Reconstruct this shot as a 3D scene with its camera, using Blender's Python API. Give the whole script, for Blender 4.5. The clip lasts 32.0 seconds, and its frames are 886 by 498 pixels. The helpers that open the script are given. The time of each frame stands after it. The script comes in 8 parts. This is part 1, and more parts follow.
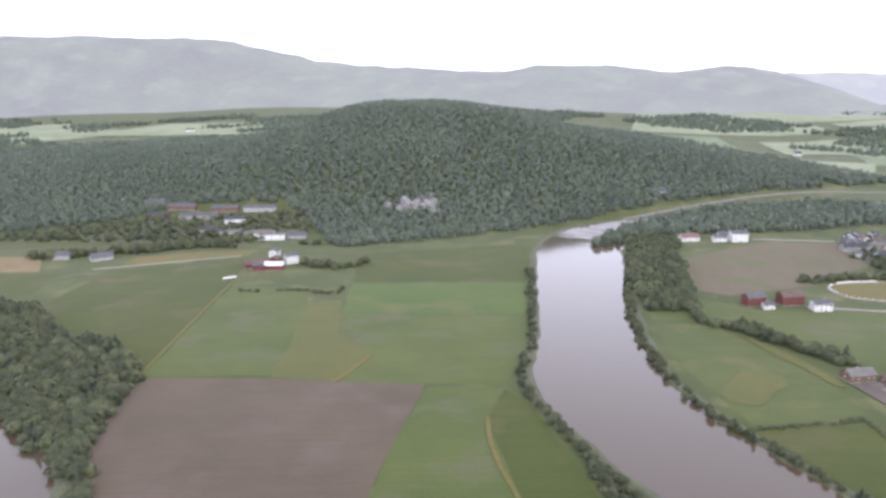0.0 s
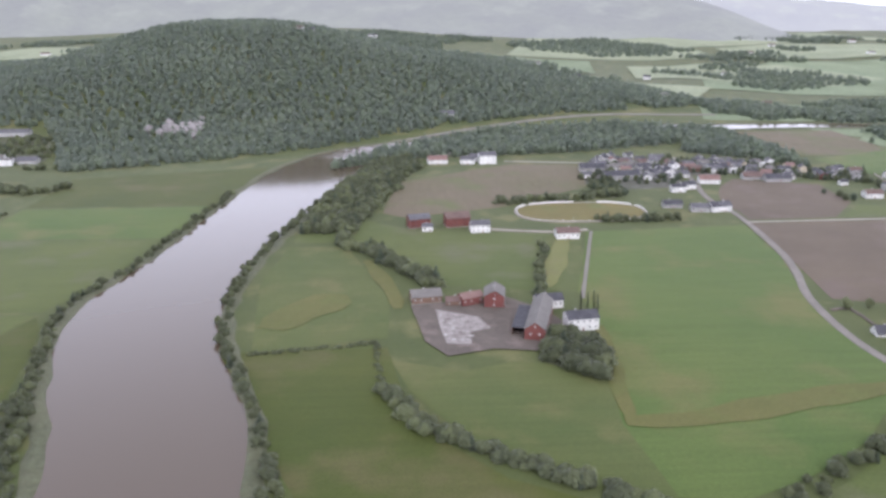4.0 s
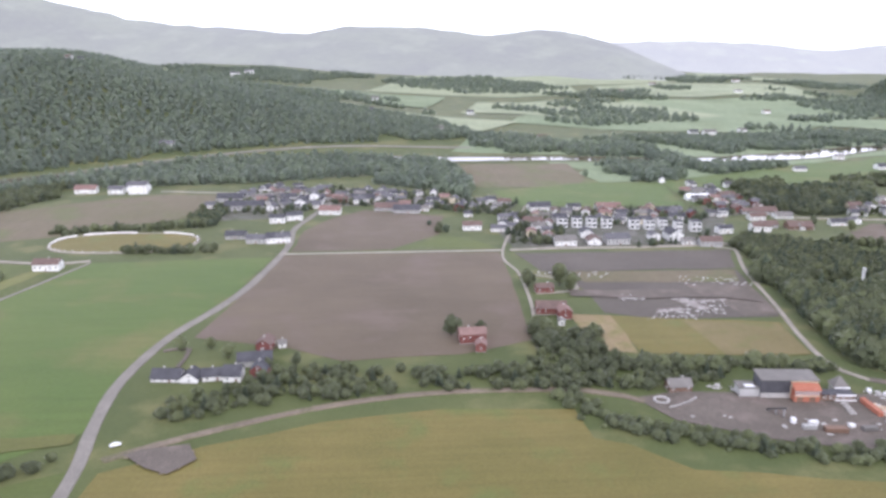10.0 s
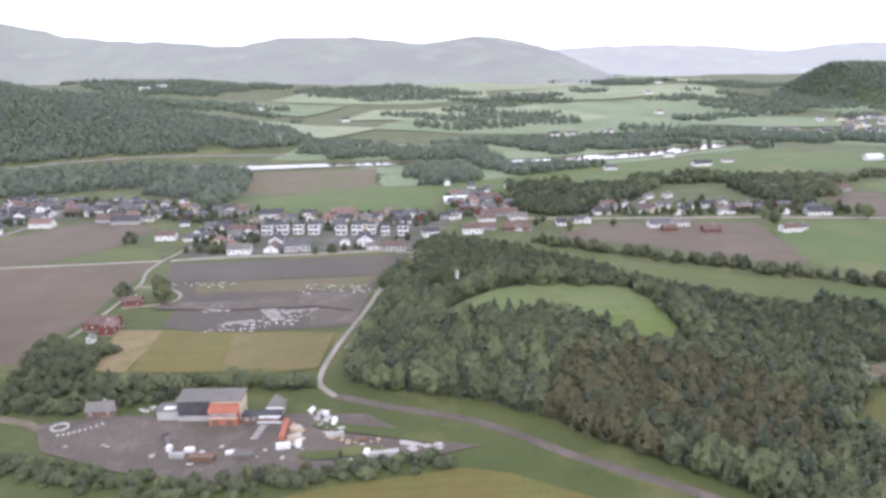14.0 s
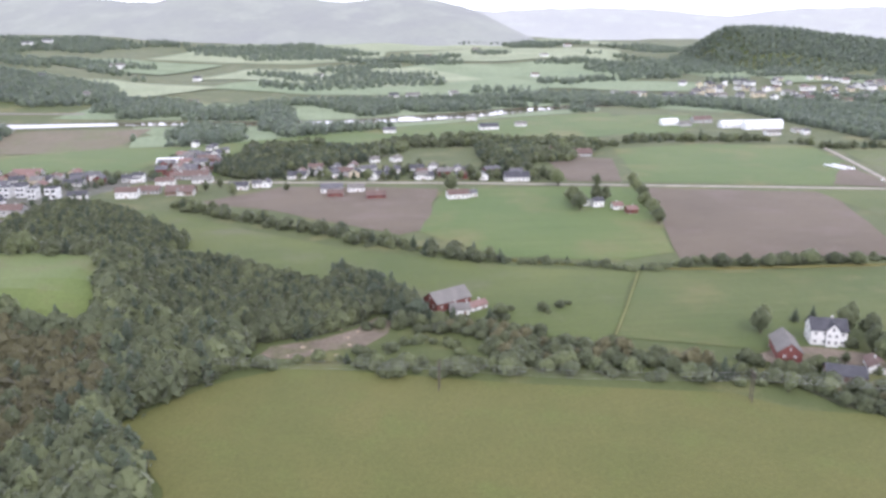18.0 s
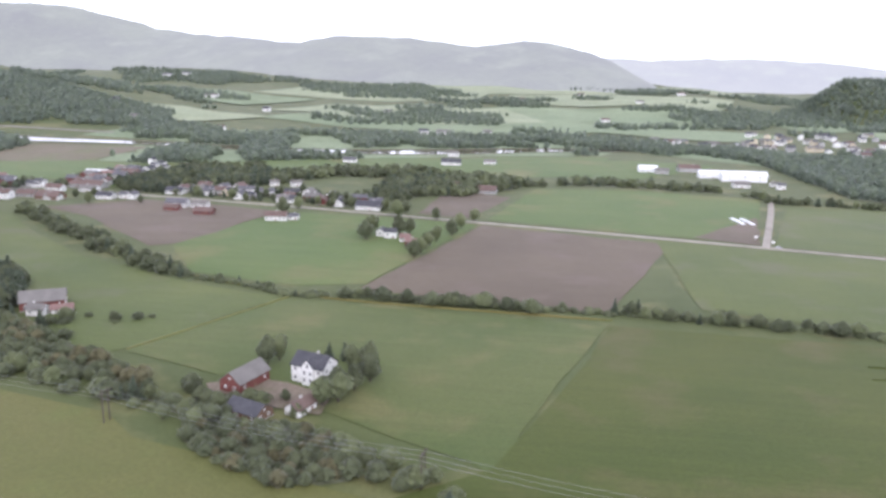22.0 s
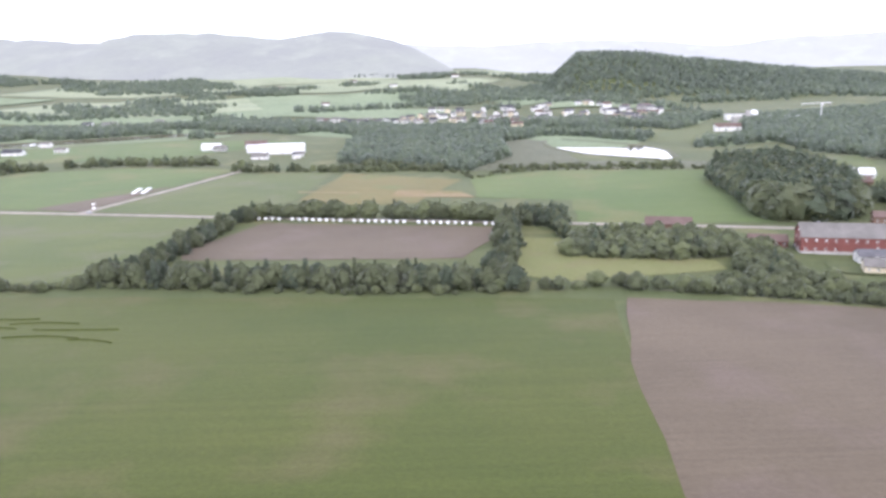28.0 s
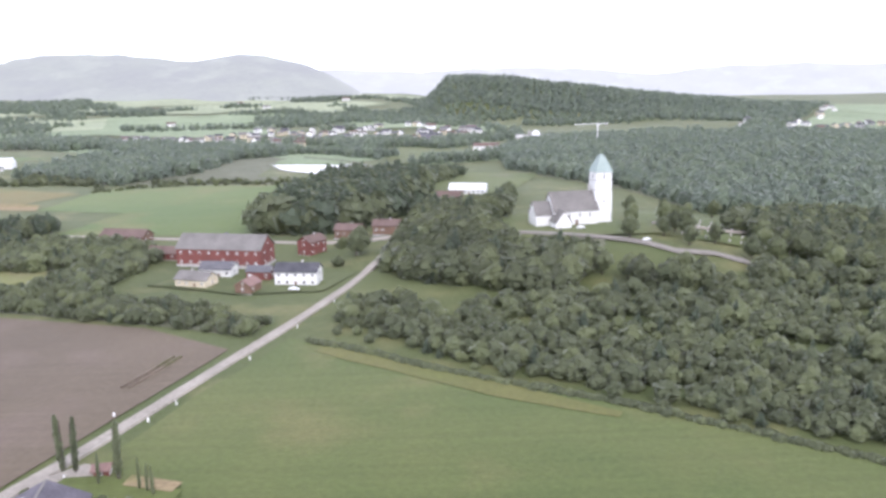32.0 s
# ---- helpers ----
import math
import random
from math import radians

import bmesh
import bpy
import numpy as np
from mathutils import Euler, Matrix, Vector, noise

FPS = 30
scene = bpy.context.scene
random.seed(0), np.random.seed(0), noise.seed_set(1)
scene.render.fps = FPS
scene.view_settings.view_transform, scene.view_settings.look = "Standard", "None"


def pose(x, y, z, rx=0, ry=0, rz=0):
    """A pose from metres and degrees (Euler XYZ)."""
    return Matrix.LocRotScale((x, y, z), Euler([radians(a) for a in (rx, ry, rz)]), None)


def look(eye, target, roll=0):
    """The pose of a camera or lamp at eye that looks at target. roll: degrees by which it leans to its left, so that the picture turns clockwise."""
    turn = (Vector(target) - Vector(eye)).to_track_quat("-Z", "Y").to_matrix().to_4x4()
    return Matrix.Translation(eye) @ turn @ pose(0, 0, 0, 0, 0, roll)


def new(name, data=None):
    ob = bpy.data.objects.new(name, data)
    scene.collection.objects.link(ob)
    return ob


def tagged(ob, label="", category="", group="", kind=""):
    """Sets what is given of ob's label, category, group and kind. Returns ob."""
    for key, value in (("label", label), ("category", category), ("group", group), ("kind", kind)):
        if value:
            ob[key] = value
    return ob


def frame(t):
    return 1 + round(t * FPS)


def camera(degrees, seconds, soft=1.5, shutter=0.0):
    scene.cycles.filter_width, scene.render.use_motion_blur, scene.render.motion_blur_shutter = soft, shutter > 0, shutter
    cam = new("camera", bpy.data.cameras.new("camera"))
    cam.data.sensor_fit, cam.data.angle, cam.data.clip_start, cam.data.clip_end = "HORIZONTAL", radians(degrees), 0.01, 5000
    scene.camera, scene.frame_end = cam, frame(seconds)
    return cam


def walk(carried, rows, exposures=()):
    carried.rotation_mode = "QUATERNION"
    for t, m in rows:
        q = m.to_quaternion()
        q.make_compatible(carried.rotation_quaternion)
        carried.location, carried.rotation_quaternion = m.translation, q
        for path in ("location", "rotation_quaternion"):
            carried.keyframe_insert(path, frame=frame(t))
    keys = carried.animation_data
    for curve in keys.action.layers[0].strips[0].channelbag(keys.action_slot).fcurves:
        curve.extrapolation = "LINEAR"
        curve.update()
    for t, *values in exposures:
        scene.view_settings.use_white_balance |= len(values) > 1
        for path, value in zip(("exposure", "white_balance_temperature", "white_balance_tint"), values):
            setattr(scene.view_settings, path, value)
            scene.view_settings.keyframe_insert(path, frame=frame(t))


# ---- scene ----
cam = camera(60.3, 32.0, soft=3.1)
METRES, EYE, TILT, LEAN, TURN = 1130.0, 101.1, -12.40, 0.37, 0.0
ROWS = [
    (0.0, 0.0, 0.0, 0.0, 0.0, 0.0, -0.0),
    (0.5, 0.0152, 0.001, -0.0003, 0.34, 0.01, -0.44),
    (1.0, 0.0299, 0.0025, -0.0013, 0.34, -0.87, -0.34),
    (1.5, 0.0446, 0.0039, -0.0018, 0.4, -1.84, -0.91),
    (2.0, 0.0595, 0.0058, -0.0022, -0.14, -2.51, -0.23),
    (2.5, 0.0746, 0.0076, -0.003, -0.84, -2.3, 0.7),
    (3.0, 0.0894, 0.0088, -0.0033, -1.62, -2.98, 0.49),
    (3.5, 0.1046, 0.0106, -0.0042, -2.52, -5.01, 0.43),
    (5.5, 0.1641, 0.0163, -0.0059, -3.86, -5.28, 0.62),
    (6.0, 0.1791, 0.0179, -0.0068, -4.01, -6.24, 0.79),
    (6.5, 0.1934, 0.019, -0.0075, -4.4, -7.08, 0.65),
    (7.0, 0.2076, 0.0207, -0.0078, -4.5, -7.07, -0.4),
    (7.5, 0.2224, 0.0225, -0.0081, -4.47, -6.28, -0.87),
    (8.0, 0.2365, 0.0218, -0.0086, -4.9, -4.85, -0.83),
    (8.5, 0.251, 0.0226, -0.0089, -4.69, -3.58, -1.15),
    (9.0, 0.2657, 0.0237, -0.0093, -4.84, -3.2, -0.58),
    (9.5, 0.2802, 0.0253, -0.0097, -4.73, -2.38, -0.08),
    (10.0, 0.2949, 0.0264, -0.0102, -4.14, -2.14, 0.23),
    (10.5, 0.3104, 0.0297, -0.0109, -3.89, -1.88, 0.06),
    (11.0, 0.3247, 0.0302, -0.0113, -4.36, -2.26, -0.38),
    (11.5, 0.3394, 0.0316, -0.0117, -4.85, -1.85, 0.29),
    (12.0, 0.3544, 0.0328, -0.0123, -5.12, -1.21, 0.65),
    (12.5, 0.3693, 0.0337, -0.0126, -5.34, -0.89, 0.92),
    (13.0, 0.3843, 0.0355, -0.0132, -5.29, -0.69, 0.73),
    (13.5, 0.3993, 0.0347, -0.0133, -5.06, -1.2, 1.36),
    (14.0, 0.4144, 0.0357, -0.0138, -4.55, -1.36, 1.77),
    (14.5, 0.43, 0.0369, -0.0142, -5.21, -0.93, 1.48),
    (15.0, 0.4452, 0.0375, -0.0145, -5.86, -1.48, 1.19),
    (15.5, 0.461, 0.0384, -0.0147, -6.17, -1.97, 1.8),
    (17.5, 0.5191, 0.0388, -0.0165, -5.55, -3.45, 1.96),
    (18.0, 0.5346, 0.0403, -0.0168, -6.3, -4.08, 1.36),
    (18.5, 0.5506, 0.0414, -0.0173, -7.28, -2.34, 0.97),
    (19.0, 0.5665, 0.043, -0.0181, -7.84, -2.67, 1.54),
    (19.5, 0.5818, 0.0437, -0.0185, -7.2, -3.54, 1.25),
    (20.0, 0.5976, 0.0446, -0.0187, 3.88, -1.07, 1.29),
    (20.5, 0.6143, 0.0444, -0.0194, 7.37, 0.5, -3.26),
    (21.0, 0.6304, 0.0459, -0.0203, 6.66, -0.08, -4.48),
    (21.5, 0.6463, 0.0467, -0.0206, 7.89, -0.03, -5.07),
    (22.0, 0.6626, 0.0481, -0.0209, 6.58, -0.92, -3.15),
    (22.5, 0.6784, 0.0494, -0.0211, 5.69, -0.57, -2.83),
    (23.0, 0.6945, 0.0504, -0.0217, 4.28, -1.62, -1.56),
    (23.5, 0.7106, 0.0525, -0.0222, 3.08, -3.9, -2.71),
    (24.0, 0.7269, 0.0525, -0.0227, 2.18, -4.1, -1.65),
    (24.5, 0.7425, 0.0548, -0.0233, 1.49, -8.71, -0.92),
    (25.0, 0.7587, 0.0551, -0.0234, 1.21, -7.15, 0.63),
    (25.5, 0.7749, 0.0554, -0.0236, 1.09, -5.4, 1.25),
    (27.5, 0.8421, 0.0539, -0.0263, 0.1, -2.82, 1.27),
    (28.0, 0.8594, 0.0559, -0.0272, -0.06, -1.24, 1.1),
    (28.5, 0.8765, 0.0571, -0.0278, -1.25, -1.79, 2.1),
    (29.0, 0.8936, 0.06, -0.0288, -4.82, -2.28, 0.48),
    (29.5, 0.9106, 0.0608, -0.0293, -5.33, -1.7, 1.66),
    (30.0, 0.9274, 0.0616, -0.03, -6.0, -1.64, 1.85),
    (30.5, 0.9445, 0.0631, -0.0308, -5.74, -1.98, 2.81),
    (31.0, 0.9612, 0.0645, -0.0315, -4.08, -0.85, 3.67),
    (31.5, 0.9783, 0.0658, -0.0321, -2.25, 0.56, 3.44),
    (32.0, 0.9954, 0.0674, -0.0329, -1.93, 0.7, 0.94),
]
walk(cam, [(t, pose(0, 0, EYE, TILT, LEAN, TURN) @ pose(METRES * x, METRES * y, METRES * z, 90 + pitch, roll, yaw)) for t, x, y, z, yaw, pitch, roll in ROWS],
     [(0.0, 0.17, 6000, 20), (3.0, 0.07, 6000, 20), (6.0, 0.07, 6000, 20), (8.0, 0.19, 6000, 20), (12.0, 0.29, 6000, 20), (15.0, 0.22, 6000, 20), (18.0, 0.40, 6000, 20), (20.0, 0.32, 6000, 20), (21.0, 0.19, 6000, 20), (23.0, 0.27, 6000, 20), (25.0, 0.25, 6000, 20), (28.0, 0.55, 6000, 20), (30.0, 0.45, 6000, 20), (32.0, 0.52, 6000, 20)])

# ---- daylight: bright thin overcast, soft sun behind the line of flight ----
SUN_EL, SUN_AZ = radians(42), radians(165)
world = bpy.data.worlds.new("overcast_sky")
scene.world = world
world.use_nodes = True
wn, wl = world.node_tree.nodes, world.node_tree.links
sky = wn.new("ShaderNodeTexSky")
sky.sky_type, sky.sun_disc = "NISHITA", False
sky.sun_elevation, sky.sun_rotation = SUN_EL, SUN_AZ
sky.air_density, sky.dust_density, sky.ozone_density = 1.0, 4.0, 1.0
cloud = wn.new("ShaderNodeMixRGB")
cloud.inputs[0].default_value = 0.8
cloud.inputs[2].default_value = (11.1, 11.3, 12.0, 1)
wl.new(sky.outputs[0], cloud.inputs[1])
# thin cloud grows brighter evenly all round towards the horizon
sky_way, sky_up, sky_ramp, sky_gain = wn.new("ShaderNodeTexCoord"), wn.new("ShaderNodeSeparateXYZ"), wn.new("ShaderNodeMapRange"), wn.new("ShaderNodeVectorMath")
sky_ramp.inputs[1].default_value, sky_ramp.inputs[2].default_value = 0.0, 0.6
sky_ramp.inputs[3].default_value, sky_ramp.inputs[4].default_value = 2.1, 0.86
sky_ramp.interpolation_type = "SMOOTHSTEP"
sky_gain.operation = "SCALE"
wl.new(sky_way.outputs["Generated"], sky_up.inputs[0])
wl.new(sky_up.outputs[2], sky_ramp.inputs[0])
wl.new(cloud.outputs[0], sky_gain.inputs[0])
wl.new(sky_ramp.outputs[0], sky_gain.inputs["Scale"])
wl.new(sky_gain.outputs[0], wn["Background"].inputs[0])
wn["Background"].inputs[1].default_value = 0.115
sun_data = bpy.data.lights.new("sun", "SUN")
sun_data.energy, sun_data.angle, sun_data.color = 1.1, radians(16), (1.0, 0.96, 0.9)
sun = new("sun", sun_data)
sun.matrix_world = look((0, 0, 0), (-math.sin(SUN_AZ) * math.cos(SUN_EL), -math.cos(SUN_AZ) * math.cos(SUN_EL), -math.sin(SUN_EL)))

# ---- materials ----
MATS = {}


def ramp_between(nodes, links, factor, low, high, lo=0.3, hi=0.7):
    r = nodes.new("ShaderNodeValToRGB")
    r.color_ramp.elements[0].position, r.color_ramp.elements[1].position = lo, hi
    r.color_ramp.elements[0].color, r.color_ramp.elements[1].color = (*low, 1), (*high, 1)
    links.new(factor, r.inputs[0])
    return r.outputs[0]


def noise_of(nodes, links, vec, size, detail=4, rough=0.6, stretch=None):
    n = nodes.new("ShaderNodeTexNoise")
    n.inputs["Scale"].default_value, n.inputs["Detail"].default_value, n.inputs["Roughness"].default_value = 1.0 / size, detail, rough
    if stretch:
        m = nodes.new("ShaderNodeMapping")
        m.inputs["Scale"].default_value = stretch[:3]
        m.inputs["Rotation"].default_value = (0, 0, stretch[3] if len(stretch) > 3 else 0)
        links.new(vec, m.inputs[0])
        vec = m.outputs[0]
    links.new(vec, n.inputs["Vector"])
    return n.outputs[0]


def mix(nodes, links, fac, a, b, kind="MIX"):
    m = nodes.new("ShaderNodeMixRGB")
    m.blend_type = kind
    for socket, v in zip(m.inputs, (fac, a, b)):
        if isinstance(v, (int, float)):
            socket.default_value = v
        elif isinstance(v, tuple):
            socket.default_value = (*v, 1)
        else:
            links.new(v, socket)
    return m.outputs[0]


def surface(name, low, high, grain=1.0, patch=25.0, rough=0.85, bump=0.3, third=None, rows=None, island=0.0, random_ob=0.0, metal=0.0, sheen=0.0, spec=0.4, alpha=0.35, leaf=0.0):
    """A two-scale material: broad patches between two colours, fine grain, optional tractor rows and a third stain colour."""
    m = bpy.data.materials.new(name)
    m.use_nodes = True
    n, l = m.node_tree.nodes, m.node_tree.links
    b = n["Principled BSDF"]
    geo = n.new("ShaderNodeNewGeometry")
    vec = geo.outputs["Position"]
    broad = noise_of(n, l, vec, patch, 3)
    fine = noise_of(n, l, vec, grain, 5, 0.7)
    col = ramp_between(n, l, broad, low, high)
    if third:
        stain = noise_of(n, l, vec, patch * 0.6, 4, 0.55)
        r = n.new("ShaderNodeValToRGB")
        r.color_ramp.elements[0].position, r.color_ramp.elements[1].position = 0.52, 0.68
        l.new(stain, r.inputs[0])
        col = mix(n, l, r.outputs[0], col, third)
    shade = ramp_between(n, l, fine, (1 - alpha,) * 3, (1 + alpha,) * 3, 0.25, 0.75)
    col = mix(n, l, 1.0, col, shade, "MULTIPLY")
    if rows:
        streak = noise_of(n, l, vec, 1.0, 3, 0.6, rows)
        col = mix(n, l, 1.0, col, ramp_between(n, l, streak, (0.94,) * 3, (1.05,) * 3, 0.35, 0.65), "MULTIPLY")
    if island:
        col = mix(n, l, 1.0, col, ramp_between(n, l, geo.outputs["Random Per Island"], (1 - island,) * 3, (1 + island,) * 3, 0, 1), "MULTIPLY")
    if random_ob:
        info = n.new("ShaderNodeObjectInfo")
        col = mix(n, l, 1.0, col, ramp_between(n, l, info.outputs["Random"], (1 - random_ob,) * 3, (1 + random_ob,) * 3, 0, 1), "MULTIPLY")
    l.new(col, b.inputs["Base Color"])
    b.inputs["Roughness"].default_value, b.inputs["Metallic"].default_value = rough, metal
    b.inputs["Specular IOR Level"].default_value = spec
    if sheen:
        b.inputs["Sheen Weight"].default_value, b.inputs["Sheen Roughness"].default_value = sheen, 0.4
    if bump:
        bp = n.new("ShaderNodeBump")
        bp.inputs["Strength"].default_value, bp.inputs["Distance"].default_value = bump, grain * 0.4
        l.new(fine, bp.inputs["Height"])
        l.new(bp.outputs[0], b.inputs["Normal"])
    if leaf:
        # light passing through thin leaves
        through_leaf, both = n.new("ShaderNodeBsdfTranslucent"), n.new("ShaderNodeAddShader")
        l.new(mix(n, l, 1.0, col, (leaf,) * 3, "MULTIPLY"), through_leaf.inputs[0])
        l.new(b.outputs[0], both.inputs[0])
        l.new(through_leaf.outputs[0], both.inputs[1])
        l.new(both.outputs[0], n["Material Output"].inputs[0])
    MATS[name] = m
    return m


NEAR_ROWS = (0.02, 0.9, 1.0, 0.08)
# sheen pales ground and leaves at low angles, standing in for distance haze
HAZE_SHEEN, LEAF_HAZE_SHEEN = 0.09, 0.25
surface("grass", (0.070, 0.092, 0.029), (0.102, 0.120, 0.042), 0.8, 30, third=(0.15, 0.15, 0.06), spec=0.2, sheen=HAZE_SHEEN, alpha=0.2)
surface("crop", (0.081, 0.110, 0.030), (0.114, 0.136, 0.038), 0.8, 40, third=(0.12, 0.13, 0.06), rows=NEAR_ROWS, spec=0.2, sheen=HAZE_SHEEN, alpha=0.2)
surface("crop_bright", (0.078, 0.127, 0.030), (0.110, 0.150, 0.039), 0.8, 60, third=(0.142, 0.150, 0.050), rows=(0.03, 0.5, 1, 1.5), spec=0.2, sheen=HAZE_SHEEN, alpha=0.2)
surface("crop_dark", (0.062, 0.084, 0.017), (0.084, 0.098, 0.021), 0.7, 45, third=(0.106, 0.104, 0.038), rows=(0.015, 0.6, 1.0, 0.07), spec=0.2, sheen=HAZE_SHEEN, alpha=0.2)
surface("straw", (0.138, 0.124, 0.036), (0.178, 0.148, 0.047), 0.7, 25, third=(0.13, 0.145, 0.042), rows=(0.02, 0.7, 1.0, -0.2), spec=0.2, sheen=HAZE_SHEEN, alpha=0.2)
surface("straw_green", (0.077, 0.107, 0.030), (0.110, 0.128, 0.040), 0.7, 35, third=(0.135, 0.137, 0.05), rows=(0.02, 0.7, 1.0, 0.1), spec=0.2, sheen=HAZE_SHEEN, alpha=0.2)
surface("mown", (0.150, 0.165, 0.055), (0.180, 0.185, 0.065), 0.8, 20, third=(0.17, 0.16, 0.07), spec=0.2, sheen=HAZE_SHEEN, alpha=0.2)
surface("dry_grass", (0.108, 0.118, 0.034), (0.136, 0.134, 0.042), 0.7, 20, third=(0.120, 0.134, 0.038), spec=0.2, sheen=HAZE_SHEEN, alpha=0.2)
surface("straw_tan", (0.150, 0.126, 0.050), (0.195, 0.158, 0.072), 0.7, 18, third=(0.14, 0.138, 0.045), spec=0.2, sheen=HAZE_SHEEN, alpha=0.2)
surface("meadow", (0.11, 0.155, 0.05), (0.15, 0.185, 0.065), 0.8, 20, third=(0.15, 0.16, 0.07), spec=0.2, sheen=HAZE_SHEEN, alpha=0.2)
# lighter than near crops: haze over the far plain is painted into these two
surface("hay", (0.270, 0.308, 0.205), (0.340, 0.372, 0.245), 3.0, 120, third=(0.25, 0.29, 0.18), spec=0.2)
surface("hazed_green", (0.205, 0.258, 0.160), (0.255, 0.305, 0.190), 3.0, 120, third=(0.19, 0.232, 0.135), spec=0.2)
surface("stubble", (0.237, 0.180, 0.098), (0.285, 0.230, 0.138), 0.6, 15, third=(0.2, 0.18, 0.075), spec=0.2)
surface("soil", (0.112, 0.088, 0.060), (0.146, 0.115, 0.079), 0.9, 40, bump=0.3, third=(0.15, 0.115, 0.09), rows=(0.03, 1.2, 1.0, 0.12), spec=0.2, sheen=HAZE_SHEEN, alpha=0.14)
surface("wet_soil", (0.060, 0.078, 0.019), (0.074, 0.088, 0.023), 0.5, 6, spec=0.2, sheen=HAZE_SHEEN, alpha=0.2)
surface("soil_dark", (0.092, 0.079, 0.066), (0.120, 0.103, 0.086), 0.9, 30, bump=0.6, spec=0.2, sheen=HAZE_SHEEN)
surface("soil_green", (0.13, 0.115, 0.06), (0.16, 0.13, 0.085), 0.9, 50, third=(0.12, 0.13, 0.05), rows=(0.4, 0.05, 1.0, 0.2), spec=0.2, sheen=HAZE_SHEEN)
surface("dirt", (0.170, 0.140, 0.108), (0.240, 0.198, 0.152), 0.8, 14, bump=0.7, third=(0.13, 0.13, 0.07), spec=0.2)
surface("gravel", (0.112, 0.095, 0.079), (0.154, 0.131, 0.110), 0.5, 12, bump=0.6, third=(0.19, 0.155, 0.135))
surface("gravel_pale", (0.260, 0.236, 0.200), (0.370, 0.338, 0.290), 0.5, 8, bump=0.4)
surface("village_ground", (0.075, 0.088, 0.05), (0.125, 0.118, 0.1), 0.8, 9, third=(0.19, 0.18, 0.165), spec=0.2, sheen=HAZE_SHEEN)
surface("slab", (0.27, 0.243, 0.225), (0.37, 0.342, 0.32), 0.7, 4, third=(0.16, 0.14, 0.125), bump=0.5, spec=0.2)
surface("asphalt", (0.195, 0.180, 0.158), (0.255, 0.236, 0.208), 0.4, 10, bump=0.2)
surface("concrete", (0.35, 0.34, 0.32), (0.45, 0.44, 0.42), 0.4, 5)
surface("rock", (0.2, 0.19, 0.185), (0.36, 0.34, 0.33), 1.5, 8, bump=0.8)
surface("foliage", (0.062, 0.074, 0.042), (0.088, 0.100, 0.054), 0.8, 5.5, island=0.10, random_ob=0.15, bump=0.0, spec=0.2, leaf=0.9, rough=0.75, sheen=LEAF_HAZE_SHEEN, alpha=0.18)
surface("foliage_light", (0.085, 0.100, 0.052), (0.115, 0.130, 0.066), 0.8, 5.5, island=0.10, random_ob=0.15, bump=0.0, spec=0.2, leaf=0.9, rough=0.75, sheen=LEAF_HAZE_SHEEN, alpha=0.18)
surface("foliage_brown", (0.082, 0.080, 0.044), (0.106, 0.100, 0.054), 0.8, 5.5, island=0.10, random_ob=0.15, bump=0.0, spec=0.2, leaf=0.9, rough=0.75, sheen=LEAF_HAZE_SHEEN, alpha=0.18)
surface("needles", (0.048, 0.062, 0.042), (0.068, 0.084, 0.054), 0.8, 5.5, island=0.10, random_ob=0.15, bump=0.0, spec=0.2, leaf=0.9, rough=0.8, sheen=LEAF_HAZE_SHEEN, alpha=0.18)
# paler, greyer than near leaves, with sheen: distance haze put into the colour
surface("hazed_needles", (0.084, 0.105, 0.080), (0.104, 0.127, 0.097), 2.5, 70, island=0.05, bump=0.0, spec=0.35, leaf=0.9, rough=0.9, alpha=0.1, sheen=0.5)
surface("hazed_leaves", (0.096, 0.121, 0.082), (0.118, 0.143, 0.099), 2.5, 70, island=0.05, bump=0.0, spec=0.35, leaf=0.9, rough=0.9, alpha=0.1, sheen=0.5)
surface("forest_floor", (0.1, 0.112, 0.065), (0.13, 0.136, 0.08), 1.5, 14, bump=0.7, spec=0.2, sheen=HAZE_SHEEN)
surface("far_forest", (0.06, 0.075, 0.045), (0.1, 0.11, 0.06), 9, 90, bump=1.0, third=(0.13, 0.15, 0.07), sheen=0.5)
surface("bark", (0.07, 0.055, 0.045), (0.12, 0.1, 0.085), 0.2, 1.0)
surface("paint_white", (0.72, 0.72, 0.7), (0.82, 0.82, 0.8), 0.3, 3, alpha=0.1, bump=0.1, rough=0.6)
surface("paint_red", (0.16, 0.056, 0.048), (0.21, 0.076, 0.064), 0.3, 3, alpha=0.2, bump=0.1, rough=0.7)
surface("paint_yellow", (0.58, 0.51, 0.37), (0.66, 0.59, 0.45), 0.3, 3, alpha=0.12, bump=0.1, rough=0.65)
surface("paint_grey", (0.36, 0.36, 0.35), (0.46, 0.46, 0.45), 0.3, 3, alpha=0.12, bump=0.1, rough=0.65)
surface("paint_brown", (0.16, 0.1, 0.07), (0.22, 0.14, 0.1), 0.3, 3, alpha=0.2, bump=0.1, rough=0.65)
surface("roof_dark", (0.055, 0.055, 0.065), (0.1, 0.1, 0.11), 0.3, 2.5, alpha=0.25, bump=0.3, rough=0.8, spec=0.3)
surface("roof_grey", (0.152, 0.144, 0.134), (0.215, 0.204, 0.190), 0.3, 3, alpha=0.2, bump=0.3, rough=0.8, spec=0.3)
surface("roof_slate", (0.102, 0.102, 0.112), (0.156, 0.153, 0.163), 0.25, 2, alpha=0.3, bump=0.4, rough=0.8, spec=0.3)
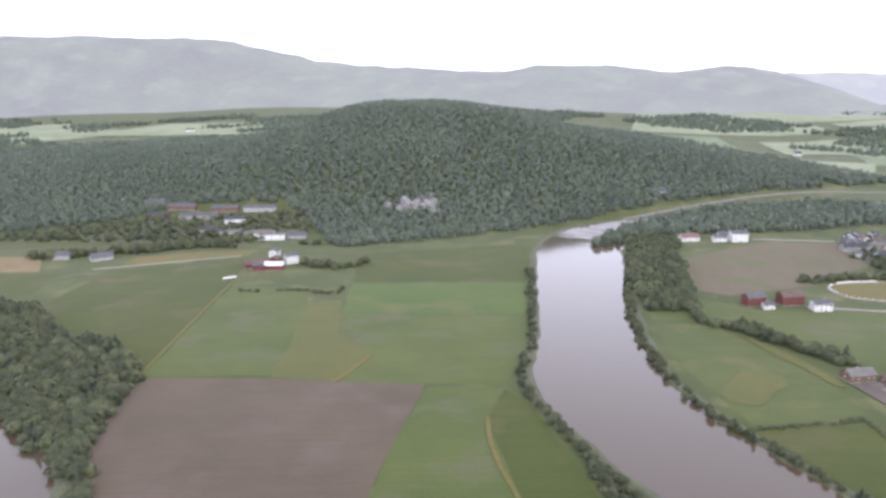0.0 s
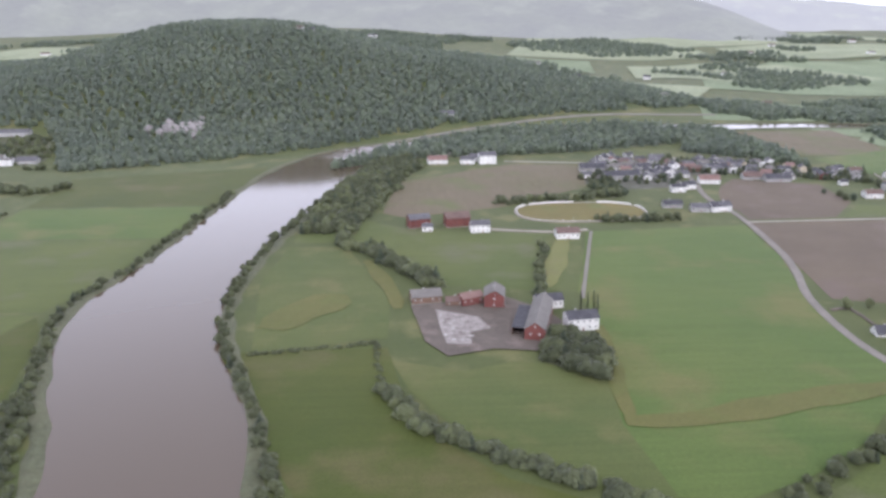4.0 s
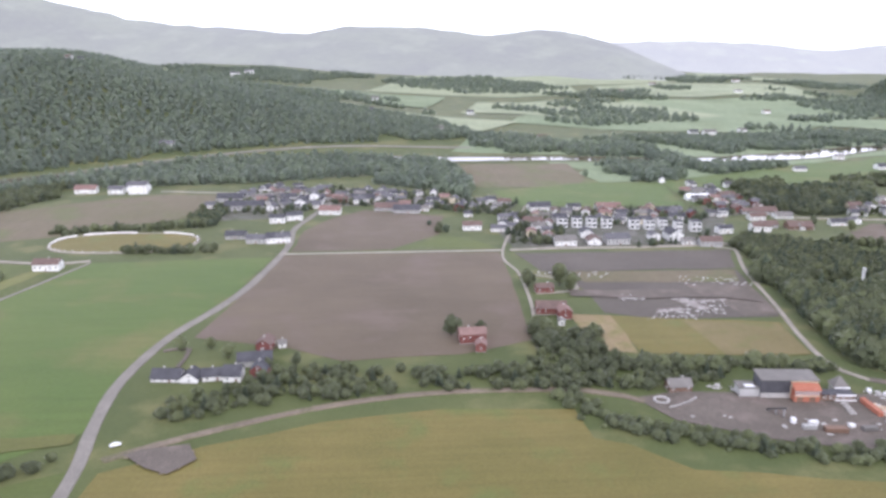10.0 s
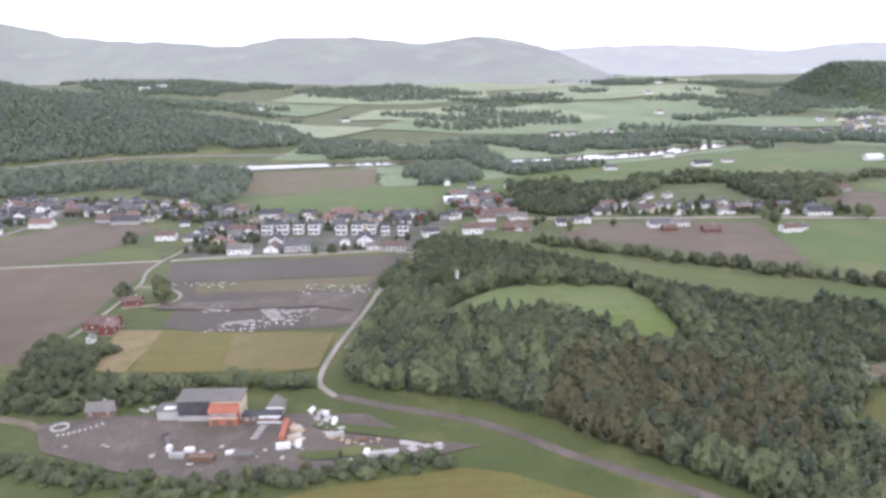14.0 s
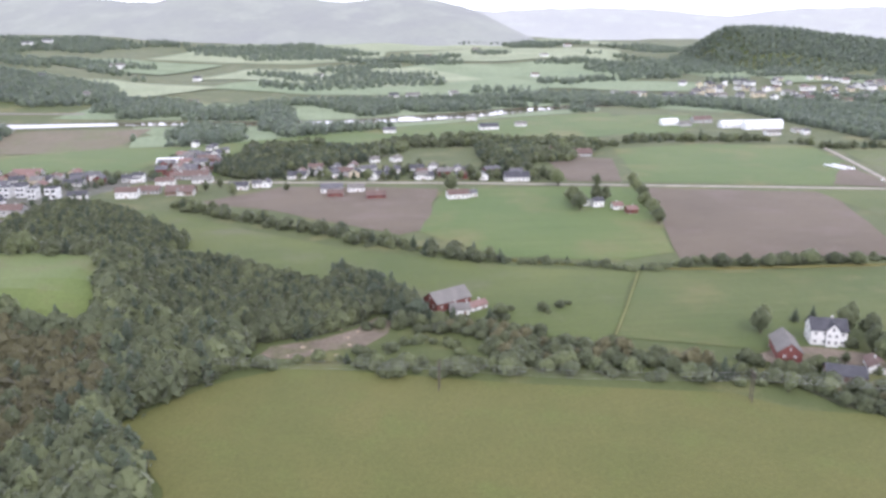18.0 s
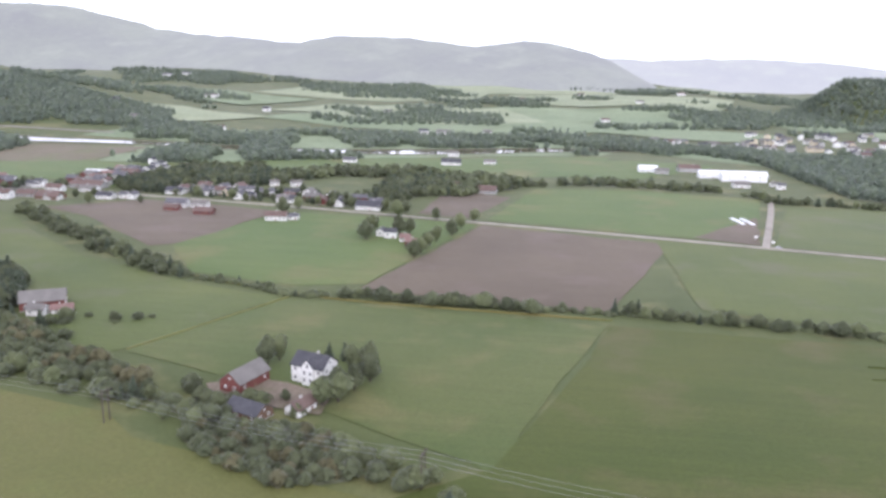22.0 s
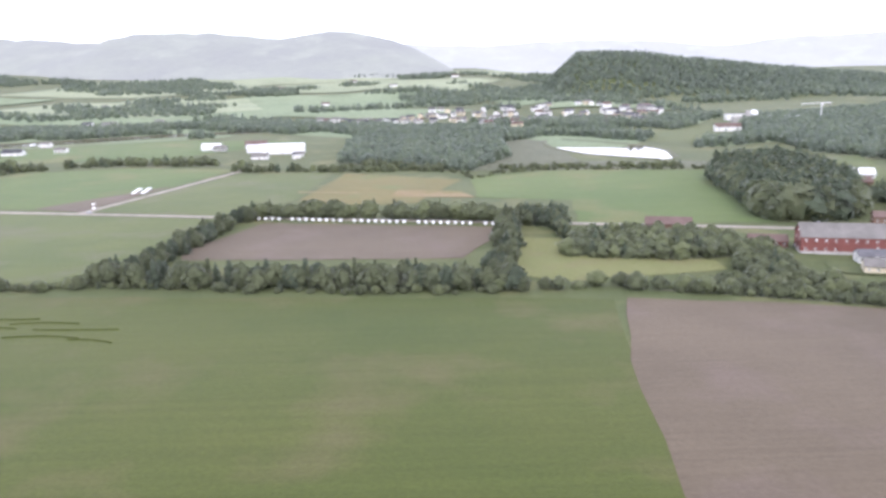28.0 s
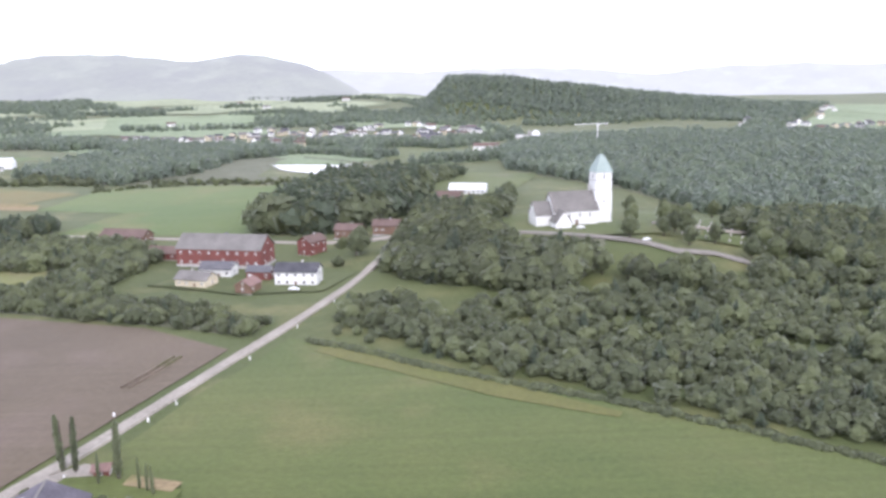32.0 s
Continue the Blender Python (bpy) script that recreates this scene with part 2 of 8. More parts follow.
surface("roof_red", (0.2, 0.13, 0.115), (0.26, 0.17, 0.15), 0.3, 2.5, alpha=0.2, bump=0.3, rough=0.8, spec=0.3)
surface("roof_brown", (0.130, 0.091, 0.080), (0.182, 0.130, 0.114), 0.3, 2.5, alpha=0.2, bump=0.3, rough=0.8, spec=0.3)
surface("roof_purple", (0.085, 0.08, 0.095), (0.135, 0.125, 0.145), 0.25, 2, alpha=0.3, bump=0.4, rough=0.8, spec=0.3)
surface("paint_orange", (0.36, 0.13, 0.08), (0.44, 0.17, 0.11), 0.3, 3, alpha=0.2, bump=0.1, rough=0.7)
surface("copper", (0.27, 0.34, 0.32), (0.35, 0.42, 0.39), 0.3, 2, alpha=0.2, bump=0.2, rough=0.6)
surface("metal_white", (0.78, 0.79, 0.8), (0.86, 0.87, 0.87), 0.5, 6, alpha=0.06, bump=0.05, rough=0.45)
surface("stone", (0.36, 0.35, 0.335), (0.52, 0.505, 0.48), 0.4, 3, bump=0.5)
surface("timber", (0.4, 0.31, 0.22), (0.55, 0.44, 0.33), 0.2, 2, alpha=0.25)
surface("plastic_blue", (0.06, 0.14, 0.3), (0.08, 0.18, 0.36), 0.3, 2, alpha=0.1, bump=0.0, rough=0.4)
surface("rubber", (0.03, 0.03, 0.03), (0.045, 0.045, 0.045), 0.2, 1, alpha=0.1, bump=0.1)
surface("steel", (0.4, 0.41, 0.42), (0.5, 0.5, 0.51), 0.2, 1, alpha=0.15, bump=0.05, rough=0.4, metal=0.7)

water_mat = bpy.data.materials.new("river_water")
water_mat.use_nodes = True
wnn, wll = water_mat.node_tree.nodes, water_mat.node_tree.links
wb = wnn["Principled BSDF"]
wb.inputs["Base Color"].default_value = (0.105, 0.078, 0.052, 1)
wb.inputs["Roughness"].default_value, wb.inputs["IOR"].default_value = 0.08, 1.65
wgeo = wnn.new("ShaderNodeNewGeometry")
wbump = wnn.new("ShaderNodeBump")
wbump.inputs["Strength"].default_value, wbump.inputs["Distance"].default_value = 0.12, 0.25
wll.new(noise_of(wnn, wll, wgeo.outputs["Position"], 7.0, 3, 0.5, (1, 0.35, 1)), wbump.inputs["Height"])
wll.new(wbump.outputs[0], wb.inputs["Normal"])
MATS["water"] = water_mat

glass_mat = bpy.data.materials.new("window_glass")
glass_mat.use_nodes = True
gb = glass_mat.node_tree.nodes["Principled BSDF"]
gb.inputs["Base Color"].default_value, gb.inputs["Roughness"].default_value = (0.03, 0.035, 0.04, 1), 0.12
MATS["glass"] = glass_mat


def backdrop_mat(name, low, high, haze_glow):
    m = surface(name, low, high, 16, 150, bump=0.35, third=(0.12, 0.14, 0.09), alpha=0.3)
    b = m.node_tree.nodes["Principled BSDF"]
    b.inputs["Emission Color"].default_value, b.inputs["Emission Strength"].default_value = (*haze_glow, 1), 1.0
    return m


# emission added to both ridges to imitate the air's haze
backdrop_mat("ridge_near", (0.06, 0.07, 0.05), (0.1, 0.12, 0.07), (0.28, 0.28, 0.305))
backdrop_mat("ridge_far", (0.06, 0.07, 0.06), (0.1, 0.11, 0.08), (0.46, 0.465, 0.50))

# ---- ground ----
def smooth(a, b, v):
    u = np.clip((np.asarray(v, float) - a) / (b - a), 0, 1)
    return u * u * (3 - 2 * u)


WAVES = {}


def lumps(x, y, size, seed):
    """Cheap rolling relief between -1 and 1."""
    if (size, seed) not in WAVES:
        r = np.random.RandomState(seed)
        WAVES[size, seed] = [(r.uniform(0, 6.28), r.uniform(0, 6.28), size * r.uniform(0.6, 1.7)) for k in range(5)]
    z = 0
    for a, p, s in WAVES[size, seed]:
        z = z + np.sin((x * math.cos(a) + y * math.sin(a)) * 6.28 / s + p)
    return z / 5


def land(x, y):
    """Height of the ground."""
    x, y = np.asarray(x, float), np.asarray(y, float)
    if x.ndim == 0 and y < 470 and (x < 420 or 610 < x < 1080 or x > 1260):
        return 0.0
    plain = 34 * smooth(820, 1800, y) * (1 - 0.62 * smooth(1020, 1300, x)) * (1 + 0.12 * lumps(x, y, 500, 3)) + 6 * smooth(700, 900, y) * smooth(100, 400, x) * np.maximum(0, lumps(x, y, 260, 8))
    # wooded hill across the river
    side = np.where(x < -60, (0.52 + 0.48 * np.exp(-((x + 60) / 105) ** 2)) * np.exp(-((x + 60) / 520) ** 2), np.exp(-((x + 60) / 330) ** 2))
    hill = 76 * side * smooth(500, 790, y + 18 * lumps(x, y, 170, 5)) * (1 - 0.75 * smooth(830, 1250, y)) * (1 + 0.10 * lumps(x, y, 190, 6))
    # low knoll with a meadow on top
    knoll = 11 * smooth(42, 14, np.hypot((x - 518) / 1.25, y - 232))
    churchyard = 6 * smooth(60, 16, np.hypot((x - 1168) / 1.25, y - 268))
    # steep bluff
    crest = np.interp(x, (1128, 1150, 1172, 1262, 1344, 1428, 1520, 1660, 1800), (0, 26, 50, 48, 40, 30, 20, 8, 0))
    bluff = crest * np.exp(-((y - 1185 + (x - 1200) * 0.12) / 115) ** 2)
    return plain + hill + knoll + churchyard + bluff


def mesh_object(name, verts, faces, material, parent=None, smooth_faces=False):
    me = bpy.data.meshes.new(name)
    me.from_pydata([tuple(map(float, v)) for v in verts], [], [tuple(map(int, f)) for f in faces])
    me.materials.append(MATS[material])
    if smooth_faces:
        me.polygons.foreach_set("use_smooth", [True] * len(me.polygons))
    ob = new(name, me)
    ob.parent = parent
    return ob


def sheet(name, xs, ys, height, material, lift=0.0):
    X, Y = np.meshgrid(xs, ys)
    Z = height(X, Y) + lift
    nx = len(xs)
    i = (np.arange(len(ys) - 1)[:, None] * nx + np.arange(nx - 1)[None, :]).ravel()
    return mesh_object(name, np.c_[X.ravel(), Y.ravel(), Z.ravel()], np.c_[i, i + 1, i + 1 + nx, i + nx], material, None, True)


xs = np.r_[np.linspace(-5200, -700, 40), np.arange(-690, 1800, 13), np.linspace(1830, 6200, 40)]
ys = np.r_[np.linspace(-4200, 60, 24), np.arange(72, 480, 12), np.arange(486, 1300, 11), np.linspace(1320, 4700, 50)]
ground = tagged(sheet("ground", xs, ys, land, "grass"), "grassy valley floor with rough pasture", "ground", kind="structure")


def draped(pts, lift, step=25):
    """A polygon of the plan laid on the ground, cut into tiles where the ground is uneven."""
    bm = bmesh.new()
    bm.faces.new([bm.verts.new((x, y, 0)) for x, y in pts])
    if any(land(x, y) > 0.01 for x, y in pts):
        for axis in (0, 1):
            lo, hi = min(p[axis] for p in pts), max(p[axis] for p in pts)
            for c in np.arange(math.ceil(lo / step) * step, hi, step):
                n = (1, 0, 0) if axis == 0 else (0, 1, 0)
                bmesh.ops.bisect_plane(bm, geom=bm.verts[:] + bm.edges[:] + bm.faces[:], plane_co=(c * n[0], c * n[1], 0), plane_no=n)
    bmesh.ops.triangulate(bm, faces=bm.faces[:])
    for v in bm.verts:
        v.co.z = float(land(v.co.x, v.co.y)) + lift
    bm.normal_update()
    for f in bm.faces:
        if f.normal.z < 0:
            f.normal_flip()
    return bm


def rounded(pts, wobble=0.8, seed=1):
    """Subdivides an outline and lets it waver a little, as field edges do."""
    r = random.Random(seed)
    out = []
    for (x0, y0), (x1, y1) in zip(pts, pts[1:] + pts[:1]):
        n = max(1, int(math.hypot(x1 - x0, y1 - y0) / 12))
        for k in range(n):
            u = k / n
            w = wobble if k else 0
            out.append((x0 + (x1 - x0) * u + r.uniform(-w, w), y0 + (y1 - y0) * u + r.uniform(-w, w)))
    return out


FIELD_COUNT = [0]


def field(material, layer, label, pts, lift=None, step=25):
    FIELD_COUNT[0] += 1
    bm = draped(rounded(pts, 0.7, len(label) + int(pts[0][0])), 0.05 * layer + 0.0017 * FIELD_COUNT[0] if lift is None else lift, step)
    me = bpy.data.meshes.new("field")
    bm.to_mesh(me)
    bm.free()
    me.materials.append(MATS[material])
    return tagged(new("field", me), label, "field", kind="structure")


def band(material, layer, label, pts, width):
    """A soft-edged strip of a field along a line of the plan."""
    line = curve_points(pts, 6.0)
    sides = ([], [])
    for i, (x, y) in enumerate(line):
        a, b = line[max(0, i - 1)], line[min(len(line) - 1, i + 1)]
        d = math.hypot(b[0] - a[0], b[1] - a[1]) or 1
        w = width / 2 * (0.35 + 0.65 * math.sin(math.pi * (i + 0.5) / len(line))) * (1 + 0.15 * math.sin(i * 1.9))
        for side, k in zip(sides, (w, -w)):
            side.append((x - (b[1] - a[1]) / d * k, y + (b[0] - a[0]) / d * k))
    return field(material, layer, label, sides[0] + sides[1][::-1])


def curve_points(pts, step=5.0):
    """Catmull-Rom through plan points."""
    out = []
    p = [pts[0]] + list(pts) + [pts[-1]]
    for a, b, c, d in zip(p, p[1:], p[2:], p[3:]):
        n = max(2, int(math.dist(b[:2], c[:2]) / step))
        for k in range(n):
            t = k / n
            out.append(tuple(0.5 * (2 * b[i] + (c[i] - a[i]) * t + (2 * a[i] - 5 * b[i] + 4 * c[i] - d[i]) * t * t + (3 * b[i] - a[i] - 3 * c[i] + d[i]) * t ** 3) for i in range(len(b))))
    out.append(tuple(pts[-1]))
    return out


def ribbon(pts, lift, profile=None):
    """Left, centre and right rows of points along a path; each point carries its half width last."""
    verts, faces = [], []
    for i, (x, y, w) in enumerate(pts):
        a, b = pts[max(0, i - 1)], pts[min(len(pts) - 1, i + 1)]
        d = math.hypot(b[0] - a[0], b[1] - a[1]) or 1
        nx, ny = -(b[1] - a[1]) / d, (b[0] - a[0]) / d
        for s, dz in profile or ((-1.12, -0.45), (-0.94, 0), (0.94, 0), (1.12, -0.45)):
            px, py = x + nx * w * s, y + ny * w * s
            z = float(land(px, py))
            verts.append((px, py, z + lift + dz + 0.3 * min(1.0, 4 * z)))
    k = len(profile or (1, 1, 1, 1))
    for i in range(len(pts) - 1):
        for j in range(k - 1):
            q = i * k + j
            faces.append((q, q + k, q + k + 1, q + 1))
    return verts, faces


ROAD_COUNT = [0]


def road(material, width, label, pts):
    ROAD_COUNT[0] += 1
    r = random.Random(ROAD_COUNT[0])
    line = [(x, y, width / 2 * r.uniform(0.92, 1.08)) for x, y in curve_points(pts)]
    v, f = ribbon(line, 0.2 + 0.006 * ROAD_COUNT[0])
    return tagged(mesh_object("road", v, [q[::-1] for q in f], material), label, "road", kind="structure")


def water(label, pts, lift=0.03):
    v, f = ribbon(curve_points(pts, 8), lift, ((-1, 0), (1, 0)))
    ob = tagged(mesh_object("water", v, [q[::-1] for q in f], "water"), label, "river", kind="structure")
    for side in (-1, 1):
        bank = []
        for i, (x, y, w) in enumerate(curve_points(pts, 8)):
            bank.append((x, y, w))
        line = []
        for i, (x, y, w) in enumerate(bank):
            a, b = bank[max(0, i - 1)], bank[min(len(bank) - 1, i + 1)]
            d = math.hypot(b[0] - a[0], b[1] - a[1]) or 1
            k = side * (w + 1.6 + 0.5 * math.sin(i * 1.7))
            line.append((x - (b[1] - a[1]) / d * k, y + (b[0] - a[0]) / d * k, 2.4 + 0.5 * math.sin(i * 2.3)))
        v, f = ribbon(line, 0.0, ((-1, -0.1), (-0.55, 0.35), (0, 0.6), (0.6, 0.4), (1, -0.1)))
        tagged(mesh_object("riverbank", v, [q[::-1] for q in f], "forest_floor", None, True), "overgrown earth river bank", "bank", kind="structure")
    return ob


def ridge(name, label, material, crest, depth, foot):
    """A far range: its crest as plan points with heights, falling to both sides."""
    line = curve_points(crest, 40)
    verts, faces = [], []
    steps = ((-1.0, 0.0), (-0.75, 0.2), (-0.5, 0.5), (-0.25, 0.82), (-0.08, 0.97), (0, 1.0), (0.3, 0.8), (1, 0))
    for i, (x, y, z) in enumerate(line):
        for s, k in steps:
            yy = y + s * depth
            bump = 6 * float(lumps(x, yy, 140, 11)) + 3 * float(lumps(x, yy, 47, 12))
            verts.append((x + 30 * s * math.sin(i), yy, foot + (z - foot) * k + bump * k))
    n = len(steps)
    for i in range(len(line) - 1):
        for j in range(n - 1):
            q = i * n + j
            faces.append((q, q + n, q + n + 1, q + 1))
    return tagged(mesh_object(name, verts, [q[::-1] for q in faces], material, None, True), label, "hills", kind="structure")


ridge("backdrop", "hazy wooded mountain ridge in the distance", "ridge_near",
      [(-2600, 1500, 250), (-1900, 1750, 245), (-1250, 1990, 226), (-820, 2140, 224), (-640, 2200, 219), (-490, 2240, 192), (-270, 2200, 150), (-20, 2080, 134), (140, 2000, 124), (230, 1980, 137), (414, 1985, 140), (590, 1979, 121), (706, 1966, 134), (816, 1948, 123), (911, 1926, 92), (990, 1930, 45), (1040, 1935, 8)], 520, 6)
ridge("backdrop", "distant mountain ridge paled by a haze glow", "ridge_far",
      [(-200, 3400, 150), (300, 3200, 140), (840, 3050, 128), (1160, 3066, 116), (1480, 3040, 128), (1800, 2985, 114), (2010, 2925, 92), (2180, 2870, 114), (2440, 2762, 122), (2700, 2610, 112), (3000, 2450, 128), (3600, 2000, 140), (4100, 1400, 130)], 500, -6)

# ---- rivers ----
water("broad calm brown river reflecting a bright sky", [(98, 60, 22), (84, 130, 20.5), (78, 165, 21.5), (63, 205, 22.5), (54, 244, 23.5), (59.5, 300, 20.5), (67.5, 358, 22.5), (77, 417, 25), (83, 455, 25), (103, 500, 24), (150, 530, 13), (205, 545, 13), (280, 575, 17), (381, 594, 10), (450, 602, 9), (525, 600, 9), (590, 604, 10), (640, 616, 15), (690, 636, 15), (755, 672, 12), (850, 700, 9)])
water("dark river bend below wooded banks", [(-230, 300, 22), (-165, 235, 24), (-150, 205, 30), (-138, 170, 38), (-128, 120, 44), (-120, 60, 50)])
water("small bright lake among trees", [(1046, 566, 5), (1054, 542, 17), (1066, 514, 24), (1078, 486, 22), (1086, 464, 10), (1090, 455, 4)])
field('soil', 1, 'reddish brown ploughed field', [(-108, 252), (-57, 250), (-7, 245), (-16, 196), (-22, 145), (-89, 146), (-90, 173), (-102, 201)])
field('crop_dark', 1, 'dull green field of young grain', [(-187, 339), (-186, 409), (-115, 437), (-110, 386), (-108, 255), (-153, 294)])
field('crop', 1, 'green hay field', [(-108, 380), (-68, 365), (-59, 323), (-61, 254), (-107, 253)])
field('dry_grass', 1, 'yellowish grass strip', [(-62, 341), (-49, 350), (-44, 300), (-28, 273), (-39, 248), (-61, 252)])
field('crop_bright', 1, 'bright green field', [(-47, 378), (43, 379), (36, 325), (-46, 327)])
field('crop', 1, 'green meadow', [(-46, 325), (36, 324), (35, 291), (29, 266), (20, 244), (-36, 247), (-28, 273), (-44, 300)])
field('crop_dark', 1, 'dark green meadow by the river', [(-50, 447), (55, 473), (45, 381), (-47, 381)])
field('straw', 1, 'pale mown strip beside a lane', [(-182, 419), (-117, 446), (-114, 462), (-150, 455), (-184, 443)])
field('crop_dark', 1, 'dark green field', [(-324, 507), (-314, 531), (-289, 543), (-229, 514), (-210, 476), (-297, 462)])
field('stubble', 1, 'tan stubble field', [(-293, 445), (-240, 445), (-223, 407), (-268, 406)])
field('crop_dark', 1, 'green field corner', [(-267, 403), (-208, 402), (-203, 363), (-227, 340)])
field('crop', 1, 'green strip beside ploughed land', [(-6, 242), (19, 242), (13, 218), (18, 172), (18, 145), (-20, 145), (-16, 196)])
field('crop_dark', 1, 'rough green riverside meadow', [(20, 240), (26, 229), (36, 186), (38, 171), (39, 145), (18, 145), (18, 175), (13, 216)])
field('straw_green', 1, 'yellow-green meadow with dry patches', [(89, 309), (112, 308), (130, 251), (130, 218), (92, 210), (85, 264)])
field('crop', 1, 'green meadow', [(93, 205), (126, 212), (129, 179), (139, 162), (152, 150), (160, 135), (110, 144), (98, 188)])
field('crop', 1, 'small green meadow', [(94, 365), (112, 369), (112, 314), (90, 315)])
field('crop', 1, 'green meadow', [(117, 348), (140, 331), (198, 321), (212, 322), (179, 254), (148, 261), (128, 301), (113, 310)])
field('crop_bright', 1, 'large bright green grain field', [(214, 324), (286, 329), (281, 287), (266, 231), (264, 214), (266, 183), (238, 156), (216, 142), (201, 136), (187, 138), (185, 166), (193, 220), (194, 252)])
field('straw_green', 1, 'yellow-green strip', [(190, 319), (211, 318), (194, 252), (183, 253)])
field('straw_green', 1, 'green meadow', [(131, 203), (150, 195), (166, 200), (188, 192), (185, 166), (189, 131), (179, 137), (165, 148), (149, 161), (136, 185)])
field('crop_dark', 1, 'dark green field', [(83, 210), (130, 211), (134, 185), (139, 165), (156, 146), (176, 135), (174, 121), (119, 126)])
field('soil_green', 1, 'brown-green field of sprouting grain', [(126, 360), (132, 428), (202, 473), (246, 468), (234, 408), (202, 386), (188, 370), (137, 351)])
field('soil', 1, 'ploughed brown field', [(290, 332), (379, 333), (375, 233), (353, 223), (320, 220), (305, 230), (276, 240), (280, 263), (286, 295)])
field('soil', 1, 'ploughed brown field', [(294, 376), (306, 405), (321, 423), (361, 406), (356, 366), (334, 340), (292, 338)])
field('crop', 1, 'green verge beside a house', [(335, 339), (357, 362), (368, 360), (380, 339)])
field('straw', 1, 'yellow-green meadow in front of a gravel yard', [(275, 166), (294, 176), (317, 185), (345, 190), (376, 188), (377, 174), (384, 171), (394, 160), (431, 153), (456, 161), (469, 163), (481, 165), (490, 162), (514, 145), (496, 118), (383, 128), (270, 119), (274, 150)])
field('crop', 1, 'green meadow', [(262, 164), (269, 167), (270, 146), (269, 128), (268, 119), (201, 124), (215, 135), (236, 149)])
field('soil_dark', 1, 'dark ploughed strip', [(385, 331), (478, 332), (468, 304), (391, 303)])
field('soil_dark', 1, 'dark bare earthwork with rubble', [(392, 302), (467, 302), (460, 271), (457, 248), (415, 249), (402, 255), (402, 279)])
field('soil_green', 2, 'greyish weedy strip on the earthwork', [(402, 301.5), (466, 301.5), (461, 286), (404, 288)])
field('gravel', 2, 'grey gravel slope on the earthwork', [(438, 284), (463, 283), (458, 250), (446, 250), (444, 268)])
field('slab', 4, 'pale sheet on dark earth', [(410.5, 268), (419.5, 266.8), (420, 270.4), (411.5, 272)])
field('slab', 4, 'pale sheet on dark earth', [(428.4, 267.5), (432.4, 268.6), (438, 257), (434, 255.4)])
field('slab', 4, 'pale sheet on dark earth', [(418, 253), (429, 255.4), (428.4, 258), (420, 256.4)])
field('slab', 4, 'pale sheet on dark earth', [(434, 262.6), (447, 264.6), (447, 266.4), (434, 264.6)])
road('gravel_pale', 1.4, 'curved pale drive to a red house', [(381.6, 300), (391, 297), (398, 291), (400, 283), (396, 278), (384, 276)])
field('straw', 2, 'yellow grass plot', [(402, 252), (454, 243), (450, 217), (439, 216), (403, 221)])
field('straw_tan', 3, 'tan dry grass plot', [(424, 246), (453, 242), (450, 217), (426, 218)])
field('stubble', 2, 'tan bare plot', [(390, 254), (403, 252), (402, 221), (394, 223), (391, 239)])
field('gravel', 2, 'dark gravel yard', [(392, 193), (404, 196), (421, 194), (446, 192), (463, 190), (474, 177), (486, 173), (466, 167), (448, 166), (437, 164), (416, 171), (398, 181)])
field('crop', 1, 'green meadow strip', [(513, 344), (535, 334), (564, 305), (605, 272), (646, 252), (682, 241), (660, 197), (654, 190), (640, 206), (616, 222), (590, 242), (558, 266), (530, 300)])
field('straw_green', 1, 'yellow-green meadow round a farmhouse', [(683, 240), (768, 233), (748, 171), (748, 152), (740, 160), (714, 173), (686, 187), (661, 196)])
field('crop_dark', 1, 'dark green grain field', [(769, 234), (873, 228), (971, 219), (998, 217), (1008, 215), (999, 137), (997, 120), (960, 121), (831, 122), (726, 144), (744, 158), (762, 208)])
field('dry_grass', 1, 'yellow-green field under the flight path', [(574, 137), (572, 147), (568, 153.6), (562.8, 161), (558.5, 168), (566.4, 176.7), (575.7, 184.5), (586.6, 188.4), (600.6, 186), (619, 180.5), (634, 176), (674, 167), (683, 159), (706, 153), (729, 146), (744, 136), (717, 101), (571, 122)])
field('soil', 1, 'ploughed field behind a hedge', [(538, 350), (570, 378), (611, 372), (638, 364), (626, 297), (617, 291), (566, 336)])
field('crop_bright', 1, 'green field', [(641, 364), (693, 361), (726, 354), (701, 259), (682, 253), (646, 261), (624, 294)])
field('soil', 1, 'ploughed brown field', [(728, 354), (800, 334), (771, 248), (766, 243), (700, 253)])
field('crop', 1, 'green field', [(795, 341), (840, 329), (902, 316), (890, 259), (885, 243), (848, 238), (795, 252)])
field('crop_bright', 1, 'green field', [(749, 461), (804, 468), (864, 454), (857, 428), (833, 342), (729, 366)])
field('soil', 2, 'bare brown corner beside a road fork', [(848, 400), (834, 340), (811, 349)])
field('crop', 1, 'green field', [(839, 339), (871, 433), (918, 435), (913, 358), (902, 322)])
field('straw', 1, 'tan fallow field', [(924, 428), (980, 398), (961, 341), (937, 339), (914, 354)])
field('crop_bright', 1, 'green field', [(984, 400), (986, 409), (1030, 420), (1112, 404), (1076, 290), (1014, 296), (1020, 339), (984, 350)])
field('soil', 1, 'ploughed field framed by trees', [(910, 310), (993, 293), (976, 255), (898, 260), (895, 270)])
field('soil', 1, 'bare plot', [(704, 443), (737, 428), (722, 368), (698, 373)])
field('mown', 1, 'mown yellow-green grass between trees', [(986, 240), (994, 278), (1006, 275), (1010, 256), (1041, 246), (1041, 237), (999, 229)])
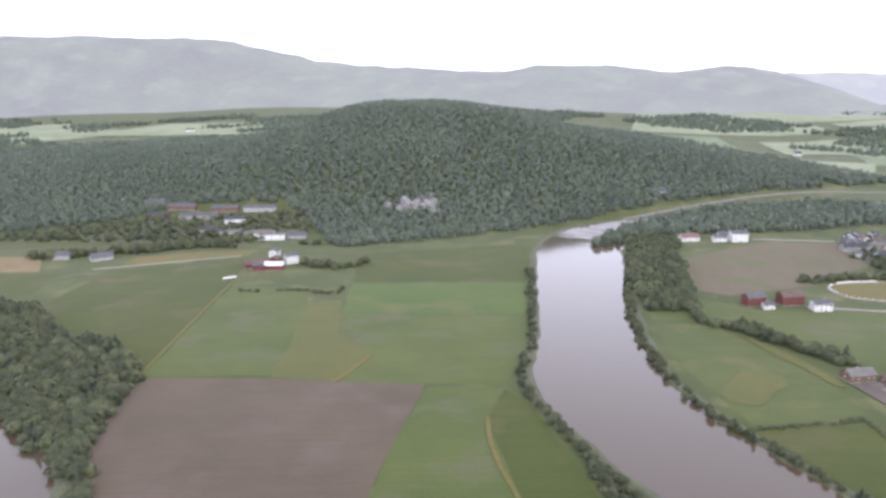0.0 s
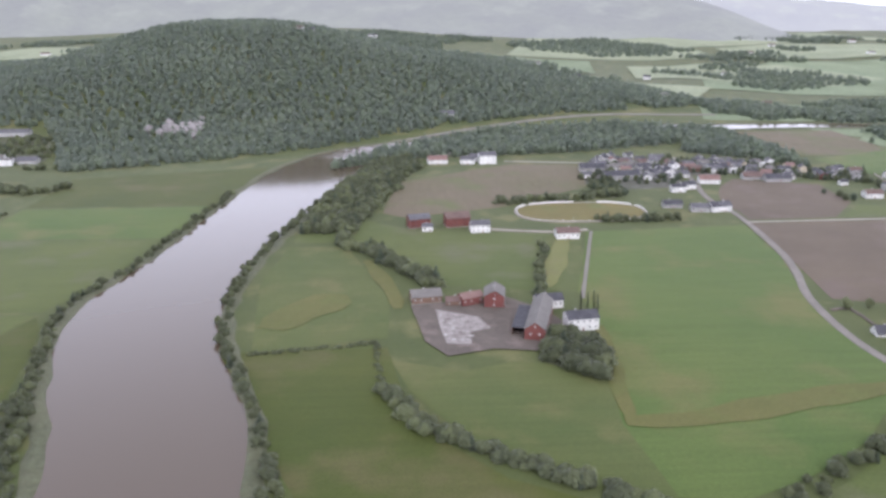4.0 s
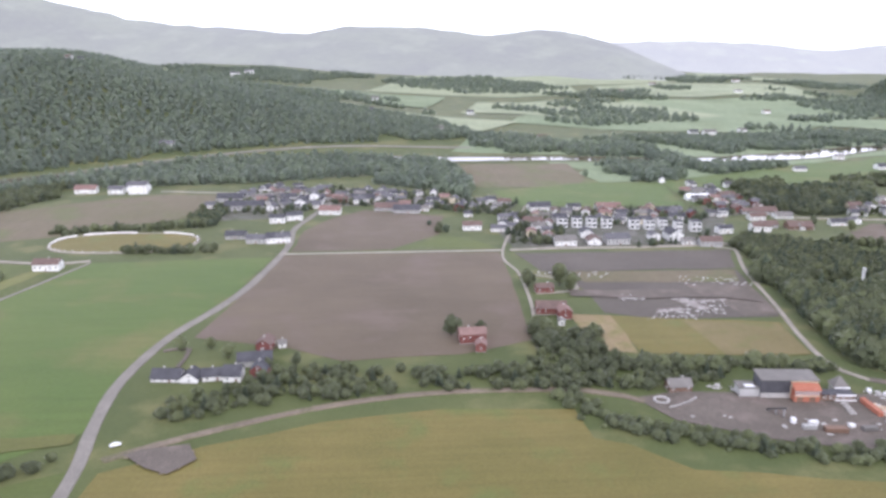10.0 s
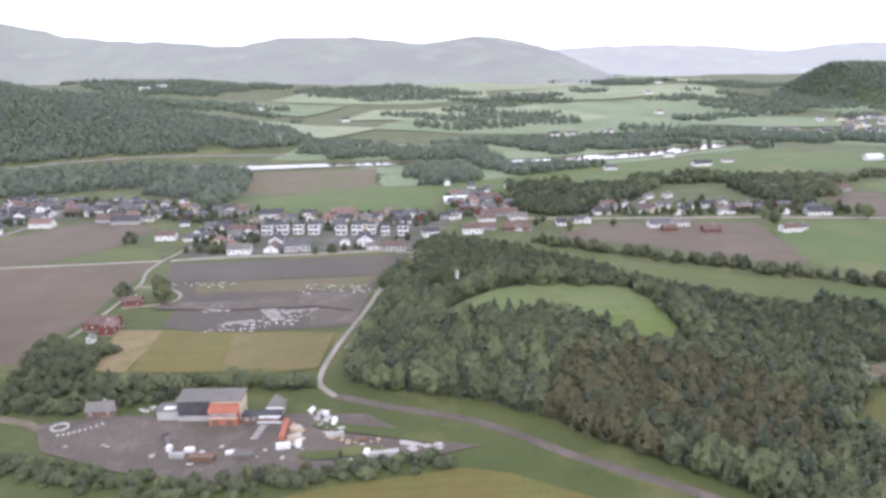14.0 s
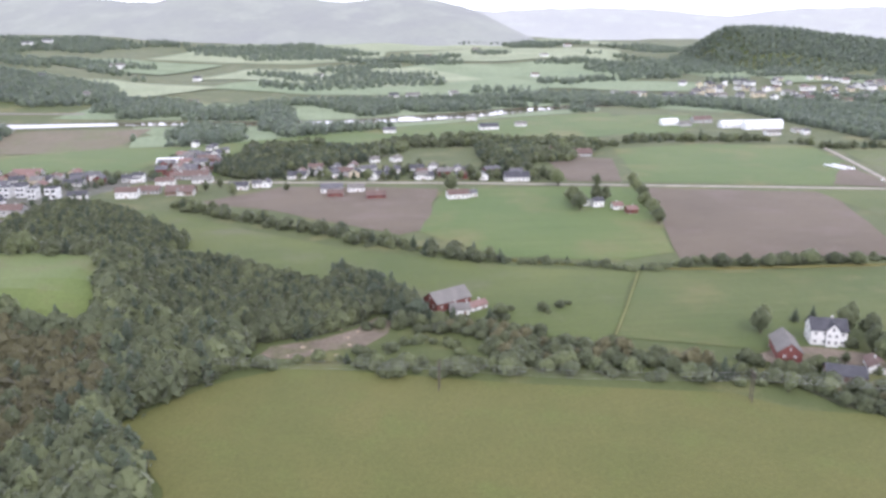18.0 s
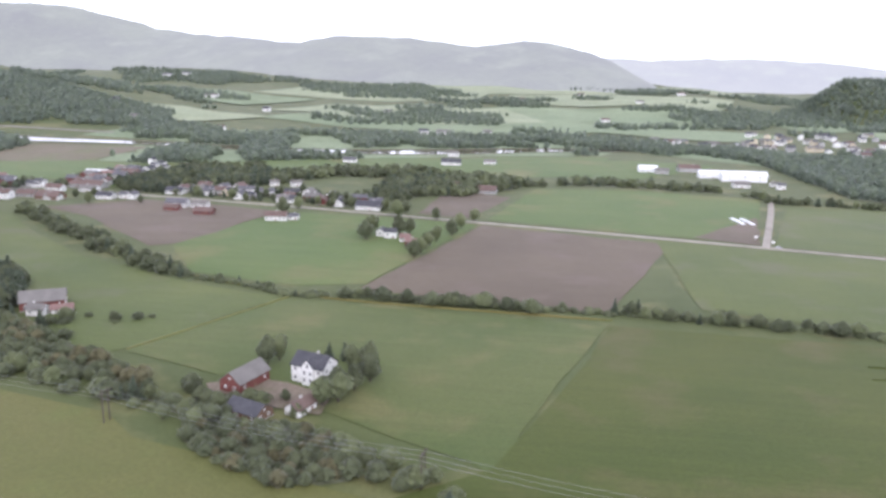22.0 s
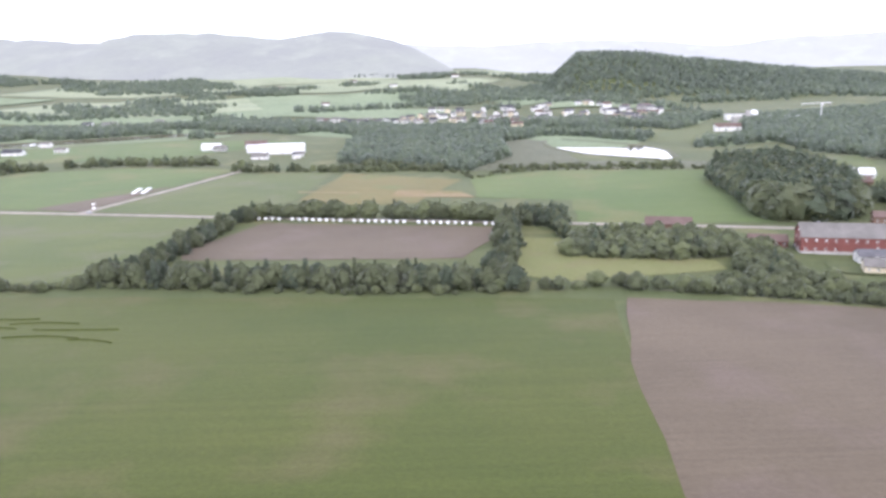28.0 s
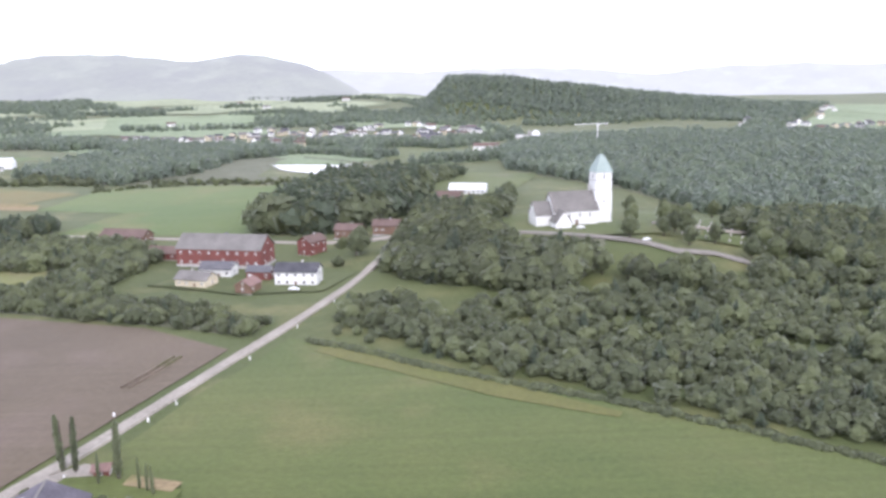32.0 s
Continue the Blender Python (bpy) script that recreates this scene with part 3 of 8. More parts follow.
field('soil', 1, 'large ploughed field beside a gravel road', [(1011, 216), (1042, 210), (1075, 200), (1093, 187), (1085, 162), (1079, 143), (1076, 138), (1072, 127), (1019, 127), (999, 116), (999, 137), (1003, 180)])
field('straw_green', 1, 'green field beside a gravel road', [(1102, 192), (1106, 190), (1115, 185), (1124, 177.8), (1137, 169.5), (1150, 162), (1163, 152.5), (1176, 143), (1185, 136), (1170, 106), (1096, 110), (1084, 141)])
field('soil_green', 1, 'brown field by the river', [(379, 575), (465, 582), (464, 521), (448, 487), (386, 492)])
field('crop_bright', 1, 'green field by the river', [(395, 476), (462, 505), (508, 501), (495, 425), (405, 430)])
field('crop_bright', 1, 'long green field', [(509, 505), (643, 582), (817, 619), (878, 603), (812, 516), (630, 506), (585, 488), (560, 419), (531, 407), (500, 429)])
field('crop_bright', 1, 'green field beyond the road', [(548, 482), (627, 525), (727, 617), (803, 636), (782, 518), (746, 506), (702, 501), (628, 501)])
field('straw_green', 1, 'green pasture', [(1101, 648), (1164, 656), (1202, 616), (1162, 536), (1105, 541)])
field('stubble', 2, 'pale cut strip in a field', [(910, 375.5), (936, 369), (936.5, 366.5), (910, 372.5)])
field('stubble', 2, 'tan dry strip in a field', [(952, 372), (978, 366), (984, 350), (950, 356)])
band('dry_grass', 2, 'dry yellowish band across a grain field', [(186, 167), (201, 166.8), (218, 170.7), (240.6, 176.3), (265, 180.5)], 9.0)
band('dry_grass', 2, 'dry yellowish field edge', [(187.8, 168), (189.2, 186.3), (192.3, 205), (193.8, 222.8)], 5.0)
band('mown', 2, 'mown yellow-green strip', [(184, 257), (190, 274), (198, 301), (202, 316)], 8.0)
band('dry_grass', 2, 'dry patch in a meadow', [(95, 226), (101, 238), (110, 247), (117, 250)], 17.0)
band('dry_grass', 2, 'dry field edge', [(133, 240), (131, 256), (121, 290)], 6.0)
band('dry_grass', 2, 'dry yellow edge of a field', [(1108, 186), (1122, 176), (1136, 166), (1150, 157)], 4.5)
road('asphalt', 2.9, 'winding grey country road', [(309, 488), (296, 416), (289, 380), (290, 345), (284, 294), (278, 268), (269, 241), (265, 210), (267, 186), (270, 169), (271.6, 148), (272.6, 131), (274.2, 112)])
road('gravel_pale', 2.0, 'pale farm lane', [(289, 334), (381, 336)])
road('gravel_pale', 1.1, 'pale gravel lane to the houses', [(408, 432), (381, 336), (382, 301), (380, 264), (376, 237)])
road('dirt', 2.2, 'brown dirt track', [(274, 171), (291, 181), (318, 193), (347, 199), (381, 198), (394, 191)])
road('gravel_pale', 1.5, 'gravel road round a wooded hill', [(473, 335), (480, 332), (470, 300), (460.6, 257), (455, 234), (451.6, 215), (452, 206), (456.5, 199)])
road('gravel', 2.6, 'grey-brown lane below a wooded hill', [(456, 200), (469, 192.4), (485, 184.5), (494, 176.5), (501.5, 168.5), (510, 161), (518, 154.5), (530, 143), (545, 126)])
road('gravel_pale', 2.8, 'straight pale country road', [(528, 396), (568, 388), (640, 377), (698, 365), (766, 351), (834, 336), (903, 320), (997, 300), (1078, 281), (1123, 267)])
road('gravel_pale', 2.8, 'side road from a fork', [(868, 450), (860, 420), (835, 337)])
road('asphalt', 0.5, 'worn centre of a gravel road', [(1124, 271), (1117.5, 255), (1103.5, 208), (1094, 180), (1087.5, 160.5), (1083, 147.5), (1079, 138), (1074, 126)])
road('gravel_pale', 2.1, 'straight gravel road to the church', [(1128, 286), (1124, 271), (1117.5, 255), (1103.5, 208), (1094, 180), (1087.5, 160.5), (1083, 147.5), (1079, 138), (1074, 126)])
road('gravel_pale', 1.5, 'pale farm lane', [(-196, 412), (-179, 419), (-151, 431), (-121, 444)])
road('straw', 1.3, 'grassy field track', [(-110, 388), (-109, 308), (-108, 253)])
road('straw', 1.6, 'worn track in the grass', [(-39, 247), (-34, 256), (-28, 273)])
road('asphalt', 3.4, 'road along the far river bank', [(120, 536), (127, 539), (201, 579), (303, 628), (400, 648)])
road('concrete', 2.6, 'small river bridge', [(127, 537), (149, 528), (168, 508)])
road('gravel_pale', 2.4, 'pale lane to a hamlet', [(199, 483), (248, 474)])
road('asphalt', 1.3, 'grey farm track', [(216, 324), (194, 245)])
road('gravel_pale', 2.6, 'village street', [(482, 341), (443, 338), (406, 338), (384, 336)])
road('gravel_pale', 2.2, 'village street', [(523, 462), (513, 402)])
road('asphalt', 1.8, 'grey road beside the churchyard', [(1150, 254), (1160, 250), (1178, 242), (1184, 237), (1193, 236.5), (1200, 231), (1216, 222), (1240, 206)])
road('gravel_pale', 2.2, 'farm lane beside the oval track', [(164, 332), (199, 324), (215, 327)])
road('gravel', 1.2, 'drive to a row of sheds', [(270, 230), (277, 231), (277, 218)])
road('straw', 1.4, 'ditch with pale grass', [(13, 218), (13, 203), (15, 186), (18, 172), (18, 157)])

road('mown', 0.5, 'pale grass balk between fields', [(683, 242), (672, 219), (661, 197)])
road('straw', 0.5, 'pale footpath along a brook', [(545, 338), (566, 318), (592, 298), (616, 279), (646, 259), (668, 250), (700, 242), (770, 238)])
streak_random = random.Random(8)
for x, y, length in ((821, 208, 20), (836, 205.5, 16), (850, 204, 18), (868, 206.5, 14), (879, 208, 15), (886, 204, 18), (882, 199.5, 16), (896, 197.5, 10), (828, 200.5, 15), (823, 215.5, 14), (846, 213, 18), (872, 211.5, 12), (818, 164.5, 14), (838, 166, 12)):
    road('wet_soil', streak_random.uniform(0.05, 0.09), 'faint dark wheel track in a grain field', [(x, y), (x + length / 2, y + streak_random.uniform(-0.8, 0.8)), (x + length, y - streak_random.uniform(0.5, 2.5))])

# ---- trees ----
GOLD = (1 + 5 ** 0.5) / 2
ICO_V = np.array([(-1, GOLD, 0), (1, GOLD, 0), (-1, -GOLD, 0), (1, -GOLD, 0), (0, -1, GOLD), (0, 1, GOLD), (0, -1, -GOLD), (0, 1, -GOLD), (GOLD, 0, -1), (GOLD, 0, 1), (-GOLD, 0, -1), (-GOLD, 0, 1)]) / math.hypot(1, GOLD)
ICO_F = np.array([(0, 11, 5), (0, 5, 1), (0, 1, 7), (0, 7, 10), (0, 10, 11), (1, 5, 9), (5, 11, 4), (11, 10, 2), (10, 7, 6), (7, 1, 8), (3, 9, 4), (3, 4, 2), (3, 2, 6), (3, 6, 8), (3, 8, 9), (4, 9, 5), (2, 4, 11), (6, 2, 10), (8, 6, 7), (9, 8, 1)])

OCT_V = np.array([(1, 0, 0), (-1, 0, 0), (0, 1, 0), (0, -1, 0), (0, 0, 1), (0, 0, -1)], float)
OCT_F = np.array([(0, 2, 4), (2, 1, 4), (1, 3, 4), (3, 0, 4), (2, 0, 5), (1, 2, 5), (3, 1, 5), (0, 3, 5)])


def crown_of(kind, leaves, r):
    """Vertices and triangles of a crown one metre high: a small uneven core and many leaf tufts round it."""
    vs, fs, n = [], [], 0
    lean = r.uniform(-0.06, 0.06, 2)
    lobes = [(r.uniform(0, 6.28), r.uniform(0.1, 0.9), r.uniform(0.75, 1.15)) for _ in range(5)]

    def girth(u, a):
        """Radius of the crown at height share u and bearing a."""
        if kind == "spruce":
            return (0.26 * (1 - u) + 0.015) * (0.85 + 0.3 * math.sin(a * 5 + u * 25))
        if kind == "poplar":
            return 0.055 * math.sin(math.pi * min(1, 0.12 + 0.88 * u)) ** 0.6
        k = 0.0
        for la, lu, ls in lobes:
            k = max(k, ls * math.exp(-((u - lu) / 0.42) ** 2) * (0.72 + 0.28 * math.cos(a - la)))
        shape = math.sin(math.pi * min(0.96, 0.2 + 0.76 * u)) ** 0.7
        return (0.56 if kind == "bush" else 0.42) * shape * max(0.55, k)

    z0, z1 = {"spruce": (0.06, 0.98), "poplar": (0.08, 0.98), "bush": (0.02, 0.72)}.get(kind, (0.22, 0.97))
    core_v, core_f = (OCT_V, OCT_F) if leaves < 50 else (ICO_V, ICO_F)
    core = core_v * (1 + r.uniform(-0.15, 0.15, (len(core_v), 1)))
    mid = (z0 + z1) / 2
    wide = girth(0.45, 0.0) * 0.5
    vs.append(core * np.array((wide, wide, (z1 - z0) * (0.42 if kind != "spruce" else 0.36))) + np.array((lean[0] * mid, lean[1] * mid, mid - (0.06 if kind == "spruce" else 0))))
    fs.append(core_f)
    n = len(core_v)
    size = {"spruce": 0.13, "poplar": 0.085, "bush": 0.24}.get(kind, 0.19) * (60 / leaves) ** 0.36
    for k in range(leaves):
        u = ((k + 0.5) / leaves) ** (0.85 if kind != "spruce" else 1.2)
        a = k * 2.39996 + r.uniform(-0.4, 0.4)
        rad = girth(u, a) * r.uniform(0.5, 1.2)
        c = np.array((math.cos(a) * rad + lean[0] * u, math.sin(a) * rad + lean[1] * u, z0 + (z1 - z0) * u))
        out = np.array((math.cos(a), math.sin(a), (u - 0.35) * 1.8)) + r.normal(0, 0.36, 3)
        out /= np.linalg.norm(out)
        t1 = np.cross(out, r.normal(0, 1, 3))
        t1 /= np.linalg.norm(t1)
        t2 = np.cross(out, t1)
        w = size * r.uniform(0.7, 1.35) * ((1 - u) * 0.7 + 0.45 if kind == "spruce" else 1)
        vs.append(np.array([c + t1 * w, c - t1 * 0.5 * w + t2 * 0.87 * w * r.uniform(0.7, 1.1), c - t1 * 0.5 * w - t2 * 0.87 * w * r.uniform(0.7, 1.1)]))
        fs.append(np.array([(n, n + 1, n + 2)]))
        n += 3
    return np.concatenate(vs), np.concatenate(fs)


def trunk_of(kind, r):
    """A tapered trunk with a few limbs, for a tree one metre high."""
    vs, fs = [], []

    def limb(p, q, r0, r1):
        n = len(vs)
        d = Vector(q) - Vector(p)
        side = d.orthogonal().normalized()
        other = d.cross(side).normalized()
        for c, rad in ((p, r0), (q, r1)):
            for k in range(6):
                w = side * math.cos(k * math.pi / 3) * rad + other * math.sin(k * math.pi / 3) * rad
                vs.append((c[0] + w.x, c[1] + w.y, c[2] + w.z))
        fs.extend((n + k, n + (k + 1) % 6, n + 6 + (k + 1) % 6, n + 6 + k) for k in range(6))

    top = 0.9 if kind in ("spruce", "poplar") else 0.62
    limb((0, 0, -0.03), (r.uniform(-0.02, 0.02), 0, 0.32), 0.035, 0.026)
    limb((0, 0, 0.3), (r.uniform(-0.03, 0.03), r.uniform(-0.03, 0.03), top), 0.026, 0.008)
    if kind == "broad":
        for k in range(4):
            a = k * 1.6 + r.uniform(-0.4, 0.4)
            limb((0, 0, 0.28 + 0.05 * k), (math.cos(a) * 0.24, math.sin(a) * 0.24, 0.52 + 0.06 * k), 0.014, 0.004)
    return vs, fs


rs = np.random.RandomState(4)
CROWNS = {(kind, n): [crown_of(kind, n, rs) for _ in range(6)] for kind in ("broad", "spruce", "poplar", "bush") for n in (420, 250, 130, 70, 28)}
WIDE = {"broad": 1.0, "spruce": 1.0, "poplar": 1.1, "bush": 1.0}
TREE_MESHES = {}


def tree_meshes(kind):
    """Six pairs of trunk and crown meshes, shared by all single trees of a kind."""
    if kind not in TREE_MESHES:
        r = np.random.RandomState(9)
        pairs = []
        for k, (v, f) in enumerate(CROWNS[kind, 420]):
            crown = bpy.data.meshes.new("crown")
            crown.from_pydata(v.tolist(), [], f.tolist())
            crown.materials.append(MATS["needles" if kind == "spruce" else "foliage_light" if k % 3 == 0 else "foliage"])
            trunk = bpy.data.meshes.new("trunk")
            tv, tf = trunk_of(kind, r)
            trunk.from_pydata(tv, [], tf)
            trunk.materials.append(MATS["bark"])
            pairs.append((trunk, crown))
        TREE_MESHES[kind] = pairs
    return TREE_MESHES[kind]


tree_random = random.Random(21)


def tree(kind, x, y, h, label, name="tree", wide=1.0, group="single trees"):
    trunk, crown = tree_random.choice(tree_meshes(kind))
    ob = tagged(new(name), label, "tree", group)
    slim = 0.8 if kind == "poplar" else wide
    ob.matrix_basis = Matrix.LocRotScale((x, y, float(land(x, y)) - (0.12 * h if wide > 1 else 0)), Euler((0, 0, tree_random.uniform(0, 6.28))), (h * slim * tree_random.uniform(0.9, 1.15), h * slim * tree_random.uniform(0.9, 1.15), h))
    for part_name, me in (("trunk", trunk), ("crown", crown)):
        p = new(part_name, me)
        p.parent = ob
    return ob


def trees(kind, h0, h1, label, pts):
    for x, y in pts:
        tree(kind, x, y, tree_random.uniform(h0, h1), label)


MIXES = {"brown_wood": (("broad", 0.95), ("spruce", 0.05)), "hillside": (("spruce", 0.5), ("broad", 0.5)), "hedge": (("bush", 1.0),), "mixed": (("broad", 0.72), ("bush", 0.2), ("spruce", 0.08)), "dark": (("broad", 0.7), ("spruce", 0.3)), "knoll": (("broad", 0.86), ("spruce", 0.14)),
         "church": (("broad", 0.9), ("spruce", 0.1)), "flat": (("broad", 0.6), ("spruce", 0.4)), "poplar": (("poplar", 0.45), ("broad", 0.55)), "framing": (("broad", 0.72), ("poplar", 0.13), ("spruce", 0.15)), "brownish": (("broad", 0.6), ("bush", 0.4))}
LEAVES = {"hillside": ("hazed_leaves", "hazed_needles"), "hedge": ("foliage", "foliage_light"), "framing": ("foliage", "needles"), "mixed": ("foliage", "foliage_light"), "dark": ("foliage", "needles"), "knoll": ("foliage", "foliage_light"), "brown_wood": ("foliage_brown", "foliage"), "church": ("foliage", "foliage_light"), "flat": ("hazed_leaves", "hazed_needles"), "poplar": ("foliage", "foliage_light"), "brownish": ("foliage", "foliage_brown")}
# how slim the trees of a wood grow in close company
SLIM = {"hillside": 0.72, "flat": 0.72, "knoll": 0.66, "brown_wood": 0.62, "dark": 0.75, "church": 0.85, "framing": 0.7, "mixed": 0.88, "brownish": 0.8}
stuff_random = np.random.RandomState(12)


def stand(label, spots, mixture, h0, h1, detail):
    """One mesh of many trees: spots are plan points."""
    vs, fs, mats, n = [], [], [], 0
    kinds, odds = zip(*MIXES[mixture])
    leaves = LEAVES[mixture]
    cum = np.cumsum(odds)[:-1]
    spots = np.asarray(spots, float).reshape(-1, 2)
    for (x, y), ground_z in zip(spots.tolist(), land(spots[:, 0], spots[:, 1]).tolist()):
        kind = kinds[int(np.searchsorted(cum, stuff_random.uniform()))]
        v, f = CROWNS[kind, detail][stuff_random.randint(6)]
        h = stuff_random.uniform(h0, h1) * (0.6 if kind == "bush" else 1.12 if kind == "spruce" else 1.0)
        a = stuff_random.uniform(0, 6.28)
        c, s = math.cos(a), math.sin(a)
        w = h * stuff_random.uniform(1.1, 1.5) * (1 if kind in ("spruce", "poplar") else 1.15 * SLIM.get(mixture, 1.0))
        z0 = ground_z - 0.04 * h
        vs.append(np.c_[(v[:, 0] * c - v[:, 1] * s) * w + x, (v[:, 0] * s + v[:, 1] * c) * w + y, v[:, 2] * h + z0 - (0.12 * h if kind == "broad" else 0)])
        fs.append(f + n)
        slot = len(leaves) if kind == "spruce" else int(np.searchsorted((0.72,) if len(leaves) == 2 else (0.5, 0.75), stuff_random.uniform()))
        mats.append(np.full(len(f), slot))
        n += len(v)
    if not vs:
        return None
    V, Fc, Mi = np.concatenate(vs), np.concatenate(fs), np.concatenate(mats)
    me = bpy.data.meshes.new("wood")
    me.vertices.add(len(V))
    me.vertices.foreach_set("co", V.ravel().astype(np.float32))
    me.loops.add(len(Fc) * 3)
    me.loops.foreach_set("vertex_index", Fc.ravel().astype(np.int32))
    me.polygons.add(len(Fc))
    me.polygons.foreach_set("loop_start", np.arange(0, len(Fc) * 3, 3, dtype=np.int32))
    for leaf in leaves:
        me.materials.append(MATS[leaf])
    me.materials.append(MATS["hazed_needles" if mixture in ("hillside", "flat") else "needles"])
    me.polygons.foreach_set("material_index", Mi.astype(np.int32))
    me.update(calc_edges=True)
    return tagged(new("wood", me), label, "trees", kind="stuff")


def inside(pts, x, y):
    hit = np.zeros(len(x), bool)
    for (x0, y0), (x1, y1) in zip(pts, pts[1:] + pts[:1]):
        if y0 != y1:
            hit ^= ((y0 > y) != (y1 > y)) & (x < (x1 - x0) * (y - y0) / (y1 - y0) + x0)
    return hit


# places inside the woods where no tree stands
CLEARINGS = [
    [(1010, 560), (1008, 480), (985, 432), (1000, 408), (1100, 405), (1125, 432), (1130, 470), (1114, 520), (1088, 560), (1050, 600)],
    [(560, 566), (640, 572), (705, 596), (780, 642), (770, 692), (690, 662), (640, 642), (560, 626)],
    [(370, 572), (535, 577), (535, 616), (370, 612)],
    [(480, 236), (490, 246), (503, 246), (536, 240), (542, 222), (545, 206), (534, 203), (516, 211), (498, 218), (482, 227)],
    [(580, 193), (580, 203), (593, 205), (601, 211), (606, 217), (612, 219), (616, 208), (630, 200), (630, 187), (603, 188), (586, 190)],
    [(618, 214), (634, 212), (640, 230), (630, 240), (617, 236)],
    [(1145, 246), (1147, 237), (1172, 235), (1186, 250), (1200, 262), (1196, 285), (1180, 292), (1150, 285), (1142, 262)],
    [(1056, 224), (1106, 212), (1112, 226), (1122, 262), (1130, 296), (1100, 290), (1060, 268)],
    [(1122, 330), (1147, 330), (1186, 446), (1152, 455), (1128, 400)],
    [(1440, 735), (1540, 705), (1990, 1290), (1850, 1400)],
    [(1152, 258), (1158, 250), (1182, 238), (1206, 230), (1240, 212), (1242, 218), (1206, 237), (1184, 246), (1164, 258)],
]


def scatter(pts, spacing):
    lo, hi = np.min(pts, 0), np.max(pts, 0)
    gx, gy = np.meshgrid(np.arange(lo[0], hi[0], spacing), np.arange(lo[1], hi[1], spacing * 0.87))
    gx = gx + (np.arange(gx.shape[0])[:, None] % 2) * spacing / 2
    x = gx.ravel() + stuff_random.uniform(-0.4, 0.4, gx.size) * spacing
    y = gy.ravel() + stuff_random.uniform(-0.4, 0.4, gx.size) * spacing
    keep = inside(pts, x, y)
    for clearing in CLEARINGS:
        keep &= ~inside(clearing, x, y)
    return np.c_[x[keep], y[keep]]


# outline on the front of the knoll where trees get brown leaves
BROWN_SLOPE = [(500, 178), (512, 169), (530, 159), (546, 151), (556, 165), (553, 182), (548, 200), (509, 203)]


def wood(mixture, spacing, h0, h1, label, pts):
    depth = np.mean([p[1] for p in pts])
    near = depth < 330
    if depth > 430:
        spacing, h1 = spacing * 1.45, h1 * 1.1
    spots = scatter(pts, spacing * SLIM.get(mixture, 1.0))
    far, open_wood = depth > 540, "thicket" in label or "scrub" in label
    if far or open_wood:
        # glades that open a wood
        broad, fine, limit = (95, 42, -0.16) if far else (26, 11, -0.5)
        spots = spots[lumps(spots[:, 0], spots[:, 1], broad, 51) + 0.7 * lumps(spots[:, 0], spots[:, 1], fine, 52) > limit]
    # far glade floors take the haze-paled green
    field("hazed_green" if far else "grass" if open_wood else "forest_floor", 1, "grassy glades in a wood" if far or open_wood else "shaded floor of a wood", pts, 0.04 + FLOOR[0])
    FLOOR[0] += 0.0013
    if mixture == "knoll":
        brown = inside(BROWN_SLOPE, spots[:, 0], spots[:, 1])
        stand("reddish brown trees on a wooded slope", spots[brown], "brown_wood", h0, h1, 130)
        spots = spots[~brown]
    return stand(label, spots, mixture, h0, h1, 250 if depth < 225 and len(spots) < 300 else 130 if near else 70 if depth < 430 else 28)


FLOOR = [0.0]


# rows whose trees stand far enough apart to be told from one another
ROWS_OF_TREES = {"row of leafy trees between fields": "leafy tree in a row between fields", "gappy hedge along a ditch": "small round tree along a ditch",
                 "row of tall trees beside a road": "slim tree in a row beside a road", "row of bushes between fields": "low bush in a row between fields",
                 "belt of trees behind the oval track": "dark tree behind an oval track", "bushes round a farm": "bush beside a farm track"}


def hedge(mixture, width, spacing, h0, h1, label, pts):
    line = curve_points(pts, spacing)
    spots = []
    for x, y in line:
        for _ in range(max(1, round(width / 3))):
            if stuff_random.uniform() < 0.93:
                spots.append((x + stuff_random.uniform(-0.5, 0.5) * width, y + stuff_random.uniform(-0.5, 0.5) * width))
    if label in ROWS_OF_TREES:
        kinds, odds = zip(*MIXES[mixture])
        for x, y in spots:
            kind = tree_random.choices(kinds, odds)[0]
            tree(kind, x, y, tree_random.uniform(h0, h1) * (0.6 if kind == "bush" else 1.0), ROWS_OF_TREES[label], "bush" if kind == "bush" else "tree", 1.35 if kind in ("broad", "bush") else 1.0, "trees in field rows")
        return None
    depth = np.mean([p[1] for p in pts])
    return stand(label, spots, mixture, h0, h1, 250 if depth < 245 else 130 if depth < 420 else 70)

# ---- woods, hedges and single trees ----
hedge('mixed', 3.0, 1.8, 1.8, 3.4, 'row of willows and alders on the river bank', [(47, 403), (38, 321), (34, 284), (27, 249), (32, 219), (38, 197), (45, 179), (50, 161), (55, 145)])
hedge('mixed', 3.5, 1.8, 2.0, 3.8, 'row of leafy trees along the river bank', [(110, 435), (89, 356), (79, 297), (77, 259), (80, 230), (87, 206), (95, 188), (103, 164), (108, 142)])
wood('mixed', 3.6, 4.0, 6.5, 'leafy wood beside the river', [(-206, 339), (-190, 339), (-155, 294), (-132, 287), (-112, 260), (-108, 228), (-103, 197), (-100, 179), (-110, 197), (-117, 197), (-143, 228), (-187, 270), (-224, 326)])
hedge('mixed', 5.0, 3.0, 3.0, 5.0, 'narrow belt of trees beside ploughed land', [(-108, 252), (-106, 219), (-101, 197), (-92, 173), (-82, 150)])
wood('mixed', 4.0, 3.5, 6.0, 'leafy wood on the river spit', [(106, 428), (120, 458), (149, 474), (127, 401), (111, 337), (117, 377), (102, 377), (95, 378)])
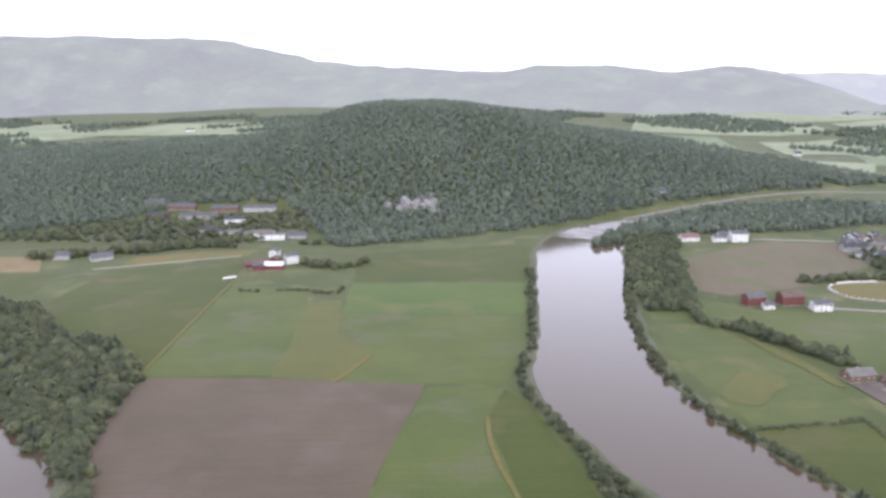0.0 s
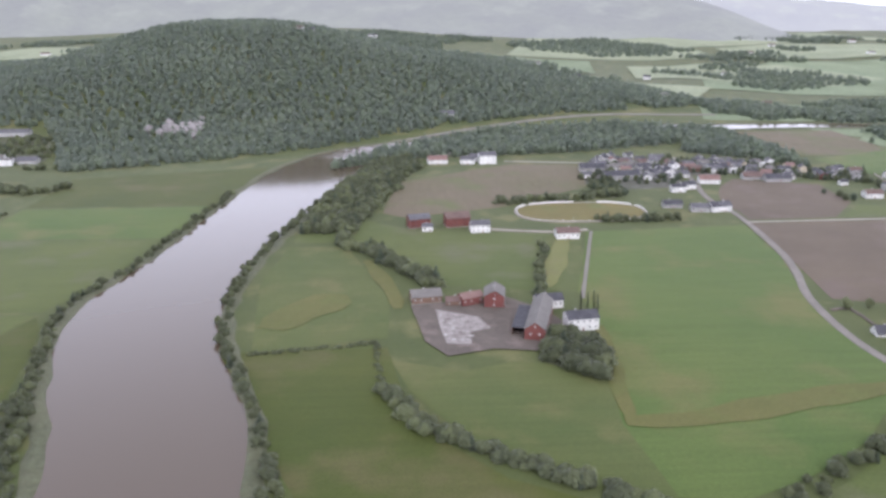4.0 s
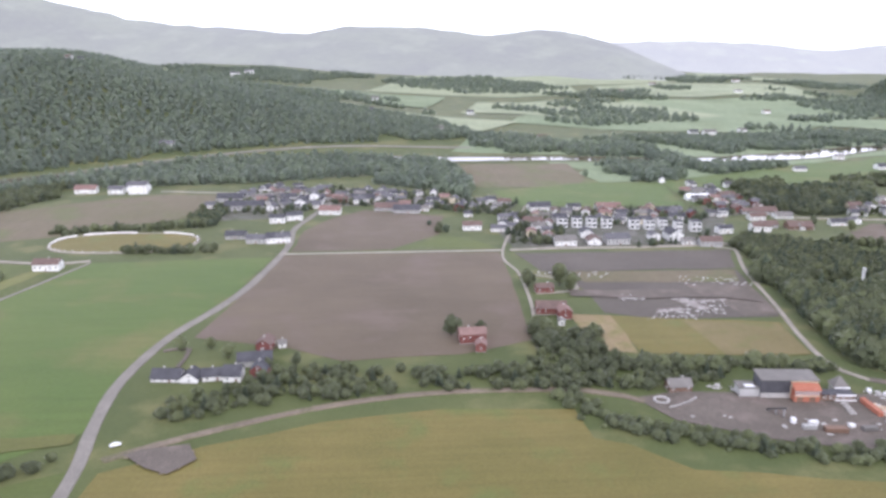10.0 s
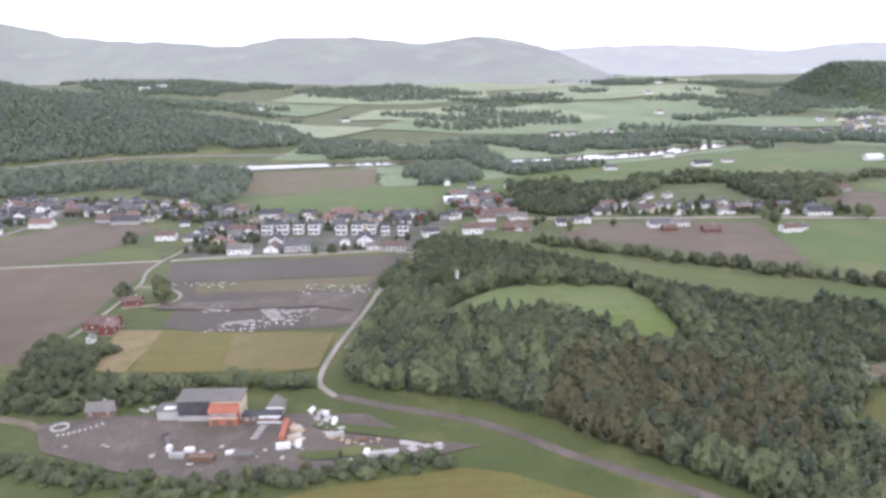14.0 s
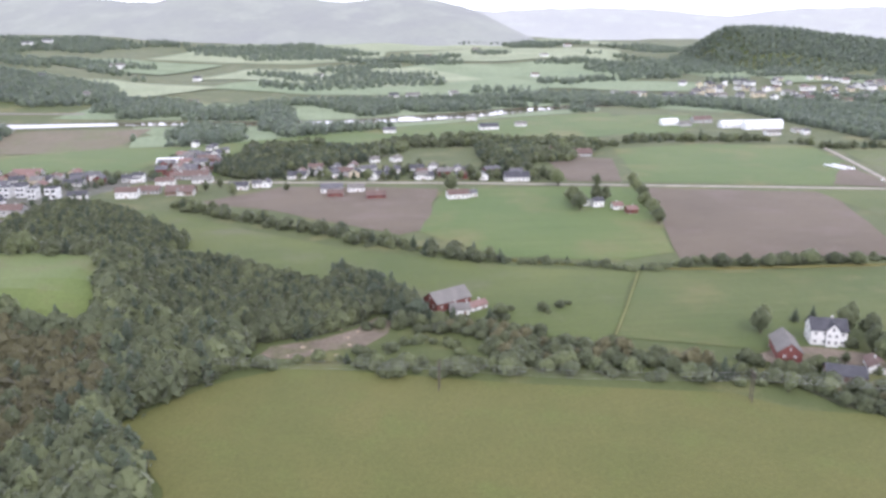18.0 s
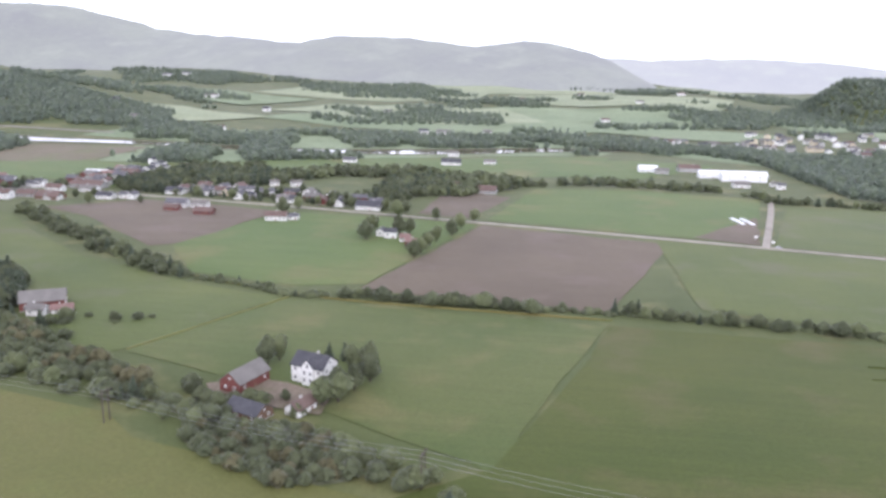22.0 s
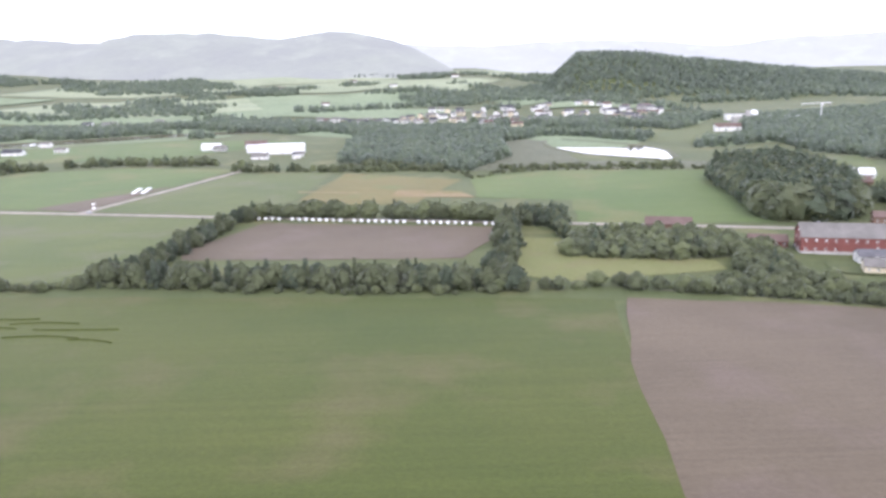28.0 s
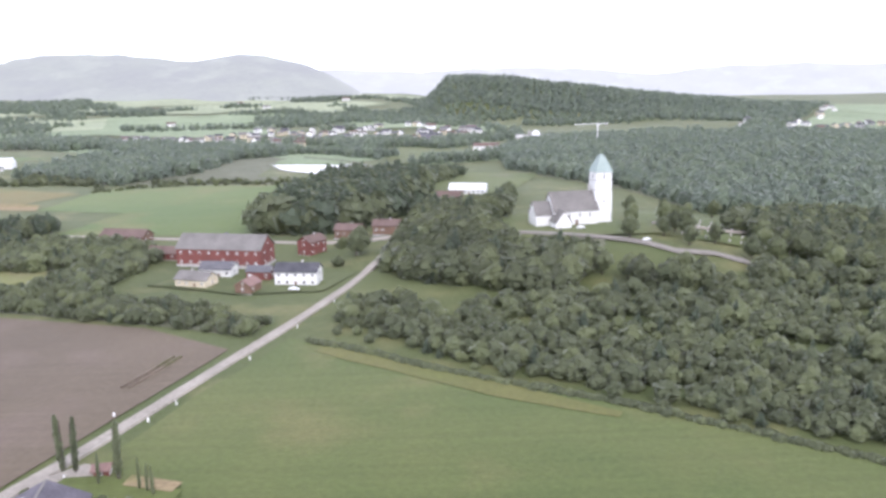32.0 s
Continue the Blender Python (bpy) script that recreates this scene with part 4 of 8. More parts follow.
hedge('mixed', 5.0, 3.0, 3.0, 5.5, 'belt of trees between fields', [(132, 413), (114, 346), (109, 312), (125, 296)])
hedge('mixed', 7.0, 2.6, 4.0, 6.5, 'dense row of tall trees', [(124, 301), (134, 280), (147, 258)])
hedge('mixed', 5.0, 2.6, 4.0, 6.0, 'dark trees beside a farm', [(-80, 422), (-72, 416), (-64, 414)])
hedge('mixed', 5.0, 2.6, 3.0, 5.0, 'trees beyond a farm', [(-60, 410), (-50, 416), (-44, 424)])
hedge('mixed', 4.0, 2.6, 3.0, 4.5, 'row of trees below a wooded hill', [(-92, 478), (-74, 476), (-54, 480), (-30, 486)])
hedge('hedge', 3.0, 1.8, 2.0, 3.6, 'bushes along a field edge', [(-100, 366), (-94, 365)])
hedge('hedge', 3.0, 1.8, 2.0, 3.4, 'bushes along a field edge', [(-83, 366), (-68, 365), (-56, 360), (-50, 368)])
hedge('mixed', 8.0, 3.0, 4.0, 6.5, 'dark belt of trees beyond a lane', [(-240, 440), (-196, 452), (-160, 470), (-136, 472)])
hedge('hedge', 1.8, 1.0, 1.4, 2.2, 'low hedge along a field edge', [(92, 209), (109, 211), (126, 214)])
hedge('hedge', 1.5, 1.1, 1.0, 1.8, 'low growth along a ditch', [(127, 214), (128, 196), (130, 186)])
hedge('mixed', 4.5, 1.7, 2.6, 4.2, 'dense row of bushes and trees along a ditch', [(131, 184), (136, 173), (143, 163), (157, 152), (168, 145), (176, 139), (184, 131)])
hedge('mixed', 3.6, 1.7, 2.0, 3.4, 'dense row of bushes along a brook', [(206, 131), (214, 138), (224, 144), (236, 151), (248, 159), (258, 166), (264, 171)])
wood('mixed', 4.0, 3.5, 6.0, 'wood along the river', [(90, 327), (97, 381), (118, 477), (141, 513), (141, 465), (123, 381), (114, 326)])
hedge('mixed', 3.4, 1.9, 2.0, 4.0, 'brush beside a farm track', [(191, 305), (185, 271), (180, 248)])
wood('mixed', 3.0, 3.5, 6.0, 'clump of garden trees by a farm', [(178, 216), (189, 214), (190, 197), (185, 187), (177, 196), (171, 201)])
hedge('mixed', 6.0, 2.0, 3.0, 5.0, 'dark belt behind the oval track', [(182, 375), (203, 379), (228, 384), (245, 391)])
hedge('mixed', 6.0, 1.9, 2.5, 4.2, 'belt of trees beside the oval track', [(224, 342), (236, 340), (258, 341)])
wood('dark', 4.0, 3.0, 5.0, 'clump of trees near the village', [(234, 407), (249, 428), (251, 388), (241, 382)])
wood('mixed', 3.2, 1.7, 3.6, 'belt of scrub and small trees', [(279, 185), (282, 198), (296, 206), (308, 217), (349, 210), (369, 216), (379, 228), (392, 223), (398, 213), (421, 209), (424, 207), (410, 198), (388, 198), (342, 200), (304, 194)])
hedge('mixed', 5.0, 3.0, 3.0, 5.0, 'belt of trees behind a gravel yard', [(399, 212), (414, 211), (425, 210), (447, 208)])
hedge('mixed', 7.0, 0.95, 1.4, 3.0, 'continuous scrub along a gravel yard', [(376, 196), (378, 189), (382, 183), (394, 175), (405, 171), (418, 165), (432, 163), (442, 163), (459, 166), (476, 168)])
wood('mixed', 3.2, 3.5, 5.5, 'garden trees round red houses', [(374, 226), (377, 251), (384, 232), (394, 236), (392, 221), (378, 222)])
trees('broad', 6.5, 8.5, 'dark spreading tree beside a lane', [(382, 284), (394, 285), (396, 278), (351, 237)])
trees('broad', 3.0, 4.5, 'small leafy tree in a garden', [(275, 230), (283, 231), (289, 224), (308, 218), (301, 215), (360, 239)])
wood('knoll', 3.2, 5.8, 9.0, 'dense mixed wood on a knoll', [(480, 309), (469, 264), (461, 226), (459, 208), (468, 203), (486, 195), (502, 184), (512, 172), (523, 160), (531, 151), (542, 138), (570, 138), (566.5, 152), (561, 161), (556.5, 168), (565, 178.5), (574, 187), (578, 195), (577, 203), (568, 206), (540, 223), (521, 241), (500, 257), (480, 267), (477, 274), (466, 286)])
wood('knoll', 3.2, 4.5, 6.5, 'dense mixed wood behind a hill meadow', [(478, 280), (494, 284), (520, 275), (540, 268), (539, 226), (556, 213), (582, 204), (600, 204), (612, 213), (606, 224), (588, 240), (568, 257), (545, 270), (548, 288), (530, 312), (505, 340), (490, 348), (482, 326)])
wood('mixed', 4.0, 3.5, 6.0, 'wood edge below a field', [(503, 332), (528, 302), (545, 270), (568, 257), (588, 240), (606, 224), (603, 220), (585, 203), (578, 196), (564, 181), (556, 172), (546, 182), (528, 212), (515, 265), (487, 307), (482, 338), (492, 344)])
hedge('mixed', 7.0, 2.8, 3.0, 5.0, 'dense hedge of trees along a brook', [(533, 343), (560, 320), (589, 298), (613, 278), (629, 265), (644, 258)])
hedge('mixed', 2.2, 5.0, 2.0, 3.5, 'gappy hedge along a ditch', [(646, 257), (665, 252), (684, 244), (698, 245)])
hedge('mixed', 3.5, 2.6, 3.0, 4.8, 'row of leafy trees between fields', [(700, 246), (720, 244), (751, 241)])
hedge('mixed', 3.0, 2.8, 2.5, 4.5, 'row of leafy trees between fields', [(726, 243), (757, 245)])
hedge('mixed', 3.0, 2.6, 3.0, 4.8, 'row of leafy trees between fields', [(772, 244), (800, 240)])
hedge('mixed', 3.0, 2.6, 3.0, 4.8, 'row of leafy trees between fields', [(804, 240), (837, 236)])
hedge('mixed', 3.0, 3.0, 2.5, 4.2, 'row of bushes between fields', [(854, 235), (868, 233), (887, 236)])
hedge('mixed', 6.0, 2.6, 2.5, 4.5, 'wide scrub belt below a power line', [(606, 185), (625, 183), (641, 182), (656, 179), (671, 175), (681, 171), (690, 167), (700, 164), (715, 160), (733, 151), (742, 140)])
wood('brownish', 3.0, 2.5, 4.5, 'reddish brown scrub and young birches', [(622, 208), (634, 204), (645, 198), (658, 190), (673, 182), (678, 176), (650, 182), (634, 185), (624, 189)])
hedge('mixed', 4.0, 2.4, 2.4, 3.4, 'trees before a barn', [(604, 209), (618, 205), (630, 202.5), (642, 202)])
hedge('dark', 5.0, 2.6, 4.0, 6.0, 'dark trees beside a barn', [(606, 226), (612, 219), (614, 211)])
hedge('mixed', 3.0, 2.6, 2.0, 3.2, 'bushes between a barn and a meadow', [(641, 217), (650, 214), (655, 218)])
hedge('mixed', 3.5, 2.2, 2.0, 3.4, 'bushes between a clearing and a field', [(578, 189), (588, 190.5), (602, 189.5), (620, 184.5)])
for x, y, h in ((694.4, 194.2, 6.6), (696.0, 196.6, 6.0), (713.4, 192.0, 6.4), (716.4, 194.6, 6.6), (713.0, 181.0, 6.4), (715.5, 184.0, 5.6)):
    tree('broad', x, y, h, 'tall spreading tree beside a farmhouse', wide=0.8)
trees('broad', 5.0, 6.5, 'round leafy tree at the edge of a farm garden', [(713.7, 178.3), (711.3, 176.0), (717.5, 189.0)])
trees('bush', 3.0, 4.0, 'thick garden bush before a red barn', [(688.1, 175.2), (690.2, 173.9), (692.4, 173.1), (695.1, 174.7), (697.5, 175.9), (699.7, 175.1), (684.0, 180.5), (685.2, 178.2), (710.2, 184.6), (707.6, 171.8)])
trees('broad', 6.0, 8.0, 'dense roadside tree beside a small farm', [(720.1, 345.3), (717.9, 331.5), (713.5, 319.3), (712.0, 306.7), (709.5, 293.6), (691.2, 364.1), (687.4, 329.2), (687.7, 317.6), (698.2, 329.5), (701.7, 331.0), (642.9, 357.4)])
trees('broad', 4.0, 6.0, 'garden tree between village houses', [(537.9, 373.8), (542.7, 381.3), (550.9, 362.9), (546.9, 399.7), (552.2, 404.2), (562.8, 404.0), (572.5, 368.4), (570.7, 417.1), (576.2, 423.9), (591.3, 421.5), (607.6, 387.4), (619.4, 402.1), (628.7, 406.4), (633.7, 414.8), (650.4, 383.3), (656.1, 396.2), (664.5, 402.2), (666.8, 380.7), (683.1, 378.2), (689.1, 384.0), (615.1, 386.2), (589.5, 390.3)])
trees('spruce', 3.6, 4.6, 'narrow spruce beside a farmhouse', [(710, 199), (706, 200)])
trees('broad', 2.6, 3.6, 'bushy tree in a farm garden', [(704, 177), (685, 166), (674, 174), (679, 173), (693, 167), (723, 157)])
wood('dark', 3.2, 4.0, 6.0, 'garden trees among village houses', [(535, 416), (548, 482), (567, 425), (567, 396), (550, 397)])
wood('dark', 3.4, 4.0, 6.0, 'grove beside a country road', [(669, 462), (699, 478), (700, 438), (682, 392), (667, 395)])
trees('broad', 4.5, 6.0, 'dark tree beside a country road', [(693, 374), (687, 323), (724, 361), (718, 332), (711, 300), (656, 389), (658, 380), (645, 371), (708, 361)])
wood('dark', 3.5, 4.0, 6.0, 'tree belt behind the village', [(560, 460), (585, 476), (607, 472), (609, 435), (591, 422), (576, 416)])
wood('mixed', 3.6, 4.0, 6.0, 'tree belt on the village edge', [(562, 424), (600, 466), (625, 495), (635, 483), (615, 445), (578, 415)])
wood('mixed', 3.6, 4.0, 6.0, 'tree belt beyond the village', [(544, 487), (583, 499), (564, 432), (540, 431)])
wood('mixed', 3.6, 4.0, 6.5, 'tree belt beyond the village', [(625, 495), (693, 489), (690, 478), (623, 480)])
wood('mixed', 3.6, 4.0, 6.5, 'grove beside the village', [(668, 440), (711, 488), (732, 486), (742, 463), (711, 419), (680, 430)])
hedge('dark', 3.5, 3.6, 3.0, 4.5, 'garden trees in the village', [(358, 369), (353, 386)])
hedge('dark', 5.0, 3.6, 2.5, 4.5, 'garden trees in the village', [(330, 433), (352, 434), (369, 418), (395, 409)])
hedge('dark', 5.0, 3.6, 3.0, 4.5, 'garden trees in the village', [(397, 343), (412, 364), (398, 376)])
hedge('dark', 4.0, 3.6, 3.0, 4.5, 'garden trees in the village', [(441, 339), (446, 338), (467, 348), (480, 358)])
hedge('dark', 5.0, 4.0, 2.5, 4.2, 'garden trees in the village', [(288, 456), (311, 461), (353, 461)])
hedge('framing', 7.0, 1.9, 4.8, 7.2, 'tall dense row of trees framing a field', [(884, 240), (898, 238), (922, 234), (949, 231), (975, 227), (986, 227)])
hedge('mixed', 3.0, 2.2, 1.8, 3.0, 'bushes under a row of trees', [(887, 236), (914, 230), (973, 223), (983, 224)])
hedge('framing', 2.0, 1.7, 5.2, 7.6, 'row of tall trees beside a road', [(905, 318), (911, 319), (918, 318)])
hedge('framing', 2.0, 1.7, 5.2, 7.6, 'row of tall trees beside a road', [(921, 318.5), (936, 315), (948, 312.5)])
hedge('framing', 2.0, 1.7, 5.2, 7.6, 'row of tall trees beside a road', [(953, 311.5), (972, 307.5), (990, 303)])
hedge('framing', 6.0, 2.1, 4.2, 6.4, 'dense row of trees at a field end', [(889, 241), (893, 261), (896, 282), (899, 305), (904, 318)])
hedge('framing', 5.0, 2.1, 4.8, 7.0, 'row of tall trees at a field end', [(984, 232), (988, 259), (992, 300)])
wood('dark', 2.8, 4.0, 6.0, 'grove beside a road', [(993, 300), (999, 314), (1012, 307), (1007, 274), (1006, 290)])
wood('mixed', 2.8, 3.5, 5.5, 'grove of leafy trees', [(1004, 254), (1008, 274), (1033, 278), (1053, 268), (1047, 249), (1025, 248)])
hedge('mixed', 4.0, 2.4, 3.0, 4.8, 'row of leafy trees between fields', [(985, 224), (999, 224), (1010, 225), (1015, 222), (1024, 220), (1035, 217), (1057, 215)])
wood('mixed', 2.8, 3.0, 5.0, 'thicket beside a farm', [(1042, 236), (1051, 258), (1068, 263), (1070, 238), (1060, 219), (1044, 223)])
wood('mixed', 2.6, 1.8, 3.6, 'bushes below a farm', [(1018, 221), (1042, 229), (1062, 221), (1078, 214), (1097, 202), (1094, 194), (1075, 202), (1042, 213)])
wood('dark', 3.2, 9.0, 13.0, 'grove of tall dark trees behind a farm', [(1076, 295), (1093, 292), (1102, 294), (1123, 332), (1136, 374), (1123, 395), (1089, 385)])
wood('church', 3.0, 4.5, 7.5, 'dense leafy wood below the church', [(1117, 238), (1123, 229), (1136, 221), (1151, 213), (1160, 224), (1169, 242), (1169, 262), (1156, 275), (1151, 287), (1146, 307), (1123, 310), (1126, 282)])
wood('mixed', 2.6, 1.8, 4.2, 'dense thicket beside a field', [(1109, 198), (1120, 191), (1129, 181), (1145, 170), (1164, 156), (1178, 147), (1185, 143), (1227, 202), (1218, 211), (1187, 219), (1168, 219), (1151, 211), (1134, 210), (1130, 198), (1120, 216), (1111, 212)])
trees('broad', 4.5, 6.0, 'leafy tree beside the churchyard', [(1193, 266), (1182, 224), (1199, 292), (1198, 270), (1215, 295), (1212, 250), (1214, 246), (1217, 237), (1223, 239), (1227, 236), (1231, 235), (1184, 276)])
wood('flat', 4.6, 4.0, 7.0, 'broad dark forest on the plain', [(1211, 380), (1220, 314), (1239, 292), (1267, 282), (1301, 262), (1604, 610), (1482, 692), (1376, 724), (1301, 722), (1232, 718), (1180, 592), (1173, 469), (1193, 418)])
wood('dark', 4.2, 4.0, 7.0, 'wood behind the church', [(1114, 452), (1159, 444), (1164, 397), (1162, 361), (1150, 304), (1123, 318), (1119, 367)])
trees('poplar', 6.6, 7.6, 'slim straight poplar beside a gravel road', [(1084.3, 146.2), (1085.9, 145.8), (1091.2, 144.2)])
trees('poplar', 3.2, 4.4, 'slim young poplar in a garden', [(1095.3, 141.2), (1089.5, 143), (1094.3, 141.8), (1096.2, 140.4)])
trees('poplar', 6.5, 7.5, 'slim tall poplar behind a farmhouse', [(191, 235), (193, 234), (195, 234), (196, 233)])
hedge('hedge', 1.2, 0.7, 1.0, 1.8, 'low garden hedge', [(1034.5, 142.4), (1041, 141.6), (1049, 140)])
hedge('hedge', 0.8, 0.7, 0.6, 1.1, 'low garden hedge', [(1034.5, 142), (1034, 128)])
wood('flat', 4.2, 4.0, 6.5, 'dark riverside wood', [(322, 506), (344, 556), (378, 587), (386, 501), (379, 448), (363, 477)])
wood('flat', 4.2, 4.0, 6.5, 'dark riverside wood', [(463, 541), (514, 593), (584, 617), (650, 611), (639, 582), (520, 511), (470, 506)])
wood('flat', 4.2, 4.0, 7.0, 'belt of trees along the far river bank', [(89, 464), (125, 519), (201, 564), (308, 590), (378, 575), (374, 549), (239, 508), (140, 493)])
wood('flat', 4.6, 4.0, 7.0, 'belt of trees along the far river bank', [(383, 628), (518, 623), (670, 667), (764, 718), (797, 786), (676, 762), (527, 724), (406, 702)])
wood('flat', 4.6, 4.0, 7.0, 'wide belt of forest on the plain', [(501, 504), (619, 561), (705, 615), (797, 647), (817, 691), (875, 644), (942, 585), (1015, 528), (1079, 511), (1221, 741), (978, 711), (887, 731), (810, 781), (663, 703), (518, 645), (447, 593)])
wood('flat', 4.6, 4.0, 7.0, 'wide belt of forest on the plain', [(915, 469), (976, 428), (1112, 414), (1105, 442), (1044, 454), (1038, 562), (980, 669), (907, 680)])
wood('flat', 4.8, 4.0, 7.0, 'forest below the bluff', [(1119, 500), (1157, 514), (1202, 537), (1236, 510), (1401, 800), (1275, 725), (1226, 675), (1197, 566), (1132, 530)])
wood('mixed', 3.6, 3.0, 5.0, 'hedge before a farm road', [(760, 479), (809, 478), (869, 464), (867, 451), (846, 482), (780, 500)])
hedge('mixed', 8.0, 3.4, 3.0, 5.0, 'thick row of trees beyond the fields', [(628, 506), (676, 517), (708, 488), (751, 470)])
hedge('mixed', 6.0, 3.4, 3.0, 5.0, 'thick row of trees beyond the fields', [(867, 446), (911, 439), (948, 433), (933, 453), (969, 430)])
hedge('mixed', 8.0, 2.6, 2.0, 3.2, 'bushes before a small lake', [(1000, 430), (1040, 430), (1085, 426)])
hedge('mixed', 5.0, 3.0, 1.6, 2.6, 'low row of bushes beyond the fields', [(930, 443), (976, 424), (986, 402), (998, 416), (1031, 424), (1113, 412)])
hedge('hedge', 0.9, 0.42, 1.3, 2.0, 'low hedge along a field edge', [(1106, 190), (1115, 184.5), (1124, 177.5), (1137, 169), (1150, 161.5), (1163, 152), (1176, 142.5)])
hedge('mixed', 4.0, 2.4, 1.4, 2.6, 'scrub behind a low hedge', [(1108, 194), (1118, 188), (1130, 179), (1146, 169), (1160, 159), (1175, 149)])
trees('broad', 4.5, 6.5, 'broad leafy tree beside the churchyard', [(1185, 249), (1189, 242), (1176, 247), (1181, 221), (1208, 237), (1218, 230), (1224, 227), (1229, 268), (1164, 225), (1172, 219), (1201, 235), (1213, 274), (1231, 232), (1238, 228), (1244, 224), (1236, 260), (1224, 280)])
wood('church', 3.2, 5.0, 7.5, 'dense trees beside the churchyard', [(1206, 262), (1222, 228), (1240, 214), (1262, 226), (1268, 280), (1244, 298), (1226, 288)])
wood('mixed', 3.0, 3.0, 5.5, 'trees along the churchyard road', [(1196, 222), (1216, 216), (1240, 206), (1252, 212), (1250, 222), (1224, 224), (1200, 229)])
wood('dark', 3.0, 4.5, 6.5, 'dark grove beside a barn', [(596, 240), (606, 224), (613, 212), (618, 210), (617, 222), (608, 238), (598, 248)])
wood('mixed', 5.0, 3.0, 5.0, 'scattered trees among industrial sheds', [(-330, 492), (-240, 540), (-190, 560), (-100, 560), (-90, 500), (-130, 480), (-200, 486)])
trees('broad', 5.0, 6.5, 'dark spreading tree on the churchyard lawn', [(1189.7, 264.1), (1180.1, 260.4), (1190.9, 250.7), (1189.1, 253.1), (1196.2, 244.8)])
trees('broad', 5.0, 6.0, 'light green rounded tree beside the churchyard', [(1218.2, 234.1), (1221.3, 232.0), (1224.4, 233.4), (1228.9, 233.0), (1230.7, 232.8)])
trees('broad', 4.5, 6.5, 'leafy tree beside the churchyard road', [(1207.9, 238.0), (1214.4, 239.8), (1216.6, 237.8), (1206.8, 242.5)])
trees('broad', 5.5, 7.5, 'dark broad tree below the churchyard', [(1178.0, 213.8), (1176.2, 216.6), (1182.3, 216.0), (1170.2, 217.5), (1168.7, 222.0)])
trees('broad', 6.0, 7.5, 'tall tree between farm houses', [(1108.9, 254.4), (1109.9, 256.2)])
trees('bush', 3.0, 4.0, 'round garden bush at a farm', [(1105.1, 246.4), (1104.3, 266.8)])
wood('mixed', 2.6, 1.5, 3.0, 'wide scrub on the river bank', [(36, 196), (42, 188), (47, 176), (53, 150), (43, 146), (40, 168)])
wood('brownish', 2.3, 1.8, 3.3, 'olive brown brushwood below a farm', [(686, 173), (696, 165), (705, 164.5), (713, 166), (720, 162), (723, 151), (713.6, 147), (703, 151.6), (692, 159)])

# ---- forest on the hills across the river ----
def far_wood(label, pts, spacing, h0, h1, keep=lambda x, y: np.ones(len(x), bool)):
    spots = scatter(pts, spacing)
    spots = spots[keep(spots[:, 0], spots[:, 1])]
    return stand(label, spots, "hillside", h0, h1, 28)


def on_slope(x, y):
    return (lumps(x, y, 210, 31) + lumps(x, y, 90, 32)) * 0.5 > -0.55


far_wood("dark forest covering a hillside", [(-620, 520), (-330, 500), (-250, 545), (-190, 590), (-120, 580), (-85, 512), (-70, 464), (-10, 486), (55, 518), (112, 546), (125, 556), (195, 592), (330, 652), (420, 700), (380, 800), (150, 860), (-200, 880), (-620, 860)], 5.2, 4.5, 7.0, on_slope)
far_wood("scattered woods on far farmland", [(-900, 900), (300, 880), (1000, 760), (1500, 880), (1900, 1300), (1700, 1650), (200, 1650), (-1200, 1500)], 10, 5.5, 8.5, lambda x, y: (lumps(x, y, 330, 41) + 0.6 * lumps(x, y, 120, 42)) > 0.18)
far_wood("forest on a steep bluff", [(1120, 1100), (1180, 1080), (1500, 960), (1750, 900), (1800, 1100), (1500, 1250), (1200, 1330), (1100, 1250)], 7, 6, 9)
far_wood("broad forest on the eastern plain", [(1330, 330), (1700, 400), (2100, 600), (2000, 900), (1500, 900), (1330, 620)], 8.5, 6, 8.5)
# far fields, their colours paled to imitate haze
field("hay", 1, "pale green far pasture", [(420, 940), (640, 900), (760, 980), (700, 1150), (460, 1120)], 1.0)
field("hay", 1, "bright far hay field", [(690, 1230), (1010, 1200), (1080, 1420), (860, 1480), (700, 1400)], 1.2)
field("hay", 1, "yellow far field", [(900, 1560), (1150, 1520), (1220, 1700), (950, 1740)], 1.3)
field("hazed_green", 1, "green far field", [(200, 1000), (380, 980), (420, 1180), (240, 1200)], 1.4)
field("hazed_green", 1, "green far field", [(800, 840), (960, 800), (1010, 900), (840, 960)], 1.1)
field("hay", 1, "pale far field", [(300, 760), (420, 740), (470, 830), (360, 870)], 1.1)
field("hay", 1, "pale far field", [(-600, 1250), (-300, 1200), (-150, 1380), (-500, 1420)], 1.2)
field("hazed_green", 1, "green far field", [(-330, 960), (-180, 930), (-120, 1010), (-300, 1040)], 1.2)
field("hazed_green", 1, "green far pasture", [(1080, 860), (1200, 830), (1230, 900), (1090, 930)], 1.2)
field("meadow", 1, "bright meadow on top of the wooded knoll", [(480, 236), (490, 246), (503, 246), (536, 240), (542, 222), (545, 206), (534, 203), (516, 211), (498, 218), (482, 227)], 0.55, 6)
field("hazed_green", 1, "broad green far farmland", [(460, 820), (760, 800), (1000, 1010), (1000, 1180), (700, 1180), (520, 1000)], 0.7)
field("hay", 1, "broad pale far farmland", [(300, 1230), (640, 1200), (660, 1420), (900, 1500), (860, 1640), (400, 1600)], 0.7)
field("hazed_green", 1, "broad green far farmland", [(1050, 950), (1150, 960), (1130, 1150), (1060, 1250), (1010, 1180)], 0.7)
